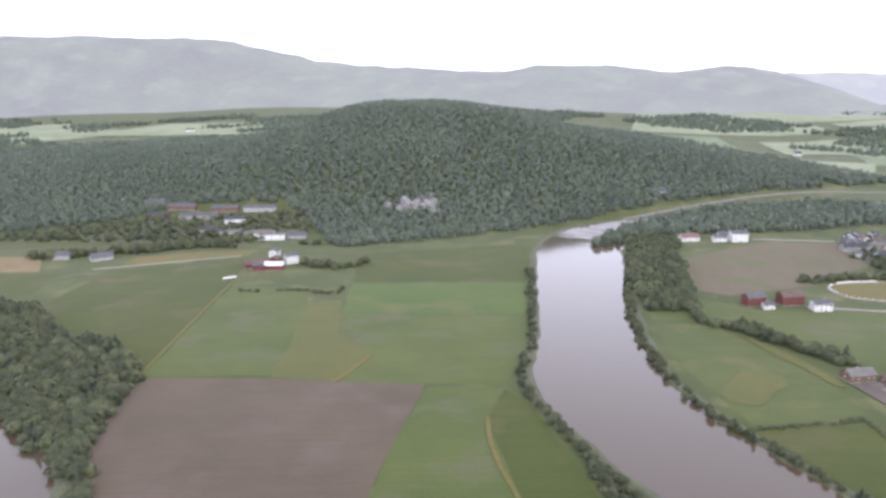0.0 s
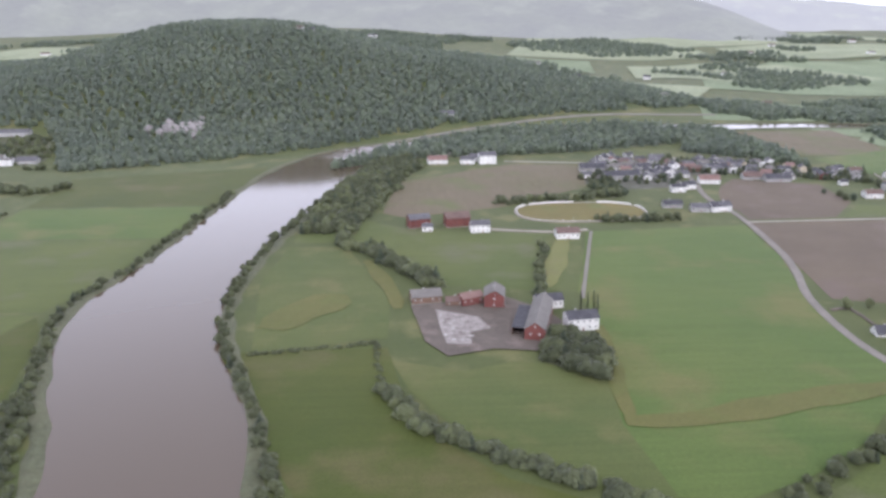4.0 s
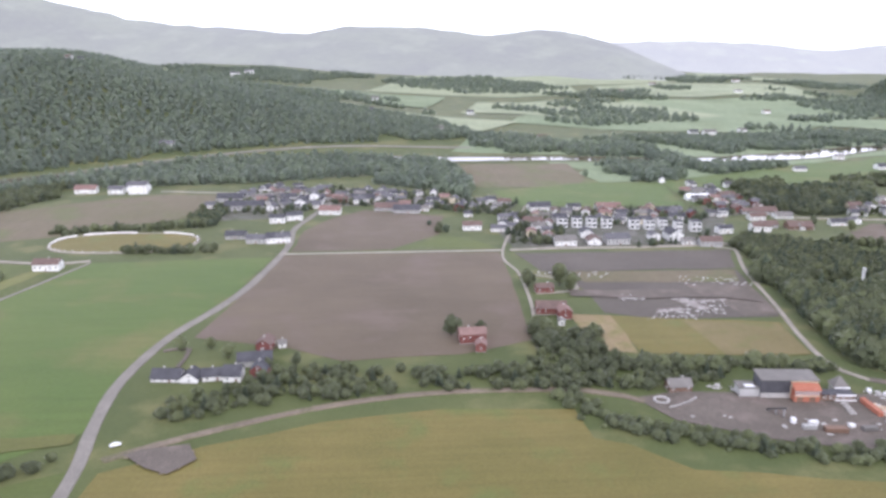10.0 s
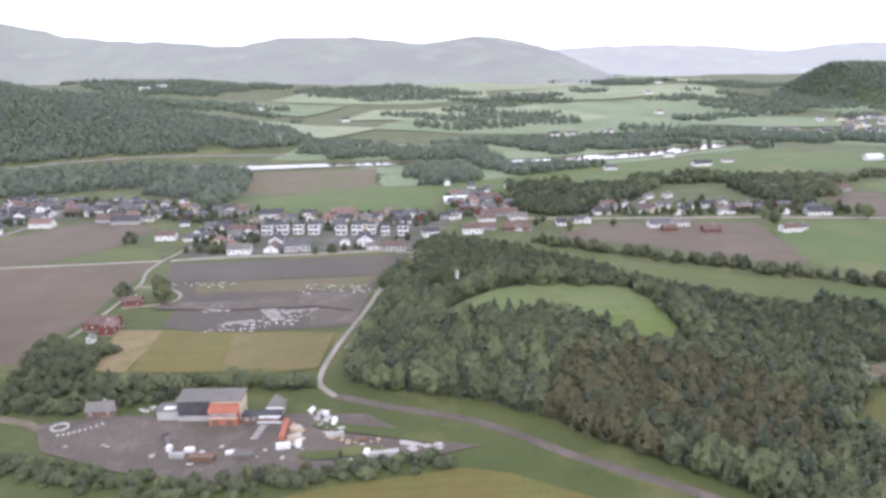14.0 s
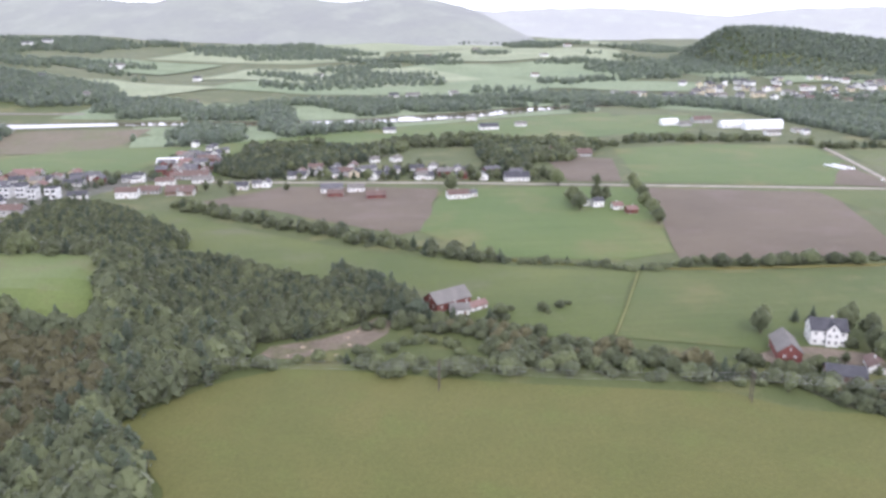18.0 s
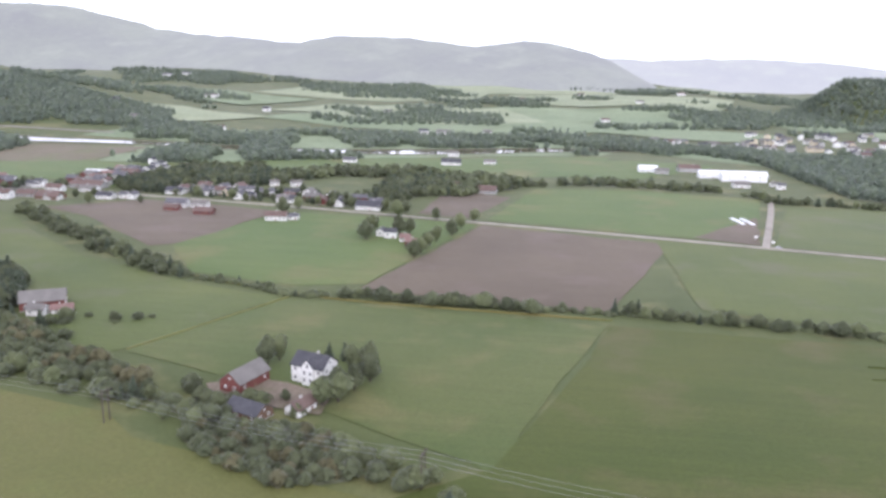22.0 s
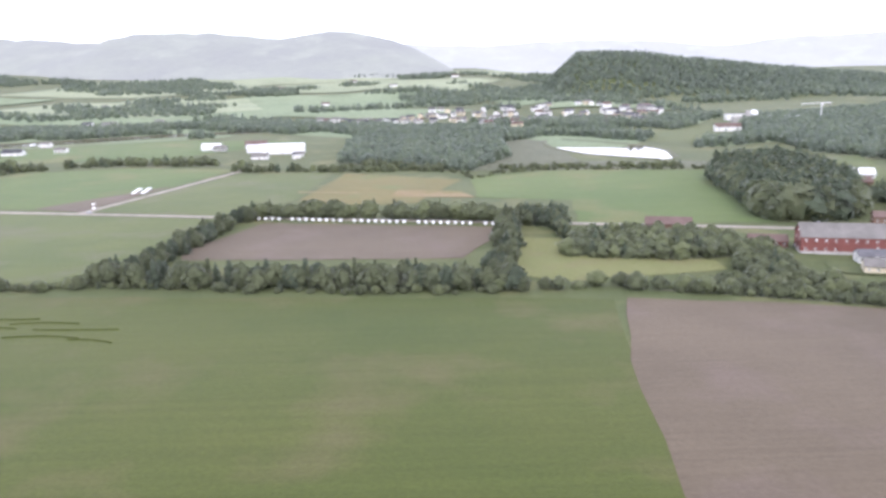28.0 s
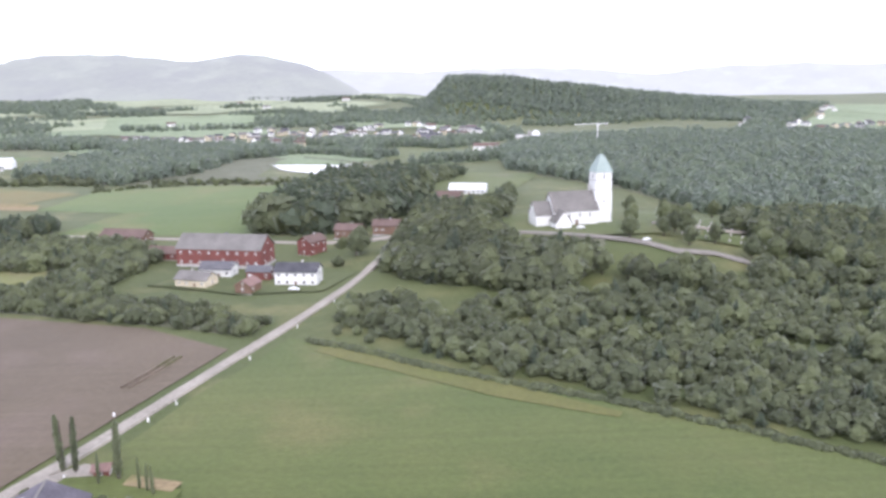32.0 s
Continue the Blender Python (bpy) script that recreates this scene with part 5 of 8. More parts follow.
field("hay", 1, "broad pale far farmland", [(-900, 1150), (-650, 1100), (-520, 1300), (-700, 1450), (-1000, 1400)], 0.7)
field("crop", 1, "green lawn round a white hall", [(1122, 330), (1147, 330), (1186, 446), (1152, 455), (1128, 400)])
field("hazed_green", 1, "green far fields round farms", [(1440, 735), (1540, 705), (1760, 980), (1660, 1060)], 0.7)
field("hazed_green", 1, "pale far fields round farms", [(1664, 1066), (1764, 986), (1990, 1290), (1850, 1400)], 0.7)
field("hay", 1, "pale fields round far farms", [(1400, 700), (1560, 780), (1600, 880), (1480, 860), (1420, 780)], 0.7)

# ---- houses and barns ----
def part(name, bm, material, parent, label=""):
    me = bpy.data.meshes.new(name)
    bm.to_mesh(me)
    bm.free()
    me.materials.append(MATS[material])
    ob = new(name, me)
    ob.parent = parent
    return tagged(ob, label)


def shared(name, me, parent, m, label=""):
    ob = new(name, me)
    ob.parent, ob.matrix_basis = parent, m
    return tagged(ob, label)


def box(bm, x0, y0, z0, x1, y1, z1):
    v = [bm.verts.new(p) for p in ((x0, y0, z0), (x1, y0, z0), (x1, y1, z0), (x0, y1, z0), (x0, y0, z1), (x1, y0, z1), (x1, y1, z1), (x0, y1, z1))]
    for q in ((0, 3, 2, 1), (4, 5, 6, 7), (0, 1, 5, 4), (1, 2, 6, 5), (2, 3, 7, 6), (3, 0, 4, 7)):
        bm.faces.new([v[k] for k in q])


def boxes(*sizes):
    bm = bmesh.new()
    for s in sizes:
        box(bm, *s)
    return bm


def mesh_of(name, bm, material):
    me = bpy.data.meshes.new(name)
    bm.to_mesh(me)
    bm.free()
    me.materials.append(MATS[material])
    return me


def frame_mesh(material):
    """A connected window frame with one mullion: a plate with two openings."""
    bm = bmesh.new()
    us, ws = (-0.5, -0.38, -0.05, 0.05, 0.38, 0.5), (-0.5, -0.38, 0.38, 0.5)
    grid = {(i, k): bm.verts.new((u, 0.03, w)) for i, u in enumerate(us) for k, w in enumerate(ws)}
    plates = [bm.faces.new((grid[i, k], grid[i + 1, k], grid[i + 1, k + 1], grid[i, k + 1])) for i in range(5) for k in range(3) if (i, k) not in ((1, 1), (3, 1))]
    raised = bmesh.ops.extrude_face_region(bm, geom=plates)["geom"]
    for v in raised:
        if isinstance(v, bmesh.types.BMVert):
            v.co.y = -0.06
    bmesh.ops.recalc_face_normals(bm, faces=bm.faces[:])
    return mesh_of("frame", bm, material)


FRAMES = {m: frame_mesh(m) for m in ("paint_white", "paint_brown", "paint_grey")}
PANE = mesh_of("pane", boxes((-0.4, -0.025, -0.4, 0.4, 0.02, 0.4)), "glass")
DOOR = mesh_of("door", boxes((-0.5, -0.05, 0, 0.5, 0.02, 1.0), (-0.38, -0.07, 0.1, 0.38, -0.05, 0.45), (-0.38, -0.07, 0.55, 0.38, -0.05, 0.9)), "paint_brown")
CHIMNEY = mesh_of("chimney", boxes((-0.5, -0.5, 0, 0.5, 0.5, 1), (-0.6, -0.6, 0.85, 0.6, 0.6, 0.95)), "stone")


def far_window_mesh(material):
    """Frame and sunken pane in one piece, for houses that stay far off."""
    bm = boxes((-0.5, -0.06, -0.5, 0.5, 0.03, 0.5))
    front = min(bm.faces, key=lambda f: f.calc_center_median().y)
    bmesh.ops.inset_individual(bm, faces=[front], thickness=0.12, depth=-0.03)
    front.material_index = 1
    me = mesh_of("window", bm, material)
    me.materials.append(MATS["glass"])
    return me


FAR_WINDOWS = {m: far_window_mesh(m) for m in FRAMES}


def window(parent, m, w, h, trim, far=False):
    if far:
        return shared("window", FAR_WINDOWS[trim], parent, m @ Matrix.Diagonal((w, 1, h, 1)))
    ob = shared("window", FRAMES[trim], parent, m @ Matrix.Diagonal((w, 1, h, 1)))
    shared("pane", PANE, ob, Matrix())
    return ob


def gable_walls(L, D, H, rise):
    bm = bmesh.new()
    a, b = L / 2, D / 2
    ring = [(-b, 0), (b, 0), (b, H), (0, H + rise), (-b, H)]
    ends = [[bm.verts.new((x, y, z)) for y, z in ring] for x in (-a, a)]
    bm.faces.new(ends[0][::-1])
    bm.faces.new(ends[1])
    for k in range(5):
        j = (k + 1) % 5
        bm.faces.new((ends[0][k], ends[0][j], ends[1][j], ends[1][k]))
    bmesh.ops.recalc_face_normals(bm, faces=bm.faces[:])
    return bm


def gable_roof(L, D, H, rise, over=0.28, thick=0.14):
    """Two slabs with overhanging eaves and verges."""
    bm = bmesh.new()
    a, b = L / 2 + over, D / 2
    slope = rise / b
    for s in (-1, 1):
        e = b + over
        lower = H - over * slope
        p = [(0, H + rise + 0.02), (s * e, lower + 0.02), (s * e, lower + thick), (0, H + rise + thick * 1.15)]
        ends = [[bm.verts.new((x, y, z)) for y, z in p] for x in (-a, a)]
        bm.faces.new(ends[0])
        bm.faces.new(ends[1][::-1])
        for k in range(4):
            j = (k + 1) % 4
            bm.faces.new((ends[0][k], ends[1][k], ends[1][j], ends[0][j]))
    bmesh.ops.recalc_face_normals(bm, faces=bm.faces[:])
    return bm


PAINT = {"paint_white": "white", "paint_grey": "grey", "paint_red": "red", "paint_yellow": "pale yellow", "paint_brown": "brown", "metal_white": "white metal"}
ROOF = {"roof_purple": "a purple-grey", "roof_dark": "a dark", "roof_grey": "a grey", "roof_slate": "a slate-grey", "roof_red": "a red tiled", "roof_brown": "a brown", "metal_white": "a white sheet-metal"}
house_random = random.Random(5)


def house(x, y, yaw, L, D, H, wall, roof, flat=False, pitch=None, label=None, name=None, rows=None, every=None, chimney=True, group="valley houses", lift=0.0):
    """A wooden house or barn: ridge along its own x axis, front towards its own -y."""
    kind = "hall" if wall == "metal_white" else "barn" if wall == "paint_red" and L > 9 else "house"
    ob = new(name or kind)
    ob.matrix_basis = pose(x, y, float(land(x, y)) + lift, 0, 0, yaw + (house_random.uniform(-6, 6) if label is None else 0))
    tagged(ob, label or f"{PAINT[wall]} {'flat-roofed' if flat else 'gabled'} {kind} with {ROOF[roof]} roof", kind, group)
    rise = 0.0 if flat else (pitch or 0.3) * D
    if flat:
        part("wall", boxes((-L / 2, -D / 2, 0, L / 2, D / 2, H)), wall, ob)
        part("roof", boxes((-L / 2 - 0.15, -D / 2 - 0.15, H + 0.004, L / 2 + 0.15, D / 2 + 0.15, H + 0.22)), roof, ob)
    else:
        part("wall", gable_walls(L, D, H, rise), wall, ob)
        part("roof", gable_roof(L, D, H, rise), roof, ob)
        part("foundation", boxes((-L / 2 - 0.04, -D / 2 - 0.04, -0.3, L / 2 + 0.04, D / 2 + 0.04, 0.22)), "concrete", ob)
    trim = "paint_white" if wall != "paint_white" else "paint_grey"
    rows = rows or (2 if H > 2.9 else 1)
    gap = every or 1.7
    far = y > 300 and label is None
    n = max(1, min(10, int(L / gap))) if y < 460 else max(1, min(3, int(L / gap)))
    for r in range(rows):
        z = H * (r + 0.58) / rows
        size = min(0.62, H / rows * 0.42)
        for k in range(n):
            u = -L / 2 + L * (k + 0.5) / n
            for side, turn in ((-1, 0),):
                if side == -1 and r == 0 and k == n // 2 and n > 1:
                    shared("door", DOOR, ob, Matrix.Translation((u, -D / 2 - 0.01, 0.02)) @ Matrix.Diagonal((0.55, 1, min(1.1, H * 0.7), 1)))
                    continue
                window(ob, Matrix.Translation((u, side * (D / 2 + 0.005), z)) @ pose(0, 0, 0, 0, 0, turn), size * 0.95, size, trim, far)
        for side, turn in ((-1, -90), (1, 90)):
            for v in () if y > 460 else (-0.22, 0.22) if label else (0,):
                window(ob, Matrix.Translation((side * (L / 2 + 0.005), v * D, z)) @ pose(0, 0, 0, 0, 0, turn), size * 0.95, size, trim, far)
    if not flat and rise > 0.9 and y < 460:
        for side, turn in ((-1, -90), (1, 90)):
            window(ob, Matrix.Translation((side * (L / 2 + 0.005), 0, H + rise * 0.35)) @ pose(0, 0, 0, 0, 0, turn), 0.45, 0.5, trim, far)
    if chimney and not flat and kind == "house":
        shared("chimney", CHIMNEY, ob, Matrix.Translation((L * house_random.uniform(-0.25, 0.25), 0.15, H + rise - 0.3)) @ Matrix.Diagonal((0.4, 0.4, 0.85, 1)))
    return ob

# ---- houses, farm by farm ----
house(279.0, 394.8, 0, 7.2, 4.2, 2.9, 'paint_white', 'roof_dark')
house(286.3, 400.5, 12, 7.9, 4.6, 2.8, 'paint_white', 'roof_dark')
house(284.7, 355.2, 8, 10.1, 5.9, 2.7, 'paint_white', 'roof_dark')
house(303.1, 414.1, 0, 10.7, 6.2, 2.5, 'paint_white', 'roof_red')
house(286.7, 431.8, 80, 7.9, 6.0, 3.5, 'paint_white', 'roof_dark')
house(292.6, 430.1, 0, 9.1, 5.3, 2.2, 'paint_white', 'roof_slate')
house(292.8, 441.1, 90, 6.3, 4.7, 5.4, 'paint_white', 'roof_slate')
house(284.3, 444.4, 70, 5.0, 3.8, 3.1, 'paint_white', 'roof_dark')
house(288.2, 444.0, 70, 5.0, 3.7, 3.1, 'paint_white', 'roof_dark')
house(277.5, 449.8, 18, 8.9, 5.2, 2.8, 'paint_white', 'roof_dark')
house(269.9, 452.4, 0, 10.5, 6.1, 2.4, 'paint_white', 'roof_grey')
house(262.8, 452.8, 0, 9.8, 5.7, 2.1, 'paint_white', 'roof_grey')
house(253.5, 460.1, 0, 9.2, 5.4, 2.5, 'paint_grey', 'roof_slate')
house(250.6, 456.0, 80, 6.7, 5.0, 3.4, 'paint_white', 'roof_slate')
house(246.6, 448.4, 0, 14.4, 6.8, 2.9, 'paint_grey', 'roof_dark')
house(257.9, 426.6, 0, 20.1, 6.8, 2.9, 'paint_grey', 'roof_dark')
house(260.9, 481.1, 60, 7.0, 5.2, 2.7, 'paint_white', 'roof_dark')
house(267.0, 486.1, 60, 6.5, 4.9, 2.8, 'paint_white', 'roof_dark')
house(278.8, 485.5, 20, 5.6, 3.4, 3.2, 'paint_white', 'roof_dark')
house(278.7, 467.3, 0, 3.5, 3.4, 2.3, 'paint_white', 'roof_grey')
house(293.5, 480.6, 0, 6.2, 3.6, 2.6, 'paint_grey', 'roof_slate')
house(282.1, 429.4, 0, 8.5, 4.9, 2.0, 'paint_grey', 'roof_slate')
house(299.3, 452.3, 0, 7.3, 4.3, 2.2, 'paint_grey', 'roof_brown')
house(307.0, 445.2, 0, 7.2, 4.2, 2.2, 'paint_brown', 'roof_brown')
house(310.6, 447.7, 0, 4.0, 3.4, 2.4, 'paint_white', 'roof_slate')
house(319.7, 445.2, 6, 11.4, 6.6, 2.7, 'paint_white', 'roof_dark')
house(327.7, 443.8, 0, 8.5, 4.9, 2.0, 'paint_grey', 'roof_slate')
house(329.8, 463.3, 0, 7.4, 4.3, 1.9, 'paint_white', 'roof_slate')
house(336.5, 460.5, 0, 3.7, 3.4, 2.5, 'paint_white', 'roof_dark')
house(341.7, 461.8, 0, 3.7, 3.4, 2.5, 'paint_white', 'roof_dark')
house(349.2, 461.1, 0, 3.6, 3.4, 2.5, 'paint_white', 'roof_slate')
house(359.3, 461.3, 90, 5.4, 4.1, 3.0, 'paint_white', 'roof_slate')
house(342.5, 416.5, 0, 13.8, 6.8, 2.1, 'paint_grey', 'roof_dark')
house(332.1, 423.1, 0, 12.1, 6.8, 1.9, 'paint_grey', 'roof_brown')
house(350.9, 420.1, 0, 6.6, 3.8, 1.7, 'paint_white', 'roof_grey')
house(354.9, 428.2, 0, 4.7, 3.4, 1.9, 'paint_white', 'roof_slate')
house(360.3, 430.9, 0, 4.7, 3.4, 1.9, 'paint_white', 'roof_slate')
house(372.2, 375.4, 0, 8.7, 5.1, 2.5, 'paint_white', 'roof_brown')
house(373.3, 404.1, 0, 4.1, 3.4, 2.0, 'paint_white', 'roof_dark')
house(384.4, 371.7, 0, 7.5, 4.3, 1.8, 'paint_white', 'roof_slate')
house(386.9, 375.5, 70, 5.4, 4.1, 3.4, 'paint_white', 'roof_dark')
house(389.5, 389.8, 15, 6.0, 3.5, 3.4, 'paint_grey', 'roof_slate')
house(412.6, 419.0, 8, 11.6, 6.7, 2.4, 'paint_white', 'roof_dark')
house(431.2, 419.0, 0, 7.1, 4.1, 2.2, 'paint_white', 'roof_dark')
house(448.8, 415.8, 0, 12.7, 6.8, 2.4, 'paint_white', 'roof_red')
house(409.7, 396.4, 0, 8.5, 4.9, 1.9, 'paint_white', 'roof_grey')
house(402.7, 384.7, 0, 9.4, 5.5, 2.2, 'paint_grey', 'roof_brown')
house(445.8, 384.8, 0, 3.8, 3.4, 1.8, 'paint_white', 'roof_slate')
house(462.0, 399.9, 0, 9.2, 5.4, 2.3, 'paint_grey', 'roof_dark')
house(477.3, 392.9, 0, 8.5, 4.9, 1.9, 'paint_white', 'roof_dark')
house(488.7, 362.5, 5, 7.3, 4.2, 2.6, 'paint_white', 'roof_dark')
house(498.3, 399.8, 0, 4.7, 3.4, 2.3, 'paint_grey', 'roof_dark')
house(502.4, 398.1, 0, 4.3, 3.4, 2.0, 'paint_white', 'roof_slate')
house(409.4, 344.2, 0, 9.4, 5.5, 2.5, 'paint_white', 'roof_grey')
house(422.6, 359.1, 90, 7.5, 5.6, 2.4, 'paint_white', 'roof_dark')
house(422.5, 346.1, 90, 7.9, 5.9, 1.8, 'paint_white', 'roof_brown')
house(432.6, 345.3, 0, 10.5, 6.1, 2.9, 'paint_grey', 'roof_slate')
house(451.8, 352.5, 90, 5.7, 4.3, 2.4, 'paint_white', 'roof_slate')
house(460.2, 351.2, 90, 8.7, 6.5, 3.2, 'paint_white', 'roof_dark')
house(464.2, 343.2, 0, 5.8, 3.4, 1.7, 'paint_white', 'roof_grey')
house(472.3, 339.6, 0, 9.3, 5.4, 2.5, 'paint_grey', 'roof_brown')
house(507.3, 437.8, 0, 8.2, 4.8, 2.2, 'paint_grey', 'roof_slate')
house(521.0, 482.1, 0, 4.2, 3.4, 2.6, 'paint_white', 'roof_slate')
house(526.0, 444.9, 0, 9.1, 5.3, 2.9, 'paint_brown', 'roof_brown')
house(522.0, 417.1, 0, 7.9, 4.6, 2.1, 'paint_grey', 'roof_slate')
house(533.0, 393.4, 0, 8.7, 5.1, 1.7, 'paint_white', 'roof_grey')
house(530.8, 367.9, 0, 7.0, 4.1, 1.7, 'paint_white', 'roof_grey')
house(551.7, 375.9, 0, 7.9, 4.6, 1.9, 'paint_white', 'roof_dark')
house(544.6, 482.6, 0, 6.9, 4.0, 2.5, 'paint_white', 'roof_slate')
house(550.5, 471.6, 0, 6.0, 3.5, 2.2, 'paint_grey', 'roof_slate')
house(519.3, 451.5, 0, 4.3, 3.4, 2.4, 'paint_white', 'roof_dark')
house(529.7, 477.3, 0, 4.5, 3.4, 2.2, 'paint_white', 'roof_slate')
house(575.2, 397.5, 0, 8.5, 4.9, 1.9, 'paint_white', 'roof_dark')
house(580.4, 406.2, 80, 4.6, 3.5, 1.9, 'paint_white', 'roof_dark')
house(592.1, 364.6, 0, 9.3, 5.4, 2.1, 'paint_white', 'roof_slate')
house(593.9, 355.8, 0, 6.4, 3.7, 1.7, 'paint_red', 'roof_brown')
house(602.5, 364.5, 0, 7.1, 4.1, 2.0, 'paint_white', 'roof_grey')
house(610.6, 350.5, 0, 7.8, 4.5, 1.7, 'paint_red', 'roof_brown')
house(591.8, 399.7, 0, 4.5, 3.4, 3.2, 'paint_grey', 'roof_dark')
house(610.3, 391.0, 80, 5.5, 4.1, 2.8, 'paint_white', 'roof_slate')
house(597.9, 399.6, 0, 9.0, 5.2, 2.6, 'paint_grey', 'roof_brown')
house(559.5, 379.0, 0, 4.6, 3.4, 2.1, 'paint_white', 'roof_slate')
house(563.2, 379.1, 80, 4.7, 3.5, 2.3, 'paint_white', 'roof_slate')
house(553.1, 377.6, 0, 4.4, 3.4, 1.8, 'paint_white', 'roof_grey')
house(612.2, 434.4, 20, 4.9, 3.4, 2.1, 'paint_white', 'roof_grey')
house(623.4, 436.0, 30, 5.9, 3.4, 2.1, 'paint_white', 'roof_grey')
house(634.0, 388.4, 0, 8.7, 5.1, 1.8, 'paint_white', 'roof_dark')
house(642.0, 398.8, 0, 3.0, 3.4, 1.7, 'paint_white', 'roof_grey')
house(650.5, 386.4, 0, 3.5, 3.4, 2.4, 'paint_grey', 'roof_slate')
house(660.8, 383.4, 80, 6.1, 4.6, 2.3, 'paint_white', 'roof_dark')
house(675.5, 378.8, 0, 11.3, 6.6, 2.0, 'paint_white', 'roof_dark')
house(644.0, 345.6, 0, 8.7, 5.0, 2.1, 'paint_white', 'roof_brown')
house(650.5, 348.0, 0, 3.6, 3.4, 1.7, 'paint_white', 'roof_slate')
house(691.9, 325.5, 80, 3.9, 3.0, 2.2, 'paint_white', 'roof_dark')
house(696.0, 322.7, 0, 4.4, 3.4, 2.6, 'paint_white', 'roof_dark')
house(702.3, 317.9, 0, 3.8, 3.4, 1.7, 'paint_white', 'roof_red')
house(705.6, 311.1, 0, 4.0, 3.4, 1.7, 'paint_red', 'roof_red')
house(707.3, 446.2, 0, 6.8, 4.0, 3.2, 'paint_white', 'roof_brown')
house(722.2, 439.6, 0, 13.5, 6.8, 1.9, 'paint_grey', 'roof_brown')
house(507.6, 365.5, 0, 8.8, 5.1, 2.8, 'paint_white', 'roof_brown')
house(503.7, 398.8, 0, 4.8, 3.4, 3.4, 'paint_white', 'roof_dark')
house(517.4, 389.8, 0, 8.0, 4.7, 2.2, 'paint_white', 'roof_brown')
house(514.7, 373.0, 0, 8.9, 5.2, 1.7, 'paint_grey', 'roof_brown')
house(528.4, 369.4, 0, 11.5, 6.7, 1.8, 'paint_brown', 'roof_brown')
house(519.9, 404.4, 0, 7.0, 4.1, 1.8, 'paint_grey', 'roof_brown')
house(528.4, 404.4, 0, 12.0, 6.8, 1.8, 'paint_grey', 'roof_brown')
house(508.0, 442.5, 0, 12.6, 6.8, 1.7, 'metal_white', 'metal_white')
house(508.9, 502.5, 80, 4.5, 3.4, 2.8, 'paint_white', 'roof_dark')
house(514.9, 467.4, 0, 5.2, 3.4, 2.5, 'paint_white', 'roof_slate')
house(523.1, 462.4, 0, 5.1, 3.4, 2.5, 'paint_white', 'roof_dark')
house(521.9, 489.4, 0, 3.9, 3.4, 2.7, 'paint_white', 'roof_dark')
house(516.8, 447.8, 0, 4.2, 3.4, 2.7, 'paint_grey', 'roof_slate')
house(692.5, 553.6, 0, 12.8, 6.8, 2.2, 'paint_white', 'roof_dark')
house(688.3, 604.4, 0, 7.5, 4.4, 2.7, 'paint_white', 'roof_grey')
house(717.5, 566.5, 0, 7.9, 4.6, 1.9, 'paint_white', 'roof_grey')
house(625.2, 546.7, 0, 8.4, 4.9, 2.1, 'paint_white', 'roof_slate')
house(658.6, 784.1, 0, 13.5, 6.8, 3.2, 'paint_white', 'roof_grey')
house(873.4, 526.3, 4, 26.8, 6.8, 4.1, 'metal_white', 'metal_white')
house(857.7, 537.8, 0, 17.1, 6.8, 2.6, 'metal_white', 'metal_white')
house(820.9, 556.5, 0, 11.8, 6.8, 2.3, 'metal_white', 'metal_white')
house(828.8, 547.8, 0, 8.1, 4.7, 2.4, 'paint_grey', 'roof_grey')
house(865.5, 499.1, 0, 9.3, 5.4, 1.9, 'paint_white', 'roof_grey')
house(848.2, 564.9, 0, 14.0, 6.8, 2.7, 'paint_grey', 'roof_brown')
house(886.9, 497.2, 0, 4.3, 3.4, 2.7, 'paint_white', 'roof_slate')
house(886.8, 508.1, 0, 5.3, 3.4, 1.8, 'paint_white', 'roof_grey')
house(-94.0, 410.0, 4, 10.5, 5.0, 2.9, 'paint_red', 'metal_white')
house(-106.0, 416.0, 24, 12.0, 6.0, 2.6, 'paint_red', 'roof_brown')
house(-96.5, 423.5, 80, 6.5, 5.0, 3.2, 'paint_red', 'roof_brown')
house(-101.9, 406.8, 0, 5.7, 3.4, 3.5, 'paint_red', 'roof_slate')
house(-100.6, 442.4, 80, 6.2, 4.7, 3.5, 'paint_white', 'roof_slate')
house(-87.2, 424.0, 35, 7.3, 4.3, 4.9, 'paint_white', 'roof_slate')
house(-113.2, 492.3, 0, 17.0, 6.8, 3.8, 'paint_white', 'roof_grey', flat=True)
house(-146.7, 510.2, 0, 16.9, 6.8, 2.5, 'paint_grey', 'roof_grey', flat=True)
house(-129.6, 502.8, 0, 7.9, 4.6, 2.3, 'paint_grey', 'roof_grey')
house(-98.1, 497.3, 0, 12.8, 6.8, 2.2, 'paint_grey', 'roof_slate')
house(157.2, 480.3, 0, 11.9, 6.8, 2.7, 'paint_white', 'roof_red')
house(175.7, 477.1, 0, 8.6, 5.0, 3.1, 'paint_white', 'roof_slate')
house(187.9, 477.2, 0, 10.4, 6.0, 5.5, 'paint_white', 'roof_slate')
house(184.8, 486.6, 0, 13.1, 6.8, 2.5, 'paint_white', 'roof_slate')
house(142.0, 336.9, 20, 9.4, 5.5, 4.0, 'paint_red', 'roof_slate')
house(159.0, 337.7, 8, 10.8, 6.3, 4.2, 'paint_red', 'roof_brown')
house(145.7, 329.6, 0, 4.6, 3.4, 2.3, 'paint_white', 'roof_slate')
house(168.2, 327.2, 0, 8.2, 4.8, 3.6, 'paint_white', 'roof_slate')
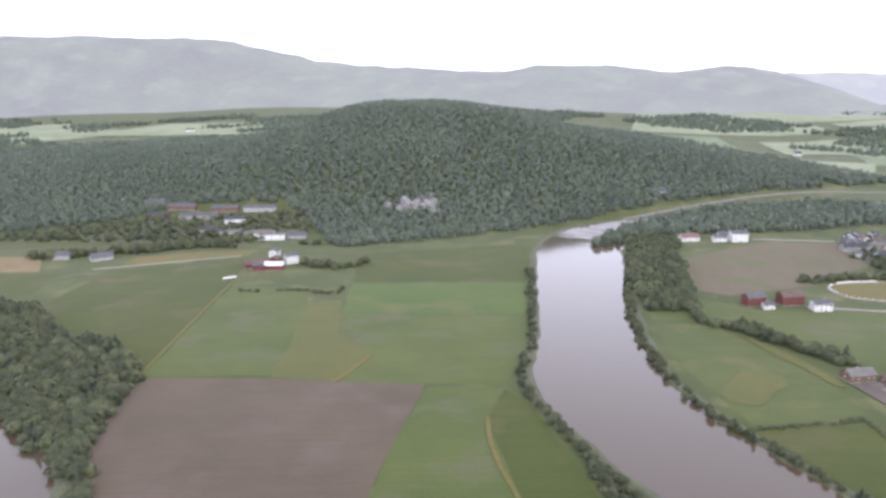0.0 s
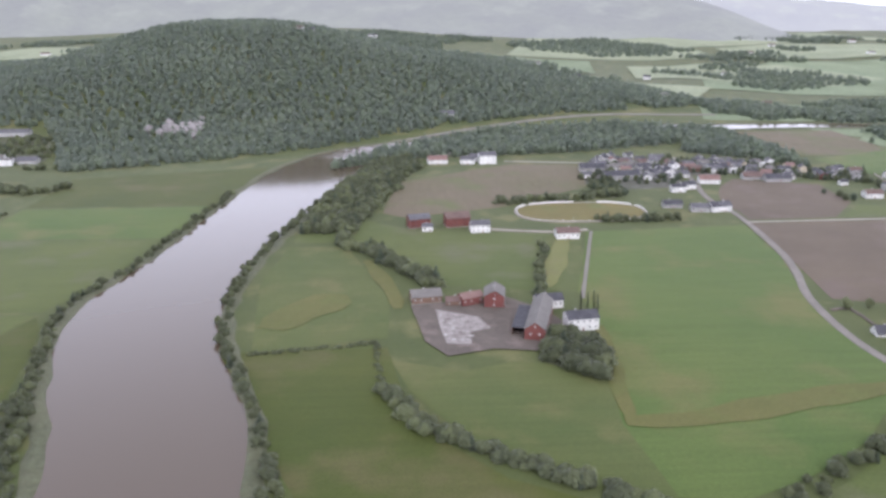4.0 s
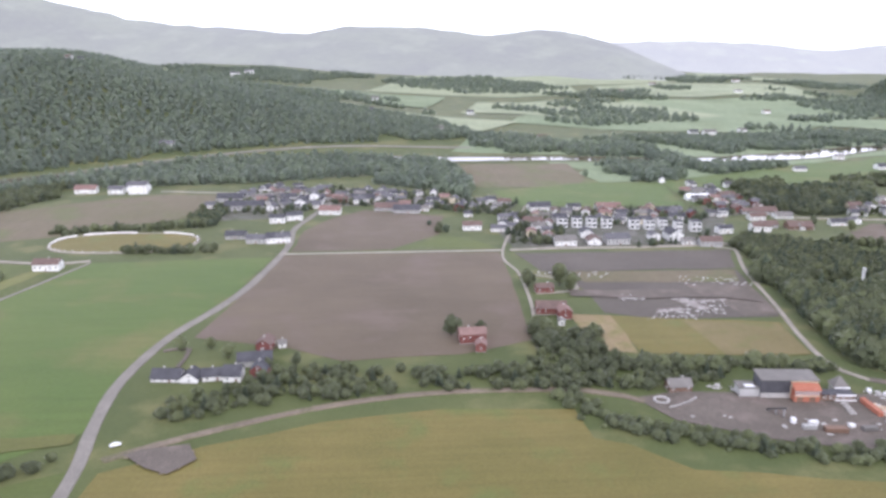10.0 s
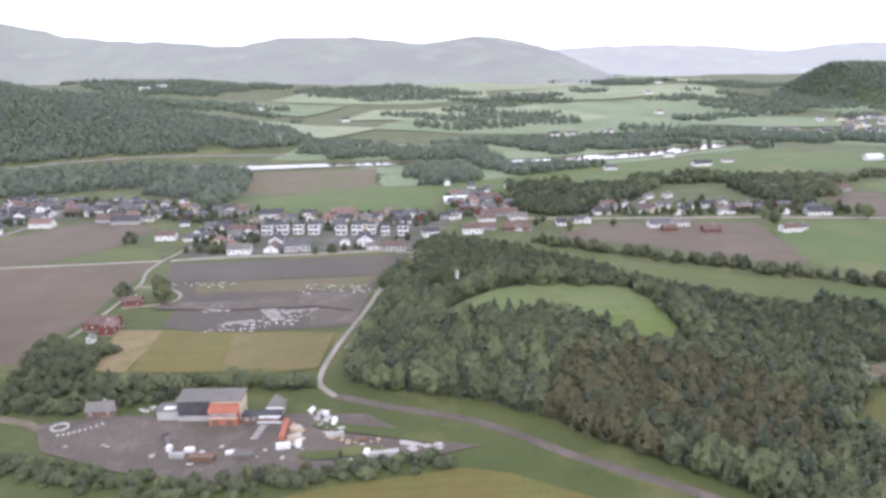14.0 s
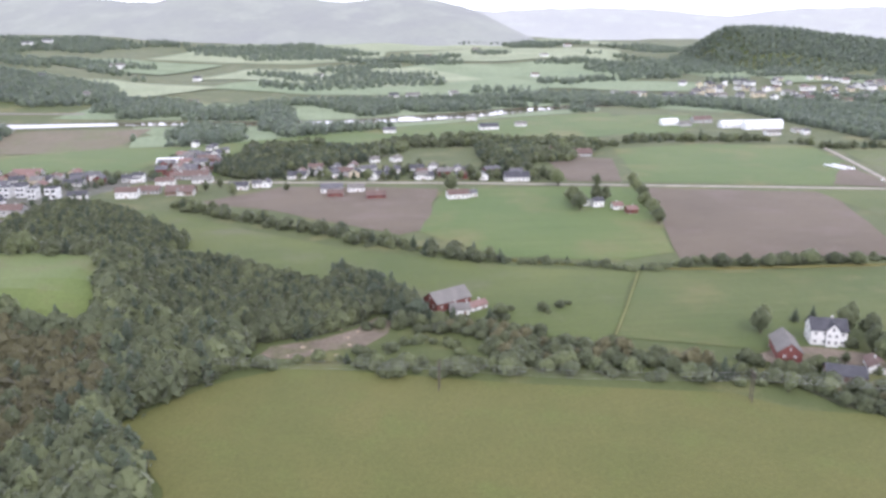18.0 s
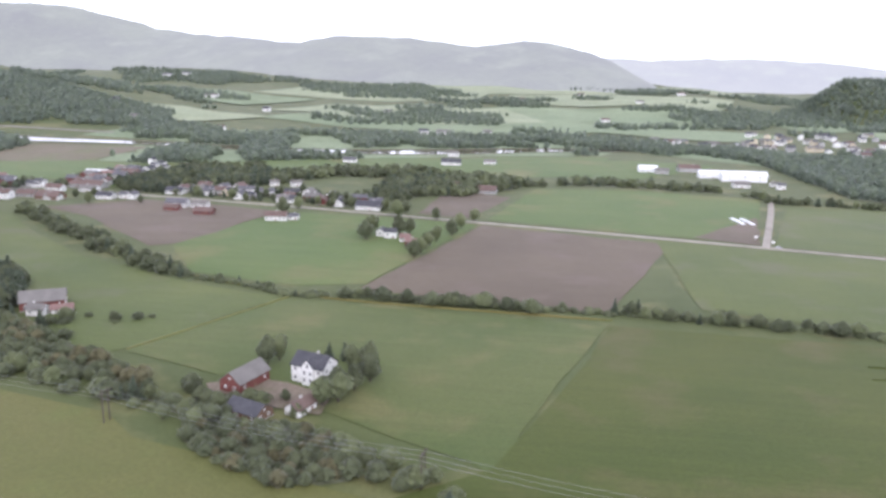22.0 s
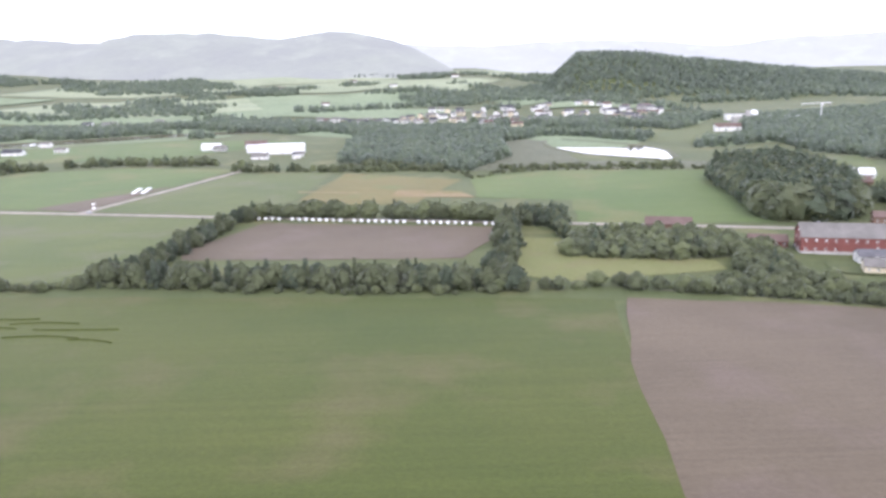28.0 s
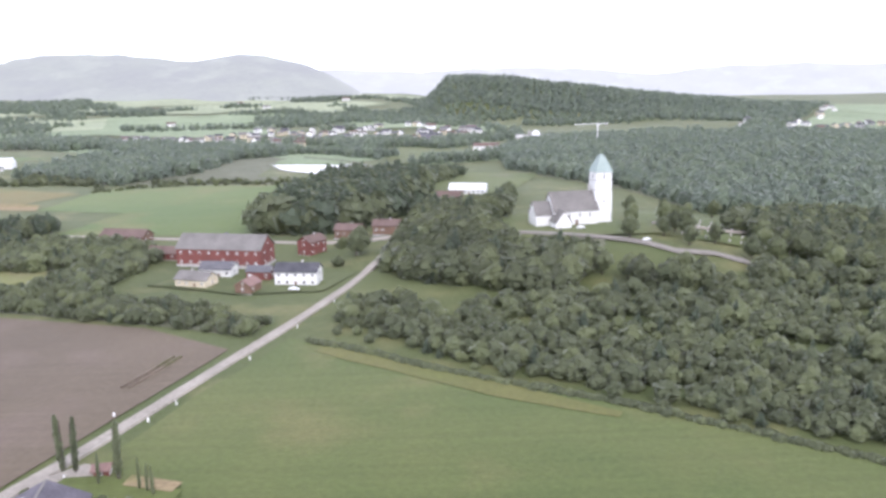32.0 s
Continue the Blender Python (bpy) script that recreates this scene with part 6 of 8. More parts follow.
house(171.4, 602.2, 0, 10.5, 6.1, 2.6, 'paint_white', 'roof_slate')
house(313.0, 1045.6, 0, 18.1, 6.8, 5.6, 'paint_white', 'roof_grey')
house(69.8, 1408.8, 0, 16.4, 6.8, 6.6, 'paint_white', 'roof_slate')
house(86.8, 1451.5, 0, 16.9, 6.8, 6.9, 'paint_white', 'roof_slate')
house(-201.3, 436.5, 30, 12.1, 6.8, 2.3, 'paint_grey', 'roof_slate')
house(-226.2, 439.8, 0, 10.8, 6.3, 2.4, 'paint_grey', 'roof_slate')
house(203.7, 315.7, 0, 9.4, 5.5, 2.8, 'paint_white', 'roof_brown')
house(187.9, 221.9, 4, 9.4, 5.5, 4.0, 'paint_white', 'roof_dark')
house(181.4, 239.6, 4, 8.6, 5.0, 2.9, 'paint_white', 'roof_dark')
house(164.4, 243.2, 82, 8.5, 6.4, 4.0, 'paint_red', 'roof_grey')
house(156.5, 243.5, 25, 7.3, 4.2, 2.8, 'paint_red', 'roof_red')
house(142.1, 246.9, 10, 9.8, 5.7, 2.4, 'paint_brown', 'roof_grey')
house(151.3, 243.3, 0, 5.5, 3.4, 1.7, 'paint_brown', 'roof_brown')
house(276.6, 211.2, 0, 7.5, 4.3, 1.1, 'paint_white', 'roof_dark', pitch=0.42)
house(282.6, 210.4, 86, 4.6, 4.4, 1.3, 'paint_white', 'roof_dark', pitch=0.34)
house(287.8, 210.8, 2, 5.0, 3.6, 1.5, 'paint_white', 'roof_dark', pitch=0.4)
house(293.2, 210.2, 3, 4.4, 4.8, 1.9, 'paint_white', 'roof_dark', pitch=0.42)
house(299.4, 213.4, 84, 5.5, 4.2, 2.0, 'paint_red', 'roof_dark', pitch=0.34)
house(302.6, 231.4, 4, 2.2, 2.0, 1.6, 'paint_white', 'roof_grey')
house(296.8, 220.5, 8, 8.9, 5.2, 1.7, 'paint_grey', 'roof_dark')
house(298.3, 229.5, 85, 5.5, 4.1, 2.7, 'paint_red', 'roof_brown')
house(356.7, 233.0, 0, 7.5, 4.4, 2.9, 'paint_red', 'roof_red')
house(358.5, 226.1, 85, 3.9, 2.9, 2.1, 'paint_red', 'roof_red')
house(384.8, 256.8, 0, 9.5, 5.5, 2.2, 'paint_red', 'roof_brown')
house(388.1, 252.1, 85, 5.3, 4.0, 2.5, 'paint_red', 'roof_red')
house(385.6, 244.7, 85, 2.4, 1.8, 1.7, 'paint_white', 'roof_grey')
house(386.9, 278.1, 0, 6.0, 3.5, 2.1, 'paint_red', 'roof_brown')
house(275.6, 355.1, 0, 8.6, 5.0, 2.2, 'paint_grey', 'roof_slate')
house(286.4, 354.5, 0, 6.8, 3.9, 3.0, 'paint_white', 'roof_slate')
house(265.1, 363.5, 0, 8.8, 5.1, 1.9, 'paint_grey', 'roof_dark')
house(404.5, 197.4, 0, 5.6, 3.6, 1.5, 'paint_brown', 'roof_grey', pitch=0.4)
house(1075.6, 231.2, -14, 7.8, 4.6, 1.9, 'paint_yellow', 'roof_grey')
house(1078.3, 240.0, -14, 7.5, 4.4, 2.1, 'paint_white', 'roof_slate')
house(1088.8, 235.6, -14, 5.6, 3.2, 2.2, 'paint_red', 'roof_slate')
house(1088.2, 224.8, 70, 4.6, 3.6, 1.9, 'paint_brown', 'roof_red')
house(1098.0, 231.0, -14, 9.4, 5.0, 3.2, 'paint_white', 'roof_dark')
house(1096.8, 262.6, 60, 6.2, 4.4, 3.6, 'paint_red', 'roof_brown')
house(1105.2, 281.0, -14, 7.8, 4.5, 2.7, 'paint_brown', 'roof_brown')
house(1116.0, 278.0, -14, 7.7, 4.5, 2.7, 'paint_brown', 'roof_brown')
house(1145.4, 375.7, -10, 14.8, 6.8, 2.1, 'metal_white', 'metal_white')
house(1136.9, 357.6, 0, 10.3, 6.0, 1.7, 'paint_brown', 'roof_brown')
house(708.0, 173.4, 72, 5.0, 3.2, 1.5, 'paint_white', 'roof_brown')
house(635.0, 190.0, -12, 5.0, 3.0, 1.3, 'paint_grey', 'roof_grey')
house(627.4, 215.8, 0, 4.6, 3.4, 1.7, 'paint_white', 'roof_grey')
house(1172.6, 603.4, 0, 10.7, 6.2, 2.8, 'paint_brown', 'roof_brown')
house(1223.5, 692.1, 0, 34.0, 6.8, 5.2, 'paint_white', 'roof_grey', flat=True)
house(1173.0, 597.3, 0, 17.6, 6.8, 3.6, 'paint_white', 'roof_brown')

# ---- white stone church on its mound ----
def hipped(bm, w0, w1, z0, z1):
    lo = [bm.verts.new((sx * w0, sy * w0, z0)) for sx, sy in ((-1, -1), (1, -1), (1, 1), (-1, 1))]
    hi = [bm.verts.new((sx * w1, sy * w1, z1)) for sx, sy in ((-1, -1), (1, -1), (1, 1), (-1, 1))]
    bm.faces.new(lo[::-1])
    bm.faces.new(hi)
    for k in range(4):
        bm.faces.new((lo[k], lo[(k + 1) % 4], hi[(k + 1) % 4], hi[k]))


def moved(bm, x=0.0, y=0.0, z=0.0, turn=0.0):
    bmesh.ops.transform(bm, matrix=pose(x, y, z, 0, 0, turn), verts=bm.verts[:])
    return bm


church = tagged(new("church"), "white limewashed stone church with slate roofs and green tower cap", "church")
church.matrix_basis = pose(1165.3, 266.3, 5.6, 0, 0, 11) @ Matrix.Diagonal((0.87, 0.87, 0.97, 1))
part("nave_wall", gable_walls(14.0, 9.0, 4.6, 4.6), "paint_white", church)
part("nave_roof", gable_roof(14.0, 9.0, 4.6, 4.6, 0.3, 0.2), "roof_grey", church, "steep slate-grey roof")
part("chancel_wall", moved(gable_walls(5.5, 6.6, 3.6, 3.2), -9.6), "paint_white", church)
part("chancel_roof", moved(gable_roof(5.5, 6.6, 3.6, 3.2, 0.25, 0.18), -9.6), "roof_grey", church, "slate-grey chancel roof")
part("sacristy_wall", moved(gable_walls(5.0, 4.8, 2.2, 2.9), -5.6, -6.2, 0, 90), "paint_white", church)
part("sacristy_roof", moved(gable_roof(5.0, 4.8, 2.2, 2.9, 0.25, 0.18), -5.6, -6.2, 0, 90), "roof_grey", church, "steep gabled roof")
tower_bm = bmesh.new()
hipped(tower_bm, 2.75, 2.62, -1.0, 9.6)
hipped(tower_bm, 2.6, 2.52, 9.6, 14.4)
tower = part("tower", moved(tower_bm, 9.6, 0), "paint_white", church, "white square tower")
ledge_bm = bmesh.new()
hipped(ledge_bm, 2.74, 2.68, 9.5, 9.72)
hipped(ledge_bm, 2.62, 2.6, 12.1, 12.26)
part("ledge", moved(ledge_bm, 9.6, 0), "stone", tower, "grey stone ledges")
cap_bm = bmesh.new()
hipped(cap_bm, 2.85, 1.0, 14.4, 18.3)
hipped(cap_bm, 1.15, 1.15, 18.3, 18.55)
hipped(cap_bm, 0.75, 0.35, 18.55, 19.1)
part("tower_cap", moved(cap_bm, 9.6, 0), "copper", tower, "verdigris green copper cap")
for k, (x, z, w, h) in enumerate(((-2.2, 3.2, 0.4, 1.2), (1.2, 3.2, 0.4, 1.2), (4.4, 3.2, 0.4, 1.2))):
    window(church, Matrix.Translation((x, -4.51, z)), w, h, "paint_grey")
shared("door", DOOR, church, Matrix.Translation((0.2, -4.52, 0.1)) @ Matrix.Diagonal((0.9, 1, 1.9, 1)), "dark arched side door")
window(church, Matrix.Translation((9.6, -2.57, 13.2)), 0.5, 1.2, "paint_grey")
window(church, Matrix.Translation((9.6, -2.69, 6.5)), 0.35, 0.9, "paint_grey")
window(church, Matrix.Translation((7.03, 0, 13.2)) @ pose(0, 0, 0, 0, 0, -90), 0.5, 1.2, "paint_grey")
shared("chimney", CHIMNEY, church, Matrix.Translation((6.1, 0.6, 9.0)) @ Matrix.Diagonal((0.6, 0.6, 1.9, 1)))

# churchyard: paths, wall, rows of headstones
road("gravel_pale", 1.2, "pale churchyard path", [(1186, 262), (1196, 258), (1206, 256), (1216, 262), (1208, 268)])
field("straw_green", 2, "mown churchyard lawn", [(1147, 248), (1184, 250), (1206, 242), (1226, 250), (1228, 272), (1196, 288), (1150, 284), (1141, 262)], 0.3)
headstone_bm = bmesh.new()
box(headstone_bm, -0.25, -0.08, -0.1, 0.25, 0.08, 0.5)
box(headstone_bm, -0.18, -0.08, 0.5, 0.18, 0.08, 0.62)
HEADSTONE = mesh_of("headstone", headstone_bm, "stone")
for k in range(40):
    x, y = 1190 + (k % 10) * 2.6, 250 + (k // 10) * 6.5 - (k % 10) * 0.9
    hs = new("headstone", HEADSTONE)
    hs.matrix_basis = pose(x, y, float(land(x, y)) + 0.3, 0, 0, 15)
    tagged(hs, "grey stone headstone on the churchyard lawn", "headstone", "churchyard headstones")

# ---- great red barn and its yard ----
barn = house(1077, 252.5, -13, 22.0, 8.2, 4.6, "paint_red", "roof_grey", pitch=0.36, label="long red wooden barn with slate-grey roof", name="barn", rows=2, every=2.3, chimney=False, group="farm barns")
part("stone_base", boxes((-11.1, -4.2, -0.3, 11.1, 4.2, 0.75)), "stone", barn, "grey stone base wall")
part("ramp_wing", moved(gable_walls(7, 4, 4.6, 1.6), -4, 5.5, 0, 90), "paint_red", barn, "red barn bridge wing")
part("ramp_roof", moved(gable_roof(7, 4, 4.6, 1.6), -4, 5.5, 0, 90), "roof_slate", barn, "slate-grey wing roof")
field("grass", 2, "grassy farmyard between the buildings", [(1064, 232), (1078, 226), (1086, 222), (1104, 223), (1110, 238), (1106, 243), (1094, 238), (1082, 243), (1068, 244)])
house(1040.5, 286, -13, 13.5, 5.6, 1.9, "paint_brown", "roof_brown", label="long low brown barn with a brown roof", name="barn", group="farm barns", chimney=False)

house(1060.5, 260.7, -13, 10, 4.5, 1.8, "paint_red", "roof_brown", label="low red shed beside the great barn", name="shed", rows=1, chimney=False, group="sheds")

# ---- farm on the east bank: long barn, slabs, sheds ----
long_barn = house(176, 225, 74, 25, 6.0, 3.6, "paint_red", "roof_grey", pitch=0.36, label="long red barn with a grey metal roof", name="barn", rows=1, every=3, chimney=False, group="farm barns")
part("lean_to_roof", boxes((-10, 3.05, 2.6, 8, 7.2, 2.8)), "roof_dark", long_barn, "dark lean-to roof")
part("lean_to_wall", boxes((-9.8, 6.9, 0, 7.8, 7.05, 2.6)), "paint_brown", long_barn)
field("gravel", 2, "bare brown farmyard", [(137, 242), (169, 248), (180, 236), (186, 220), (172, 206), (160, 208), (147, 204), (141, 214)])
field("slab", 4, "pale broken concrete silage slab", [(145, 238), (158, 231), (161, 222), (155, 220), (154, 211), (147, 212)])

# ---- white farmhouse with a front gable, its red barn and sheds ----
fh = house(706.3, 188.1, -18, 7.4, 5.4, 3.7, "paint_white", "roof_dark", pitch=0.36, label="tall white wooden farmhouse with dark slate roof", name="farmhouse", rows=2, every=1.5, group="farmhouses")
part("gable_wall", moved(gable_walls(3.4, 2.6, 4.0, 1.4), 0.6, -1.7, 0, 90), "paint_white", fh, "white front gable")
part("gable_roof", moved(gable_roof(3.4, 2.6, 4.0, 1.4, 0.2, 0.12), 0.6, -1.7, 0, 90), "roof_dark", fh, "dark roof over the front gable")
for u, w in ((-0.1, 1.2), (1.3, 1.2), (-0.1, 2.7), (1.3, 2.7)):
    window(fh, Matrix.Translation((u, -3.42, w)), 0.5, 0.75, "paint_grey")
window(fh, Matrix.Translation((0.6, -3.42, 4.2)), 0.55, 0.8, "paint_grey")
house(693.8, 182.8, 72, 9.0, 4.8, 2.4, "paint_red", "roof_grey", pitch=0.4, label="red barn with a grey metal roof beside a farmhouse", name="barn", rows=1, every=3, chimney=False, group="farm barns")
house(699.4, 170.4, -22.5, 7.2, 4.6, 1.5, "paint_brown", "roof_dark", label="low dark shed with a black roof", name="shed", chimney=False, group="sheds")
field("dirt", 2, "pale gravel yard before a farmhouse", [(695, 186), (702, 185), (712, 180), (712, 172), (700, 174), (690, 176), (686, 182)])
house(625, 221.5, 30, 10.5, 6.0, 2.4, "paint_red", "roof_grey", pitch=0.36, label="red barn with broad grey roof at a wood's edge", name="barn", rows=1, every=2.4, chimney=False, group="farm barns")
house(632, 218.5, 30, 5, 2.8, 1.3, "paint_white", "roof_red", label="white annex with a small red roof", name="house")
field("grass", 1, "rough grass in a clearing", [(578, 191), (580, 203), (593, 205), (602, 210), (606, 217), (612, 218), (614, 208), (624, 200), (622, 188), (603, 190)])
field("dirt", 2, "bare earth clearing in the wood", [(580, 194), (583, 200), (594, 203), (602, 208), (607, 215), (611, 212), (609, 204), (604, 198), (596, 196.5), (590, 193)])
hedge("mixed", 6.0, 2.0, 1.4, 3.0, "young growth at the edge of a clearing", [(603, 193.5), (612, 196), (618, 199), (624, 194)])
hedge("mixed", 3.0, 1.8, 2.8, 4.4, "leafy trees hiding a barn wall", [(615, 211), (623, 209), (631, 208.5), (638, 211)])

# ---- barn with timber stacks ----
field("dirt", 3, "pale gravel timber yard", [(790, 120), (793.1, 131.4), (795.1, 139), (796.1, 140.2), (801, 143.4), (809, 139), (815.6, 138), (815.6, 134.4), (817.4, 132.7), (815.5, 125.7), (814.5, 114), (792, 112)])
house(799.9, 130.5, 66, 13.8, 6.4, 1.9, "paint_red", "roof_purple", pitch=0.3, label="red shed with a blue-grey roof beside timber stacks", name="barn", rows=1, every=5, chimney=False, group="farm barns")


house(802.8, 119.6, -20, 11, 6.5, 1.8, "paint_red", "roof_slate", pitch=0.26, label="red workshop with a pale grey roof", name="barn", rows=1, every=5, chimney=False, group="farm barns")


def timber_stack(x, y, yaw, layers, rows, label="stack of fresh sawn timber on bearers"):
    ob = new("timber_stack")
    ob.matrix_basis = pose(x, y, 0.25, 0, 0, yaw)
    tagged(ob, label, "timber", "timber stacks")
    for i in range(layers):
        for j in range(rows):
            shared("beam", BUNDLE, ob, Matrix.Translation((house_random.uniform(-0.15, 0.15), (j - (rows - 1) / 2) * 0.62, 0.1 + i * 0.5)))
    shared("bearer", BEARER, ob, Matrix.Translation((-0.9, 0, 0.05)) @ Matrix.Diagonal((1, rows * 0.62, 1, 1)))
    shared("bearer", BEARER, ob, Matrix.Translation((0.9, 0, 0.05)) @ Matrix.Diagonal((1, rows * 0.62, 1, 1)))
    return ob


bundle_bm = boxes((-1.5, -0.27, 0, 1.5, 0.27, 0.46))
bmesh.ops.bevel(bundle_bm, geom=bundle_bm.edges[:], offset=0.03, segments=1, affect="EDGES")
BUNDLE = mesh_of("beam", bundle_bm, "timber")
BEARER = mesh_of("bearer", boxes((-0.06, -0.5, -0.1, 0.06, 0.5, 0.05)), "bark")
for k in range(5):
    timber_stack(797.9 + 0.4 * k, 138.5 + 0.88 * k, -17, 2, 1)
for k in range(9):
    timber_stack(803.1 + 0.7 * k, 138.9 - 0.42 * k, -62, 2, 1)
for k in range(4):
    timber_stack(812.1 - 0.35 * k, 137.2 - 0.9 * k, -24, 2 + k % 2, 1)
for k in range(3):
    timber_stack(813.9 + 0.55 * k, 135.0 + 0.3 * k, -70, 2, 1)
POLE_PIECE = mesh_of("log", boxes((-2.6, -0.09, 0, 2.6, 0.09, 0.16)), "timber")
for x, y, yaw in ((816.4, 130.6, 62), (815.5, 127.2, 66), (814.9, 129.4, 60), (807.4, 131.4, 20), (806.9, 130.4, 24)):
    log = tagged(new("log", POLE_PIECE), "long pale pole lying on the timber yard", "log", "poles on the timber yard")
    log.matrix_basis = pose(x, y, 0.18, 0, 0, yaw) @ Matrix.Diagonal((1.0 if x > 810 else 0.45, 1, 1, 1))

# ---- houses beside the last gravel road ----
villa = tagged(new("house"), "low white bungalow with a dark purple-grey roof and terrace", "house", "valley houses")
villa.matrix_basis = pose(1087.4, 133.4, 0, 0, 0, 100)
part("wall", gable_walls(9.0, 7.6, 1.5, 1.9), "paint_white", villa)
part("roof", gable_roof(9.0, 7.6, 1.5, 1.9, 0.35, 0.14), "roof_purple", villa, "dark purple-grey slate roof")
part("ridge_cap", boxes((-4.9, -0.12, 3.5, 4.9, 0.12, 3.6)), "roof_grey", villa, "pale grey ridge cap")
part("porch_wall", moved(gable_walls(3.0, 3.0, 1.4, 1.2), -4.6, 0.4), "paint_white", villa, "white porch gable")
part("porch_roof", moved(gable_roof(3.0, 3.0, 1.4, 1.2, 0.22, 0.12), -4.6, 0.4), "roof_purple", villa, "dark porch roof")
part("porch_trim", boxes((-6.36, -1.7, 1.3, -6.33, 2.5, 1.45)), "paint_white", villa, "white barge board")
part("terrace", boxes((-1.6, -6.6, 0, 3.0, -3.82, 0.35)), "timber", villa, "pale wooden terrace")
part("terrace_fence", boxes((-1.6, -6.7, 0.35, 3.0, -6.6, 1.0), (2.9, -6.6, 0.35, 3.0, -3.9, 1.0), (-1.7, -6.7, 0.35, -1.6, -5.2, 1.0)), "paint_white", villa, "white terrace railing")
shared("chimney", CHIMNEY, villa, Matrix.Translation((1.6, 1.4, 2.5)) @ Matrix.Diagonal((0.45, 0.45, 0.9, 1)))
part("side_roof", boxes((-3.6, 3.9, 1.2, 1.0, 6.0, 1.32)), "roof_purple", villa, "low side roof")
part("side_wall", boxes((-3.4, 3.82, 0, 0.8, 5.7, 1.196)), "paint_white", villa)
for k in range(3):
    window(villa, Matrix.Translation((-2.8 + 2.4 * k, -3.81, 0.85)), 0.7, 0.7, "paint_grey")
bungalow = house(1051.5, 131.5, -6, 11, 7, 1.9, "paint_white", "roof_purple", label="white bungalow with a purple-grey slate roof", name="house", rows=1)
for x, y, z in ((-3.4, -1.9, 3.02), (3.3, -1.9, 3.02)):
    light_part = part("skylight", boxes((-0.5, -0.35, 0, 0.5, 0.35, 0.1)), "paint_white", bungalow, "white-framed skylight")
    light_part.matrix_basis = pose(x, y, z, 31, 0, 0)
    part("pane", boxes((-0.4, -0.26, 0.1, -0.04, 0.26, 0.115), (0.04, -0.26, 0.1, 0.4, 0.26, 0.115)), "glass", light_part)
part("annex_wall", boxes((-8.4, -2.6, 0, -5.52, 1.8, 1.5)), "paint_white", bungalow, "white annex")
part("annex_roof", boxes((-8.6, -2.8, 1.504, -5.54, 2.0, 1.62)), "metal_white", bungalow, "pale flat annex roof")
house(1037.3, 134.2, -6, 3.4, 4.4, 1.9, "paint_white", "metal_white", flat=True, label="small white flat-roofed garage on a lawn", name="garage", rows=1)
house(1089, 145.4, 8, 1.6, 1.3, 1.0, "paint_red", "roof_red", label="tiny red garden shed beside the road", name="shed", chimney=False, group="sheds")
field("crop", 3, "green lawn beside a bungalow", [(1035, 142), (1048, 140.5), (1060, 138), (1066, 128), (1034, 128)])
field("crop", 3, "green lawn round a bungalow", [(1086, 146.5), (1091, 144), (1099, 141), (1097, 126), (1080.5, 126), (1083, 138)])
field("stubble", 4, "bare brown kitchen garden", [(1092.5, 144.6), (1098.6, 142.6), (1098, 140.6), (1092.2, 142.4)])
field("gravel_pale", 4, "pale gravel drive beside a road", [(1081.6, 143.2), (1086.2, 147.6), (1089.4, 146.2), (1088.6, 144.6), (1085.4, 144.4), (1083.6, 141.2)])
hedge("hedge", 1.0, 0.6, 0.9, 1.4, "clipped dark garden hedge", [(1082, 141.5), (1088, 140.3), (1098, 138.6)])

# ---- row of new white apartment blocks ----
for x, y, w in ((416, 379, 4.6), (423, 379, 4.6), (430, 378.5, 4.6), (437, 377, 4.6), (449.5, 374, 4.6), (456.5, 373, 4.6), (463, 373, 3.6), (469, 369, 3.4), (477, 368, 4.6)):
    block = house(x, y, -4, w, 5.0, 4.6, "paint_white", "roof_dark", flat=True, label="new white cube-shaped apartment block with dark roof", name="apartment_block", rows=1, every=9.0, group="apartment blocks")
    for u in (-0.25, 0.25):
        for z in (1.15, 3.35):
            bay = shared("window", PANE, block, Matrix.Translation((u * w, -2.52, z)) @ Matrix.Diagonal((w * 0.44, 1, 1.7, 1)), "tall dark window bay")
            part("balcony_rail", boxes((-0.42, -0.3, -0.42, 0.42, -0.26, -0.2)), "metal_white", bay, "white balcony rail")

boulder_random = np.random.RandomState(8)


def rubble(label, pts, spacing, s0, s1, material, lift=0.1):
    """Loose stones and slabs scattered over a plot."""
    vs, fs, n = [], [], 0
    saved = CLEARINGS[:]
    CLEARINGS.clear()
    spots = scatter(pts, spacing)
    CLEARINGS.extend(saved)
    for x, y in spots:
        if boulder_random.uniform() < 0.35:
            continue
        v = ICO_V * (1 + boulder_random.uniform(-0.3, 0.3, (12, 1))) * boulder_random.uniform(s0, s1) * np.array((boulder_random.uniform(0.8, 2.2), boulder_random.uniform(0.8, 1.5), 0.5))
        vs.append(v + np.array((x, y, float(land(x, y)) + lift)))
        fs.append(ICO_F + n)
        n += 12
    return tagged(mesh_object("rubble", np.concatenate(vs), np.concatenate(fs), material), label, "rubble", kind="stuff")


# ---- gravel works ----
works = tagged(new("industrial_building"), "black and orange gravel works with a flat grey roof", "factory")
works.matrix_basis = pose(422.6, 191.2, 0, 0, 0, -5)
part("base_wall", boxes((0, 0, 0, 7.1, 5.2, 1.4)), "concrete", works, "pale concrete base wall")
hall_part = part("main_hall", boxes((0.03, 0.03, 1.4, 7.1, 5.2, 4.7)), "roof_dark", works, "black sheet-metal cladding")
for k in range(14):
    part("rib", boxes((0.25 + 0.5 * k, -0.03, 1.5, 0.33 + 0.5 * k, 0.027, 4.6)), "roof_dark", hall_part)
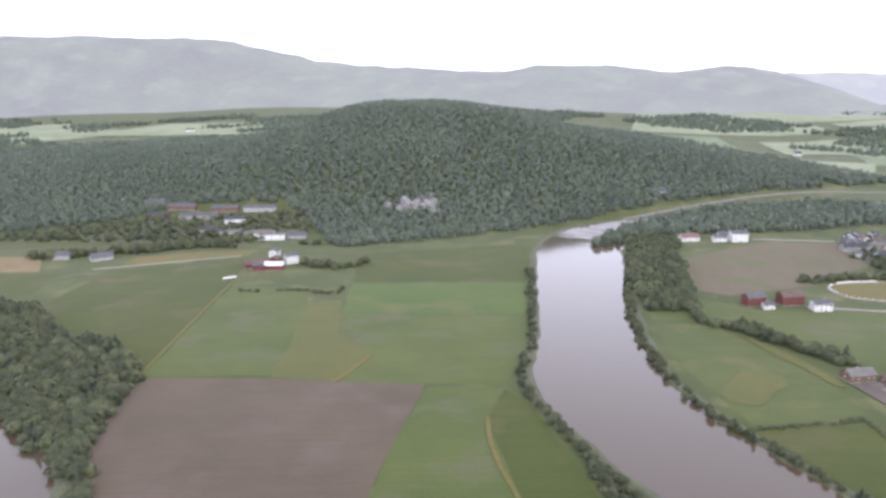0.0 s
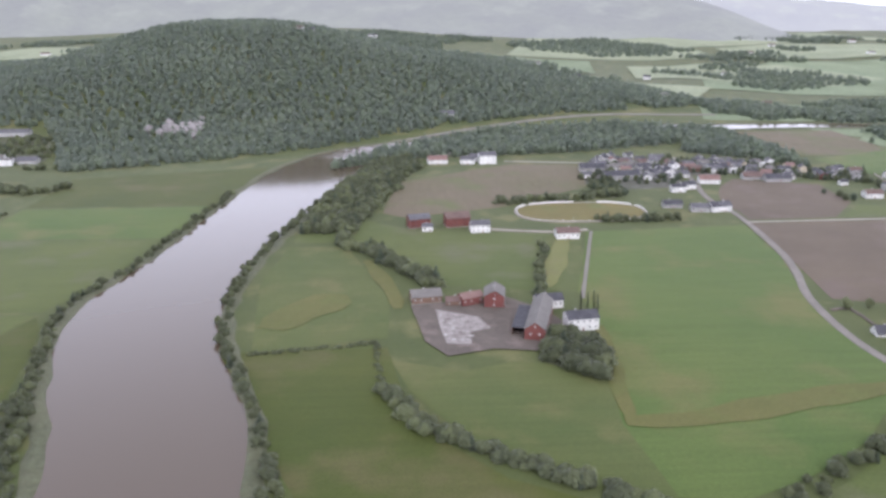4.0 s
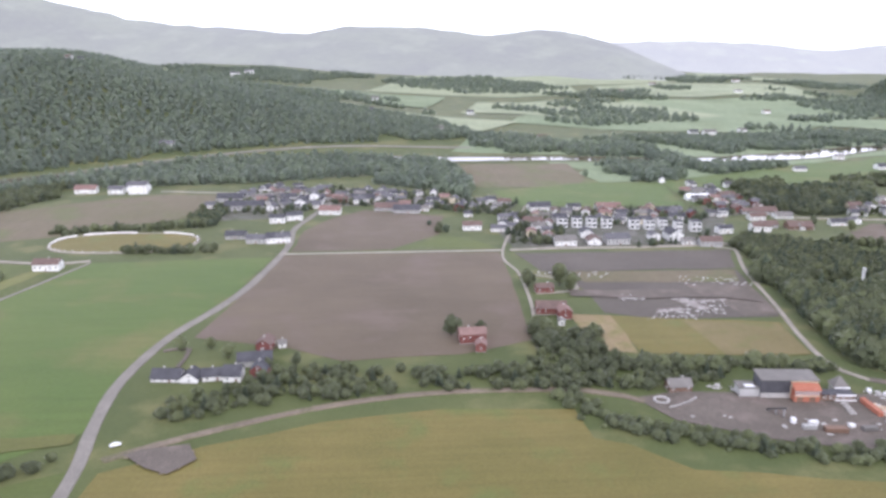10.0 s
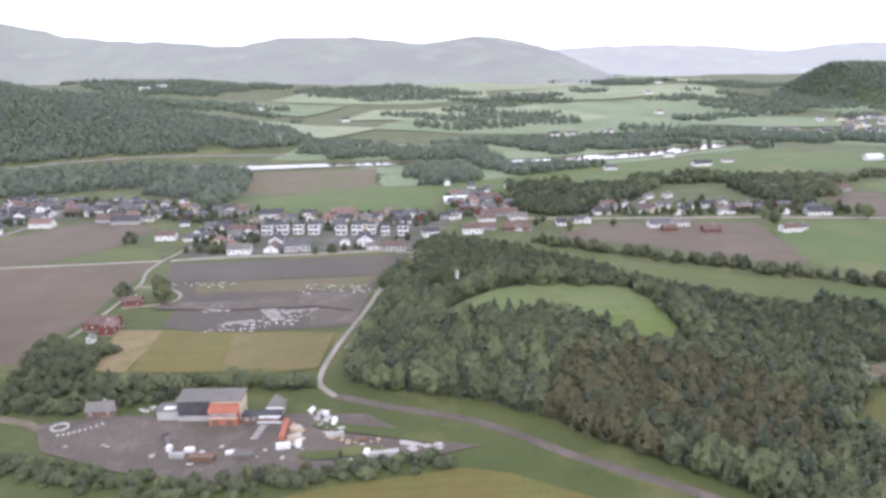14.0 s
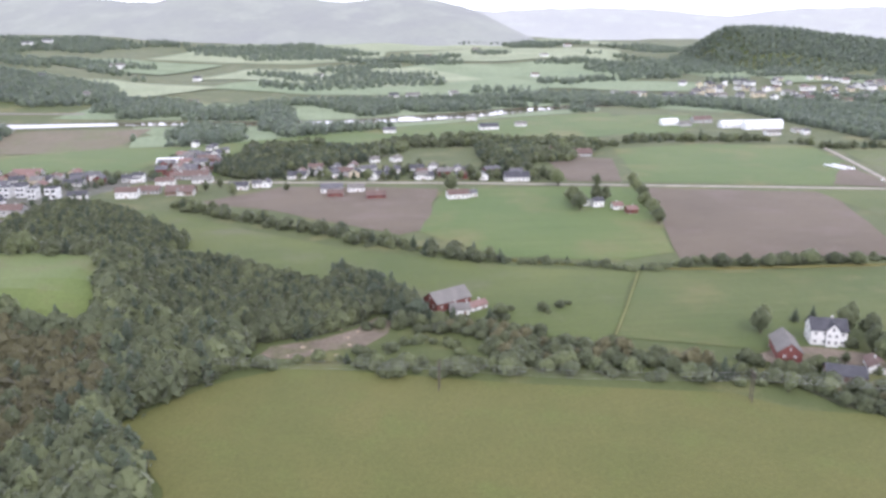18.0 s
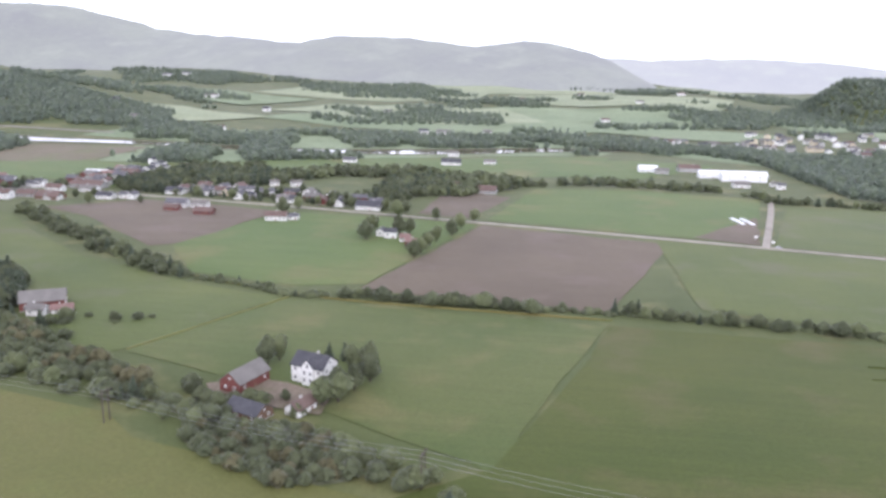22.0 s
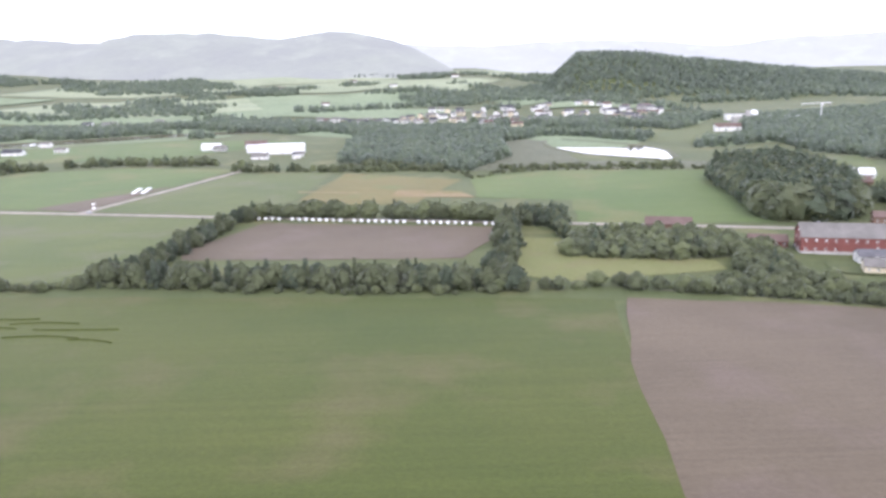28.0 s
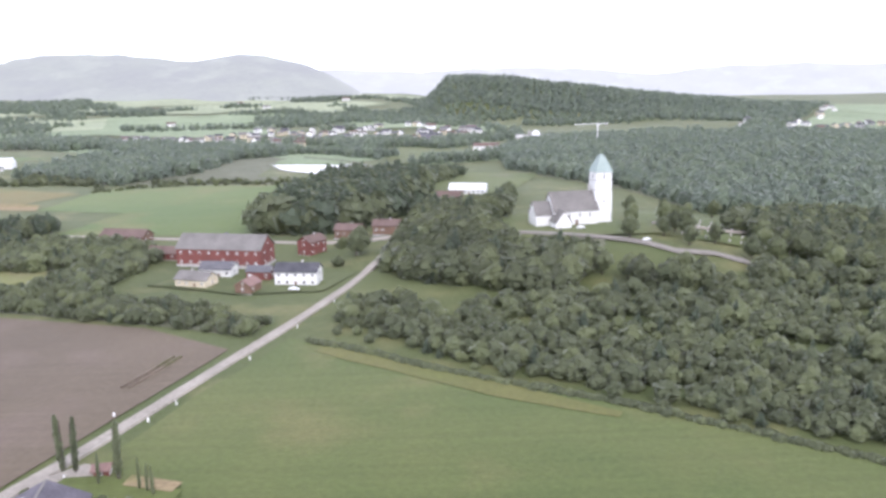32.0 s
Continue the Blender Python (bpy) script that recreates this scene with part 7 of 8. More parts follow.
for k in range(6):
    part("base_post", boxes((0.1 + 1.36 * k, -0.06, 0.1, 0.24 + 1.36 * k, -0.003, 1.38)), "stone", works)
part("upper_hall", boxes((7.12, 0, 0, 13.6, 5.2, 4.7)), "paint_yellow", works, "weathered beige upper wall")
part("front_hall", boxes((7.3, -2.2, 0, 13.3, -0.004, 3.3)), "paint_orange", works, "orange-red front hall")
for name, x0, x1, pts, mat, tag in (("main_roof", -0.3, 13.9, ((-0.35, 4.72), (5.5, 5.15), (5.5, 5.33), (-0.35, 4.9)), "roof_grey", "grey low-pitched sheet roof"),
                                    ("front_roof", 7.1, 13.5, ((-2.6, 3.2), (-0.01, 4.1), (-0.01, 4.24), (-2.6, 3.34)), "paint_orange", "orange-red lean-to roof")):
    roof_bm = bmesh.new()
    ends = [[roof_bm.verts.new((x, y, z)) for y, z in pts] for x in (x0, x1)]
    roof_bm.faces.new(ends[0])
    roof_bm.faces.new(ends[1][::-1])
    for k in range(4):
        roof_bm.faces.new((ends[0][k], ends[1][k], ends[1][(k + 1) % 4], ends[0][(k + 1) % 4]))
    bmesh.ops.recalc_face_normals(roof_bm, faces=roof_bm.faces[:])
    part(name, roof_bm, mat, works, tag)
for k in range(7):
    window(works, Matrix.Translation((7.75 + 0.85 * k, -2.21, 2.45)), 0.6, 0.85, "paint_white")
part("fascia", boxes((7.3, -2.27, 1.62, 13.3, -2.205, 1.82)), "paint_yellow", works, "pale fascia band")
for x in (8.6, 11.6):
    shared("door", DOOR, works, Matrix.Translation((x, -2.21, 0.02)) @ Matrix.Diagonal((1.4, 1, 1.45, 1)))
part("side_hall", boxes((-4.8, 0.6, 0, -0.01, 4.4, 2.3)), "paint_grey", works, "grey side hall")
part("side_roof", boxes((-5.1, 0.3, 2.304, -0.012, 4.7, 2.5)), "roof_grey", works, "grey patched side roof")
part("roof_patch", boxes((-3.4, 1.0, 2.504, -1.0, 2.6, 2.56)), "metal_white", works, "white roof patch")
office = tagged(new("yard_office"), "low office with dark flat roof and white fascia", "building")
office.matrix_basis = pose(436.6, 188.9, 0.15, 0, 0, -5)
part("wall", boxes((0, 0, 0, 8.0, 2.6, 1.5)), "paint_brown", office)
part("roof", boxes((-0.2, -0.3, 1.504, 8.2, 2.8, 1.66)), "roof_dark", office, "dark flat roof")
part("fascia", boxes((3.6, -0.36, 1.2, 8.2, -0.304, 1.66)), "metal_white", office, "white fascia board")
part("plinth", boxes((3.2, -0.5, 0, 8.4, -0.32, 0.35)), "metal_white", office, "white terrace edge")
for k in range(5):
    window(office, Matrix.Translation((0.9 + 1.5 * k, -0.01, 0.85)), 0.8, 0.7, "paint_white")
pavilion = tagged(new("pavilion"), "small pavilion with a steep pointed grey roof", "building")
pavilion.matrix_basis = pose(443.4, 193.2, 0.15, 0, 0, -5)
part("wall", boxes((-1.6, -1.4, 0, 1.6, 1.4, 2.0)), "paint_grey", pavilion)
point_bm = bmesh.new()
hipped(point_bm, 2.0, 0.08, 2.0, 4.3)
part("roof", point_bm, "roof_grey", pavilion, "pointed grey roof")
part("fascia", boxes((-1.9, -2.06, 1.75, 1.9, -2.0, 2.1)), "metal_white", pavilion, "white gable board")
PALLET = mesh_of("pallet", boxes((-0.8, -0.3, 0, 0.8, 0.3, 0.12), (-0.7, -0.26, 0.12, 0.7, 0.26, 0.2)), "stone")
for k in range(5):
    pal = tagged(new("pallet", PALLET), "pale pallet lying on the gravel yard", "pallet", "row of pallets")
    pal.matrix_basis = pose(441.2 - 0.25 * k, 186.6 - 1.3 * k, 0.2, 0, 0, -4 + 3 * (k % 3))
belt = tagged(new("conveyor_belt"), "dark inclined conveyor belt on the gravel yard", "conveyor")
belt.matrix_basis = pose(422.2, 182.6, 0.2, 0, 0, -62)
part("frame", moved(boxes((-2.6, -0.3, -0.12, 2.6, 0.3, 0.12)), 0, 0, 0), "rubber", belt).matrix_basis = pose(0, 0, 1.3, 0, -24, 0)
for x, h in ((-2.0, 0.35), (0, 1.2), (2.0, 2.05)):
    part("leg", boxes((x - 0.08, -0.25, 0, x + 0.08, 0.25, h)), "steel", belt)
rubble("heaps of planks and scrap beside the works", [(447, 178), (449.4, 178), (449.4, 187), (447, 187)], 0.9, 0.25, 0.7, "timber", 0.25)
rubble("pale scrap scattered beside the works", [(447.2, 177), (449.8, 177), (449.8, 186), (447.2, 186)], 1.2, 0.25, 0.7, "stone", 0.25)
rubble("pale scrap and blocks along the yard lane", [(450, 193), (453, 193), (458, 183), (456, 180), (453, 184)], 1.1, 0.2, 0.65, "stone", 0.25)
rubble("brown planks and scrap on the yard", [(454, 181), (466, 178.5), (466, 176), (455, 177.5)], 1.3, 0.2, 0.6, "timber", 0.25)
rubble("pale rubble heap at the yard end", [(470, 176), (478, 175.5), (480, 172.5), (471, 172.5)], 1.0, 0.25, 0.7, "stone", 0.25)
rubble("pale stones at the foot of trees behind the yard", [(412, 197), (419, 195), (420, 197.5), (413, 199.5)], 1.2, 0.2, 0.6, "stone", 0.25)

band("grass", 3, "weeds on a gravel yard", [(450, 173), (456, 172.5), (462, 173.5), (470, 171.5)], 4.0)
band("grass", 3, "weeds on a gravel yard", [(452, 186), (460, 183), (470, 179.5), (478, 175)], 4.0)

CONTAINER = {}


def container(x, y, yaw, material, label, size=(2.3, 0.95, 0.95)):
    ob = tagged(new("container"), label, "container", "yard containers")
    ob.matrix_basis = pose(x, y, 0.2, 0, 0, yaw)
    if (material, size) not in CONTAINER:
        l, w, h = size
        rim = [(l / 2, -w / 2), (l / 2, w / 2), (-l / 2, w / 2), (-l / 2, -w / 2)]
        for k in range(8):
            u = -l / 2 + l * (k + 0.5) / 8
            rim += [(u - 0.09, -w / 2), (u - 0.06, -w / 2 - 0.05), (u + 0.06, -w / 2 - 0.05), (u + 0.09, -w / 2)]
        bm = bmesh.new()
        floor_ring, top_ring = ([bm.verts.new((px, py, z)) for px, py in rim] for z in (0, h))
        bm.faces.new(top_ring)
        bm.faces.new(floor_ring[::-1])
        for a, b, c, d in zip(floor_ring, floor_ring[1:] + floor_ring[:1], top_ring[1:] + top_ring[:1], top_ring):
            bm.faces.new((a, b, c, d))
        CONTAINER[material, size] = (mesh_of("body", bm, material), mesh_of("door", boxes((l / 2, -w / 2 + 0.05, 0.05, l / 2 + 0.04, -0.02, h - 0.05), (l / 2, 0.02, 0.05, l / 2 + 0.04, w / 2 - 0.05, h - 0.05)), material))
    for name, me in zip(("body", "door"), CONTAINER[material, size]):
        shared(name, me, ob, Matrix())
    return ob


for x, y, yaw, m, size, label in ((424.0, 178.2, 80, "metal_white", (1.2, 0.9, 1.1), "white steel cabin on the gravel yard"), (428.2, 177.2, 0, "metal_white", (1.9, 1.0, 0.8), "white steel container on the gravel yard"), (436.2, 175.4, 15, "metal_white", (1.4, 0.9, 0.6), "small white container on the gravel yard"),
                                  (426.2, 175.2, -4, "paint_grey", (2.9, 1.2, 0.9), "grey-brown open container on gravel"), (431.4, 173.6, -8, "paint_brown", (4.8, 1.7, 1.0), "brown long container on the gravel yard"), (439.2, 173.6, 4, "roof_grey", (3.4, 1.3, 0.9), "grey-blue covered container on gravel"),
                                  (446.0, 183.6, 88, "paint_orange", (8.0, 1.1, 1.1), "long orange-red container beside the works"), (446.6, 176.4, 4, "metal_white", (2.8, 1.1, 1.1), "white steel container beside the works"), (449.6, 177.0, 80, "metal_white", (1.6, 0.9, 1.0), "white steel container on the gravel yard"),
                                  (451.0, 192.4, 70, "metal_white", (1.7, 0.8, 0.8), "white container beside the yard lane"), (454.2, 190.4, 10, "metal_white", (1.2, 1.0, 0.8), "small white container beside the yard lane"), (456.2, 186.2, 84, "metal_white", (2.6, 0.9, 0.9), "white container beside the yard lane"),
                                  (457.2, 180.6, 20, "stone", (2.4, 1.0, 0.7), "grey weathered container on the yard"), (462.0, 177.6, 6, "paint_brown", (2.6, 0.9, 0.7), "rusty brown container on the yard"), (466.6, 170.8, 6, "stone", (5.6, 1.5, 1.1), "long pale covered container at the yard's edge"), (463.2, 170.6, 80, "metal_white", (2.0, 1.0, 1.6), "white cabin at the yard's edge"), (459.4, 168.8, 8, "metal_white", (3.2, 1.1, 0.7), "low white container at the yard's edge")):
    container(x, y, yaw, m, label, size)

rubble("pale broken stone slabs on concrete", [(145, 238), (158, 231), (161, 222), (155, 220), (154, 211), (147, 212)], 1.8, 0.2, 0.55, "stone", 0.3)
for label, plot, gap in (("pale rubble heap on dark earth", [(411, 267), (419, 266.5), (420, 272.5), (412, 274)], 1.2), ("pale rubble sheets on dark earth", [(419, 253), (428, 249), (441, 252), (446, 264), (433, 268.5), (429, 259), (421, 257)], 1.35),
                         ("pale rubble along an earthwork", [(388, 298), (414, 293), (416, 300), (389, 304.5)], 1.9), ("pale rubble along an earthwork", [(438, 283), (464, 280), (467, 292), (440, 295)], 2.0), ("pale rubble strip at a field edge", [(414, 248.5), (430, 247.5), (430, 250.5), (415, 251)], 1.3)):
    rubble(label, plot, gap * 1.35, 0.2, 0.55, "stone", 0.2)
rubble("loose stones round a gravel yard", [(395, 185), (420, 172), (450, 168), (478, 172), (462, 186), (450, 190), (470, 176)], 4.5, 0.2, 0.6, "stone", 0.2)
rubble("fallen logs and stones in a clearing", [(576, 190), (596, 212), (606, 212), (604, 194)], 4.0, 0.2, 0.5, "timber", 0.2)
field("gravel", 3, "grey gravelled earthwork strip", [(395, 272), (420, 268), (446, 268), (458, 262), (458, 270), (440, 276), (396, 279)])
for k in range(16):
    a = k * math.tau / 16
    stone_bm = bmesh.new()
    box(stone_bm, -0.3, -0.22, 0, 0.3, 0.22, 0.4)
    st = tagged(new("stone_block", mesh_of("stone_block", stone_bm, "stone") if k == 0 else bpy.data.meshes["stone_block"]), "pale stone block set in a ring on gravel", "stone", "ring of stone blocks")
    st.matrix_basis = pose(398 + 1.7 * math.cos(a), 191 + 1.7 * math.sin(a), 0.2, 0, 0, math.degrees(a) + 90)
    if k:
        stone_bm.free()
for k in range(9):
    st = tagged(new("stone_block", bpy.data.meshes["stone_block"]), "pale stone block in a row on gravel", "stone", "row of stone blocks")
    st.matrix_basis = pose(399 + 0.95 * k, 187.2 + 0.55 * k * (0.5 + 0.06 * k), 0.2, 0, 0, 20 * k)

# ---- oval racing track with a white rail ----
oval = [(219 + 30.5 * math.copysign(abs(math.cos(k * math.tau / 44)) ** 0.75, math.cos(k * math.tau / 44)), 356.5 + 17.0 * math.copysign(abs(math.sin(k * math.tau / 44)) ** 0.8, math.sin(k * math.tau / 44))) for k in range(45)]
field("straw", 3, "yellowed infield of an oval track", oval[:-1])
road("gravel_pale", 1.6, "pale sandy oval track", oval)
rail = tagged(new("rail_fence"), "white rail fence round an oval track", "fence")
POST = mesh_of("post", boxes((-0.08, -0.08, 0, 0.08, 0.08, 1.0)), "paint_white")
BOARD = mesh_of("board", boxes((-0.5, -0.05, 0.25, 0.5, 0.05, 1.05)), "paint_white")
for k, (p, q) in enumerate(zip(oval, oval[1:])):
    shared("post", POST, rail, pose(p[0], p[1], 0.15))
    if p[1] > 353 and k not in (3, 9, 10, 16):
        d = math.dist(p, q)
        shared("board", BOARD, rail, pose((p[0] + q[0]) / 2, (p[1] + q[1]) / 2, 0.15, 0, 0, math.degrees(math.atan2(q[1] - p[1], q[0] - p[0]))) @ Matrix.Diagonal((d, 1, 1, 1)))

# ---- wrapped bales, tarpaulins, poles, mast, crane ----
bale_bm = bmesh.new()
bmesh.ops.create_cone(bale_bm, cap_ends=True, segments=12, radius1=0.55, radius2=0.55, depth=1.0)
bmesh.ops.transform(bale_bm, matrix=pose(0, 0, 0.5, 0, 90, 0), verts=bale_bm.verts[:])
bmesh.ops.bevel(bale_bm, geom=[e for e in bale_bm.edges if e.calc_face_angle(0) > 1], offset=0.08, segments=1, affect="EDGES")
BALE = mesh_of("silage_bale", bale_bm, "metal_white")
for k in range(34):
    u = k / 33
    if k % 9 == 4:
        continue
    b = tagged(new("silage_bale", BALE), "white wrapped silage bale in a roadside row", "bale", "row of silage bales")
    b.matrix_basis = pose(907 + 80 * u, 315.5 - 18.5 * u, 0.1, 0, 0, -13)
for k in range(5):
    b = tagged(new("silage_bale", BALE), "white wrapped silage bale at a field edge", "bale", "bales by the river farm")
    b.matrix_basis = pose(-115.5 + 1.2 * k, 388.0 + 0.8 * k, 0.1, 0, 0, 30) @ Matrix.Diagonal((1.2, 1.2, 1.2, 1))
for x in (836.9, 841.0):
    tarp_bm = bmesh.new()
    for k in range(7):
        v0 = (k - 3) * 2.0
        box(tarp_bm, -0.85, v0, 0, 0.85, v0 + 1.98, 0.55 + 0.06 * (k % 2))
    t_ob = tagged(new("tarpaulin", mesh_of("tarpaulin", tarp_bm, "metal_white")), "long white tarpaulin over a field clamp", "tarpaulin", "field clamps")
    t_ob.matrix_basis = pose(x, 386.5, 0.1, 0, 0, 8)


def power_pole(x, y):
    ob = tagged(new("power_pole"), "wooden twin power pole with crossarm in scrub", "power pole", "power poles")
    ob.matrix_basis = pose(x, y, 0, 0, 0, -12)
    part("pole", boxes((-0.09, -0.8, -0.3, 0.09, -0.62, 6.2)), "bark", ob)
    part("pole", boxes((-0.09, 0.62, -0.3, 0.09, 0.8, 6.2)), "bark", ob)
    part("crossarm", boxes((-0.07, -1.7, 5.7, 0.07, 1.7, 5.85)), "bark", ob)
    for s in (-1.5, 0, 1.5):
        part("insulator", boxes((-0.05, s - 0.05, 5.3, 0.05, s + 0.05, 5.7)), "glass", ob)


LINE = [(560, 188), (618, 175.5), (676, 163.5), (734, 151), (792, 139)]
for x, y in LINE[1:4]:
    power_pole(x, y)
for s in (-1.5, 0, 1.5):
    cv, cf = [], []
    for (x0, y0), (x1, y1) in zip(LINE, LINE[1:]):
        for k in range(10):
            u = k / 10
            cv.append((x0 + (x1 - x0) * u + 0.2 * s, y0 + (y1 - y0) * u + s, 5.3 - 1.0 * 4 * u * (1 - u)))
    wire_me = bpy.data.curves.new("wire", "CURVE")
    wire_me.dimensions, wire_me.bevel_depth = "3D", 0.018
    sp = wire_me.splines.new("POLY")
    sp.points.add(len(cv) - 1)
    for p, c in zip(sp.points, cv):
        p.co = (*c, 1)
    wire_me.materials.append(MATS["steel"])
    tagged(new("power_line", wire_me), "sagging grey overhead power line wire", "wire", "power line wires")

mast = tagged(new("radio_mast"), "slim white lattice mast above a wood", "mast")
mast.matrix_basis = pose(490, 259, float(land(490, 259)))
for sx, sy in ((-0.35, -0.35), (0.35, -0.35), (0, 0.4)):
    part("leg", boxes((sx - 0.07, sy - 0.07, 0, sx + 0.07, sy + 0.07, 11)), "metal_white", mast)
for k in range(10):
    part("brace", boxes((-0.42, -0.42, 0.9 + k * 1.08, 0.42, 0.45, 1.0 + k * 1.08)), "metal_white", mast)

crane = tagged(new("tower_crane"), "pale tower crane over a construction site", "crane")
crane.matrix_basis = pose(1262, 645, 0, 0, 0, 20)
part("tower", boxes((-0.3, -0.3, 0, 0.3, 0.3, 15.0)), "metal_white", crane)
part("jib", boxes((-20, -0.2, 15.0, 9, 0.2, 15.4)), "metal_white", crane)
part("counterweight", boxes((6.5, -0.6, 13.8, 8.5, 0.6, 15.0)), "concrete", crane)
part("cab", boxes((0.3, -0.5, 13.6, 1.5, 0.5, 14.9)), "paint_white", crane)
silo = tagged(new("silo_works"), "pale concrete works with a domed silo", "factory")
silo.matrix_basis = pose(1216, 664, 0, 0, 0, -8)
part("hall", boxes((-14, -4, 0, 6, 4, 5)), "concrete", silo)
part("conveyor", boxes((6, -0.8, 4, 40, 0.8, 5.2)), "metal_white", silo)
dome_bm = bmesh.new()
bmesh.ops.create_uvsphere(dome_bm, u_segments=16, v_segments=8, radius=3.2)
part("dome", moved(dome_bm, 2, 0, 7), "metal_white", silo)
part("tower", boxes((-4, -2, 5, -1, 2, 9.5)), "concrete", silo)

# ---- the town on the far plain ----
town_random = random.Random(77)
TOWN_SPOTS = [(900, 745), (940, 760), (980, 735), (1020, 745), (1060, 730), (1100, 720), (1140, 735), (1010, 700), (1050, 690), (1090, 680), (1130, 690), (960, 800), (1000, 820), (1040, 810), (1080, 800), (1120, 790), (1160, 780), (980, 870), (1030, 880), (1080, 870), (1130, 860), (1170, 820), (930, 720), (870, 770), (1480, 760), (1530, 790), (1580, 830), (1500, 830)]
def far_houses(label, spots):
    """Small gabled houses of a far town, joined: walls, roofs, window openings."""
    bm = bmesh.new()
    slots = []
    for x, y in spots:
        L, D, H = town_random.uniform(5, 9.5), town_random.uniform(4.5, 6), town_random.uniform(2.8, 4.2)
        rise = 0.32 * D
        place = pose(x, y, float(land(x, y)), 0, 0, town_random.choice((0, 10, -15, 80)))
        wall, roof = town_random.choice((0, 0, 0, 1, 2)), town_random.choice((3, 4, 4, 5, 6))
        panes = [(u * L / 4 - 0.35, -D / 2 - 0.03, H * 0.45, u * L / 4 + 0.35, -D / 2 + 0.02, H * 0.75) for u in (-1, 0, 1)]
        for piece, slot in ((gable_walls(L, D, H, rise), wall), (gable_roof(L, D, H, rise), roof), (boxes(*panes), 7)):
            bmesh.ops.transform(piece, matrix=place, verts=piece.verts[:])
            me = bpy.data.meshes.new("piece")
            piece.to_mesh(me)
            piece.free()
            slots += [slot] * len(me.polygons)
            bm.from_mesh(me)
            bpy.data.meshes.remove(me)
    me = bpy.data.meshes.new("town_houses")
    bm.to_mesh(me)
    bm.free()
    for m in ("paint_white", "paint_yellow", "paint_grey", "roof_grey", "roof_slate", "roof_brown", "roof_dark", "glass"):
        me.materials.append(MATS[m])
    me.polygons.foreach_set("material_index", slots)
    return tagged(new("town_houses", me), label, "houses", kind="stuff")


far_houses("small pale houses among far fields", [(1450 + 45 * (k % 7) + town_random.uniform(-15, 15), 745 + 62 * (k % 7) + 34 * (k // 7) + town_random.uniform(-15, 15)) for k in range(21)])
far_houses("small white and grey houses of a far town", [(x + town_random.uniform(-18, 18), y + town_random.uniform(-16, 16)) for x, y in TOWN_SPOTS for k in range(6)])
for x, y, w in ((315, 800, 9), (430, 930, 8), (560, 1010, 9), (720, 1300, 14), (830, 1010, 10), (900, 1250, 12), (640, 780, 9), (700, 800, 8), (200, 950, 9), (-250, 985, 12), (-420, 1280, 14), (40, 775, 8), (52, 772, 7), (380, 720, 7), (470, 700, 8), (1000, 1480, 14), (820, 1430, 12), (1180, 845, 10)):
    house(x, y, town_random.choice((0, 12, -10)), w, 6.5, 3.6, "paint_white", town_random.choice(("roof_grey", "roof_brown", "roof_dark")), group="far farmhouses")

# ---- cars ----
def car(x, y, yaw, paint, label):
    ob = tagged(new("car"), label, "car", "parked cars")
    ob.matrix_basis = pose(x, y, float(land(x, y)) + 0.3, 0, 0, yaw)
    bm = bmesh.new()
    prof = [(-1.1, 0.18), (1.1, 0.18), (1.12, 0.42), (0.72, 0.48), (0.42, 0.74), (-0.55, 0.76), (-0.9, 0.5), (-1.12, 0.46)]
    ends = [[bm.verts.new((px, s * (0.44 if pz < 0.6 else 0.36), pz)) for px, pz in prof] for s in (-1, 1)]
    bm.faces.new(ends[0])
    bm.faces.new(ends[1][::-1])
    for k in range(len(prof)):
        j = (k + 1) % len(prof)
        bm.faces.new((ends[0][j], ends[0][k], ends[1][k], ends[1][j]))
    bmesh.ops.recalc_face_normals(bm, faces=bm.faces[:])
    part("body", bm, paint, ob)
    part("windscreen", boxes((0.45, -0.33, 0.5, 0.66, 0.33, 0.68)), "glass", ob)
    for px in (-0.68, 0.7):
        for s in (-0.42, 0.42):
            wheel = bmesh.new()
            bmesh.ops.create_cone(wheel, cap_ends=True, segments=12, radius1=0.17, radius2=0.17, depth=0.12)
            bmesh.ops.transform(wheel, matrix=pose(px, s, 0.17, 90, 0, 0), verts=wheel.verts[:])
            part("wheel", wheel, "rubber", ob)
    return ob


car(270.6, 141, 80, "steel", "grey car driving on a country road")
car(275, 176.5, 30, "metal_white", "white car parked beside a track")
car(839, 335.5, -13, "steel", "dark car on the straight road")
car(1166, 256.5, 20, "metal_white", "white car parked below the church")
car(1160, 259, 10, "metal_white", "white car parked below the church")
car(1098, 224, -10, "metal_white", "white car parked beside a white house")
car(1179, 243, 30, "metal_white", "white car parked on gravel by the churchyard")

# ---- works and rock face at the foot of the hill across the river ----
for x, y, w, wall, roof in ((-225, 590, 16, "paint_grey", "roof_slate"), (-200, 578, 22, "paint_brown", "roof_slate"), (-165, 570, 20, "paint_brown", "roof_slate"), (-138, 566, 24, "paint_grey", "roof_slate"), (-180, 552, 26, "paint_grey", "roof_slate"), (-150, 540, 14, "paint_white", "roof_dark"), (-160, 512, 12, "paint_grey", "roof_dark"), (-120, 500, 13, "paint_white", "roof_grey"), (-210, 556, 14, "paint_brown", "roof_dark")):
    house(x, y, house_random.choice((0, 6, -8)), w, 6.0, 3.2, wall, roof, label="long low industrial shed below a wooded hill", name="hall", chimney=False, rows=1, every=6, group="industrial sheds")
rock_v, rock_f, rock_n = [], [], 0
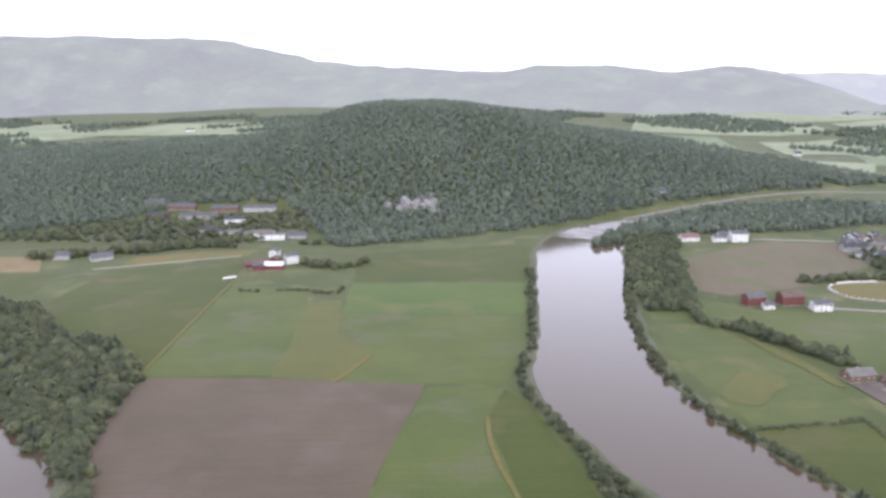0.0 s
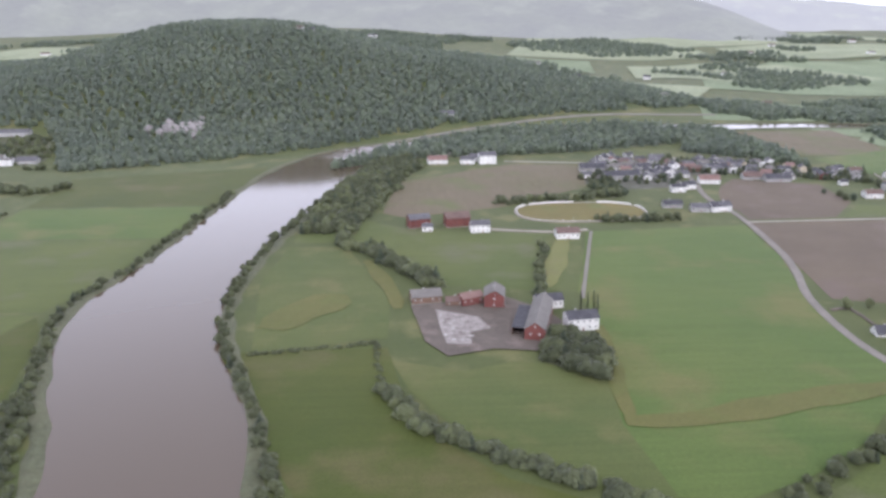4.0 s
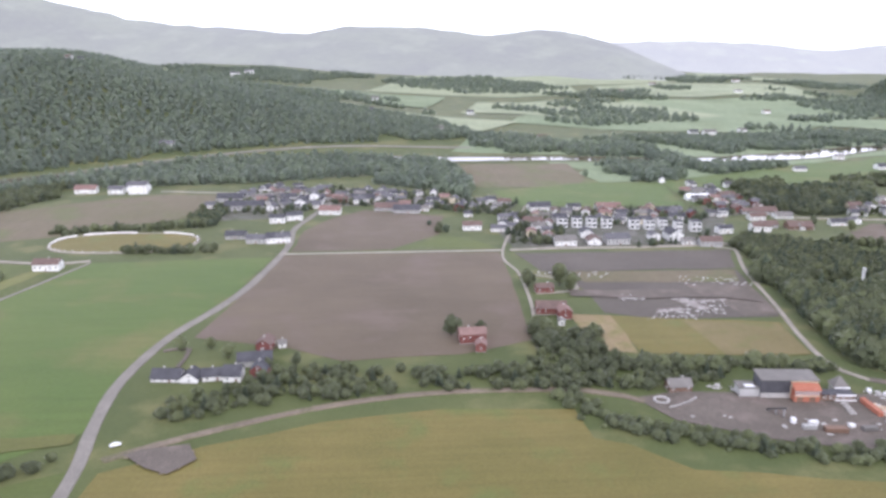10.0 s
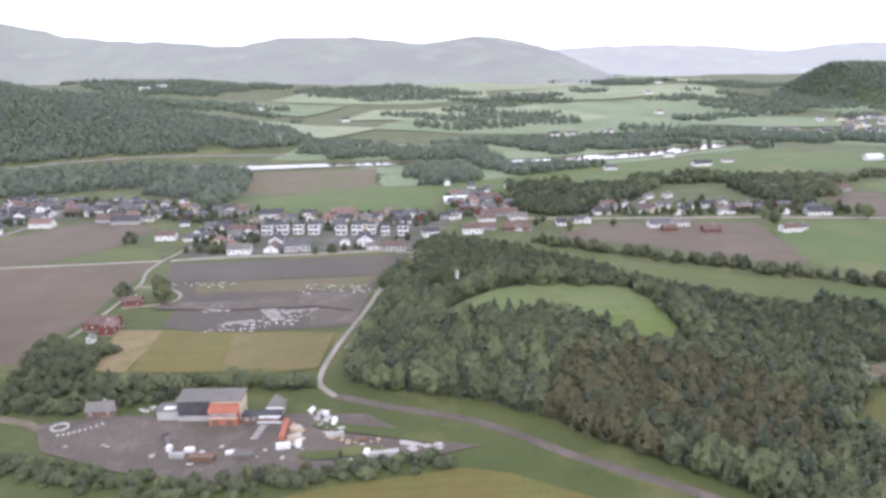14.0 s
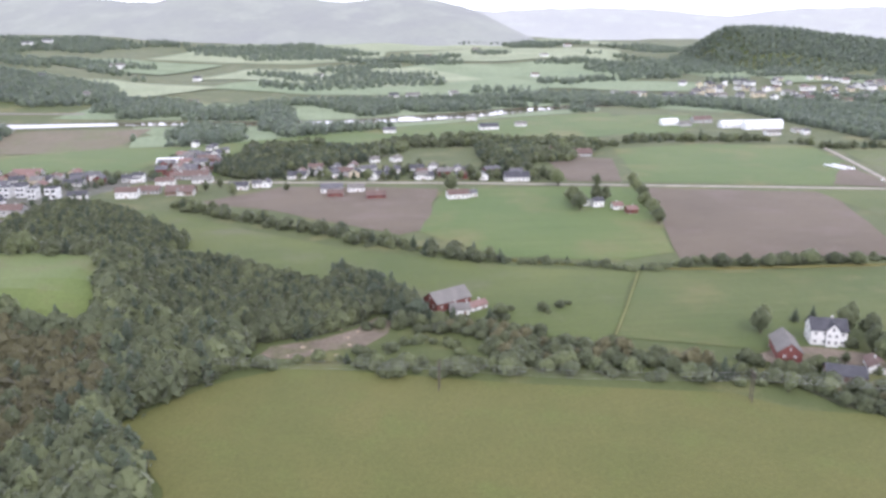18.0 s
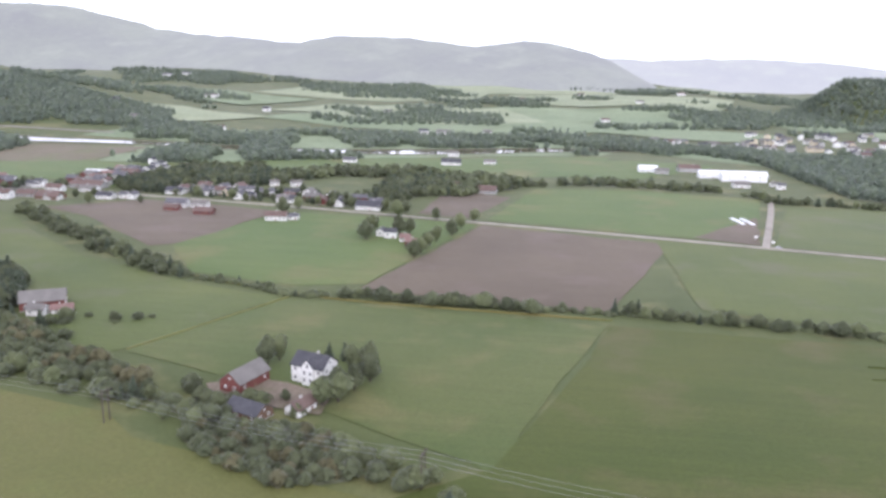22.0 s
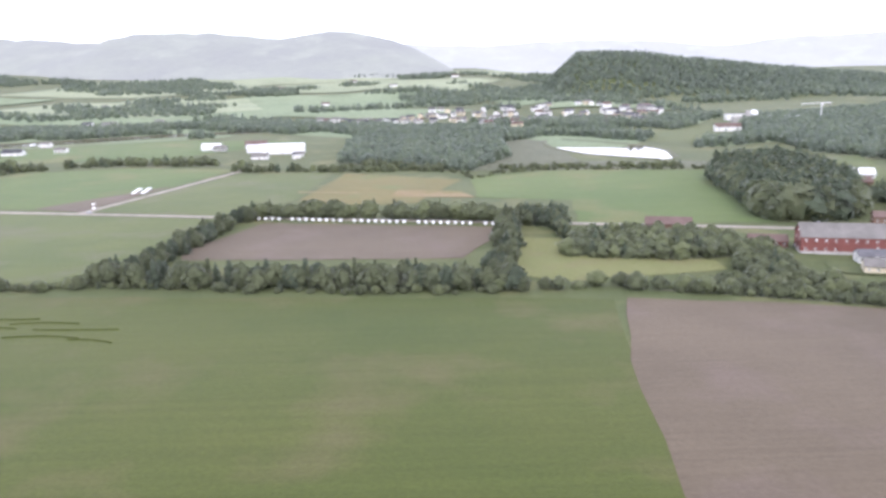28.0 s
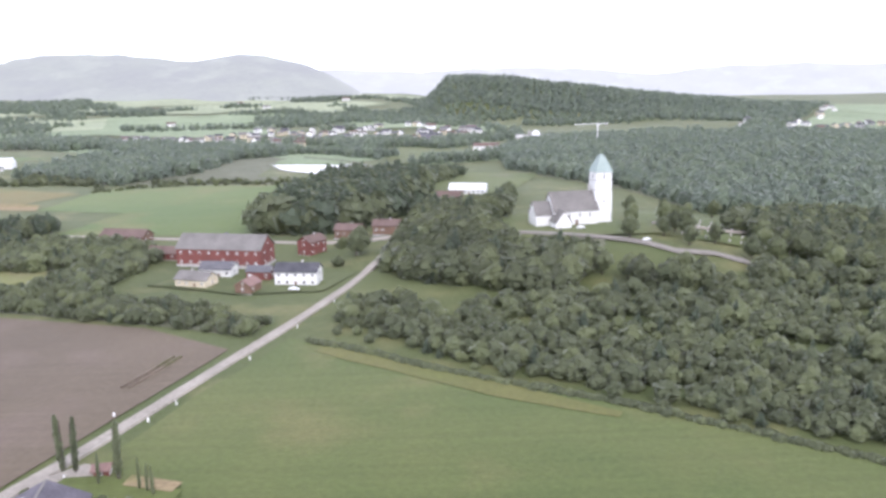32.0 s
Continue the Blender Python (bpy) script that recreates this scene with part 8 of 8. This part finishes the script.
for k in range(46):
    x, y = -18 + boulder_random.normal(0, 7), 560 + boulder_random.normal(0, 5)
    v = ICO_V * (1 + boulder_random.uniform(-0.3, 0.3, (12, 1))) * boulder_random.uniform(1.5, 4.0) * np.array((1.0, 0.8, 1.3))
    rock_v.append(v + np.array((x, y, float(land(x, y)) + 2.0)))
    rock_f.append(ICO_F + rock_n)
    rock_n += 12
tagged(mesh_object("rock_outcrop", np.concatenate(rock_v), np.concatenate(rock_f), "rock"), "pale bare rock outcrop on a wooded slope", "rock", kind="stuff")

# ---- small things along the last road ----
POST_BODY = mesh_of("marker_post", boxes((-0.1, -0.1, 0, 0.1, 0.1, 0.55)), "paint_white")
for x, y in ((1119.5, 249.5), (1097.5, 181.8), (1091.3, 164.5), (1089.3, 159.2), (1084.2, 161.2), (1085.2, 144.5), (1107.5, 214), (1102.5, 198)):
    post_ob = tagged(new("marker_post", POST_BODY), "small white marker post beside a gravel road", "post", "road marker posts")
    post_ob.matrix_basis = pose(x, y, 0.1)
for shift in (0.0, 1.1):
    road("dirt", 0.26, "pale wheel rut in ploughed soil", [(1086.1 + shift - 1, 184), (1084.5 + shift - 1, 178), (1082.5 + shift - 1, 171)])
for x, y in ((834.5, 349.5), (838.5, 341)):
    sign = tagged(new("road_sign"), "small white road sign at a fork", "sign", "road signs")
    sign.matrix_basis = pose(x, y, 0.1, 0, 0, 10)
    part("pole", boxes((-0.06, -0.06, 0, 0.06, 0.06, 1.4)), "steel", sign)
    part("panel", boxes((-0.7, -0.1, 1.0, 0.7, -0.064, 1.7)), "paint_white", sign, "blank white panel")

# ---- dug earth beside the dirt track ----
field("gravel", 4, "reddish dug earth beside a track", [(277.8, 172.6), (281.4, 174.7), (290.3, 176.3), (293.4, 169.8), (288.8, 164.4), (283.8, 167.0)])
rubble("clods of dug earth", [(277.8, 172.6), (281.4, 174.7), (290.3, 176.3), (293.4, 169.8), (288.8, 164.4), (283.8, 167.0)], 1.3, 0.15, 0.45, "dirt", 0.25)

# ---- the rest of the village: rows of small houses with gardens ----
village_random = random.Random(31)


def village(pts, spacing, size=1.0):
    """Fills a plot of the village with small houses set in loose rows."""
    lo, hi = np.min(pts, 0), np.max(pts, 0)
    row = 0
    y = lo[1]
    while y < hi[1]:
        x = lo[0] + (row % 2) * spacing / 2
        while x < hi[0]:
            px, py = x + village_random.uniform(-2.5, 2.5), y + village_random.uniform(-2.5, 2.5)
            if inside(pts, np.array([px]), np.array([py]))[0] and village_random.random() < 0.8:
                wall = village_random.choice(("paint_white", "paint_white", "paint_white", "paint_yellow", "paint_grey", "paint_red"))
                roof = village_random.choice(("roof_dark", "roof_slate", "roof_brown", "roof_grey", "roof_dark", "roof_slate", "roof_red"))
                house(px, py, village_random.choice((0, 8, -10, 80, 85)), size * village_random.uniform(5, 7.5), size * village_random.uniform(3.8, 4.8), size * village_random.uniform(2.2, 3.0), wall, roof, group="village houses")
                if village_random.random() < 0.35:
                    tree(village_random.choice(("broad", "broad", "bush", "spruce")), px + village_random.uniform(3.5, 5), py + village_random.uniform(-3, 3), village_random.uniform(2.5, 4.2), "leafy garden tree beside a village house")
            x += spacing
        y += spacing * 0.85
        row += 1


field("village_ground", 1, "village lawns with grey drives", [(232, 420), (250, 400), (282, 404), (296, 432), (330, 436), (392, 410), (404, 436), (350, 466), (300, 488), (256, 484), (238, 455)], 0.06)
field("village_ground", 1, "village lawns with grey drives", [(386, 340), (480, 342), (492, 372), (508, 404), (470, 420), (400, 412), (384, 380)], 0.065)
field("village_ground", 1, "village lawns with grey drives", [(500, 400), (530, 400), (545, 440), (530, 480), (506, 476)], 0.07)
village([(236, 430), (280, 424), (296, 440), (300, 480), (262, 482), (240, 455)], 9.5)
village([(304, 440), (390, 414), (402, 434), (350, 462), (304, 484)], 10)
village([(388, 346), (406, 346), (412, 400), (392, 404)], 10)
village([(412, 388), (480, 382), (492, 404), (470, 416), (412, 410)], 9.5)
village([(505, 410), (530, 408), (540, 440), (528, 474), (508, 470)], 9.5)
village([(570, 396), (640, 386), (690, 376), (690, 392), (640, 410), (578, 418)], 11)
for plot in ([(232, 424), (282, 408), (300, 436), (302, 484), (258, 484)], [(300, 440), (392, 412), (404, 436), (350, 464), (302, 486)], [(386, 344), (406, 342), (412, 404), (388, 408)], [(408, 384), (482, 380), (508, 404), (470, 418), (404, 412)], [(502, 404), (530, 404), (544, 440), (528, 478), (506, 474)], [(566, 394), (640, 384), (694, 374), (694, 394), (640, 412), (574, 420)]):
    stand("dark garden trees among village houses", scatter(plot, 5.8), "dark", 2.4, 4.4, 70)
hedge("hedge", 3.2, 1.0, 1.8, 3.2, "dense brush under rows of field trees", [(536, 341), (560, 320), (589, 298), (613, 278), (644, 258), (665, 252), (684, 244), (700, 246), (757, 243.5), (772, 244), (837, 237), (854, 235), (887, 237)])
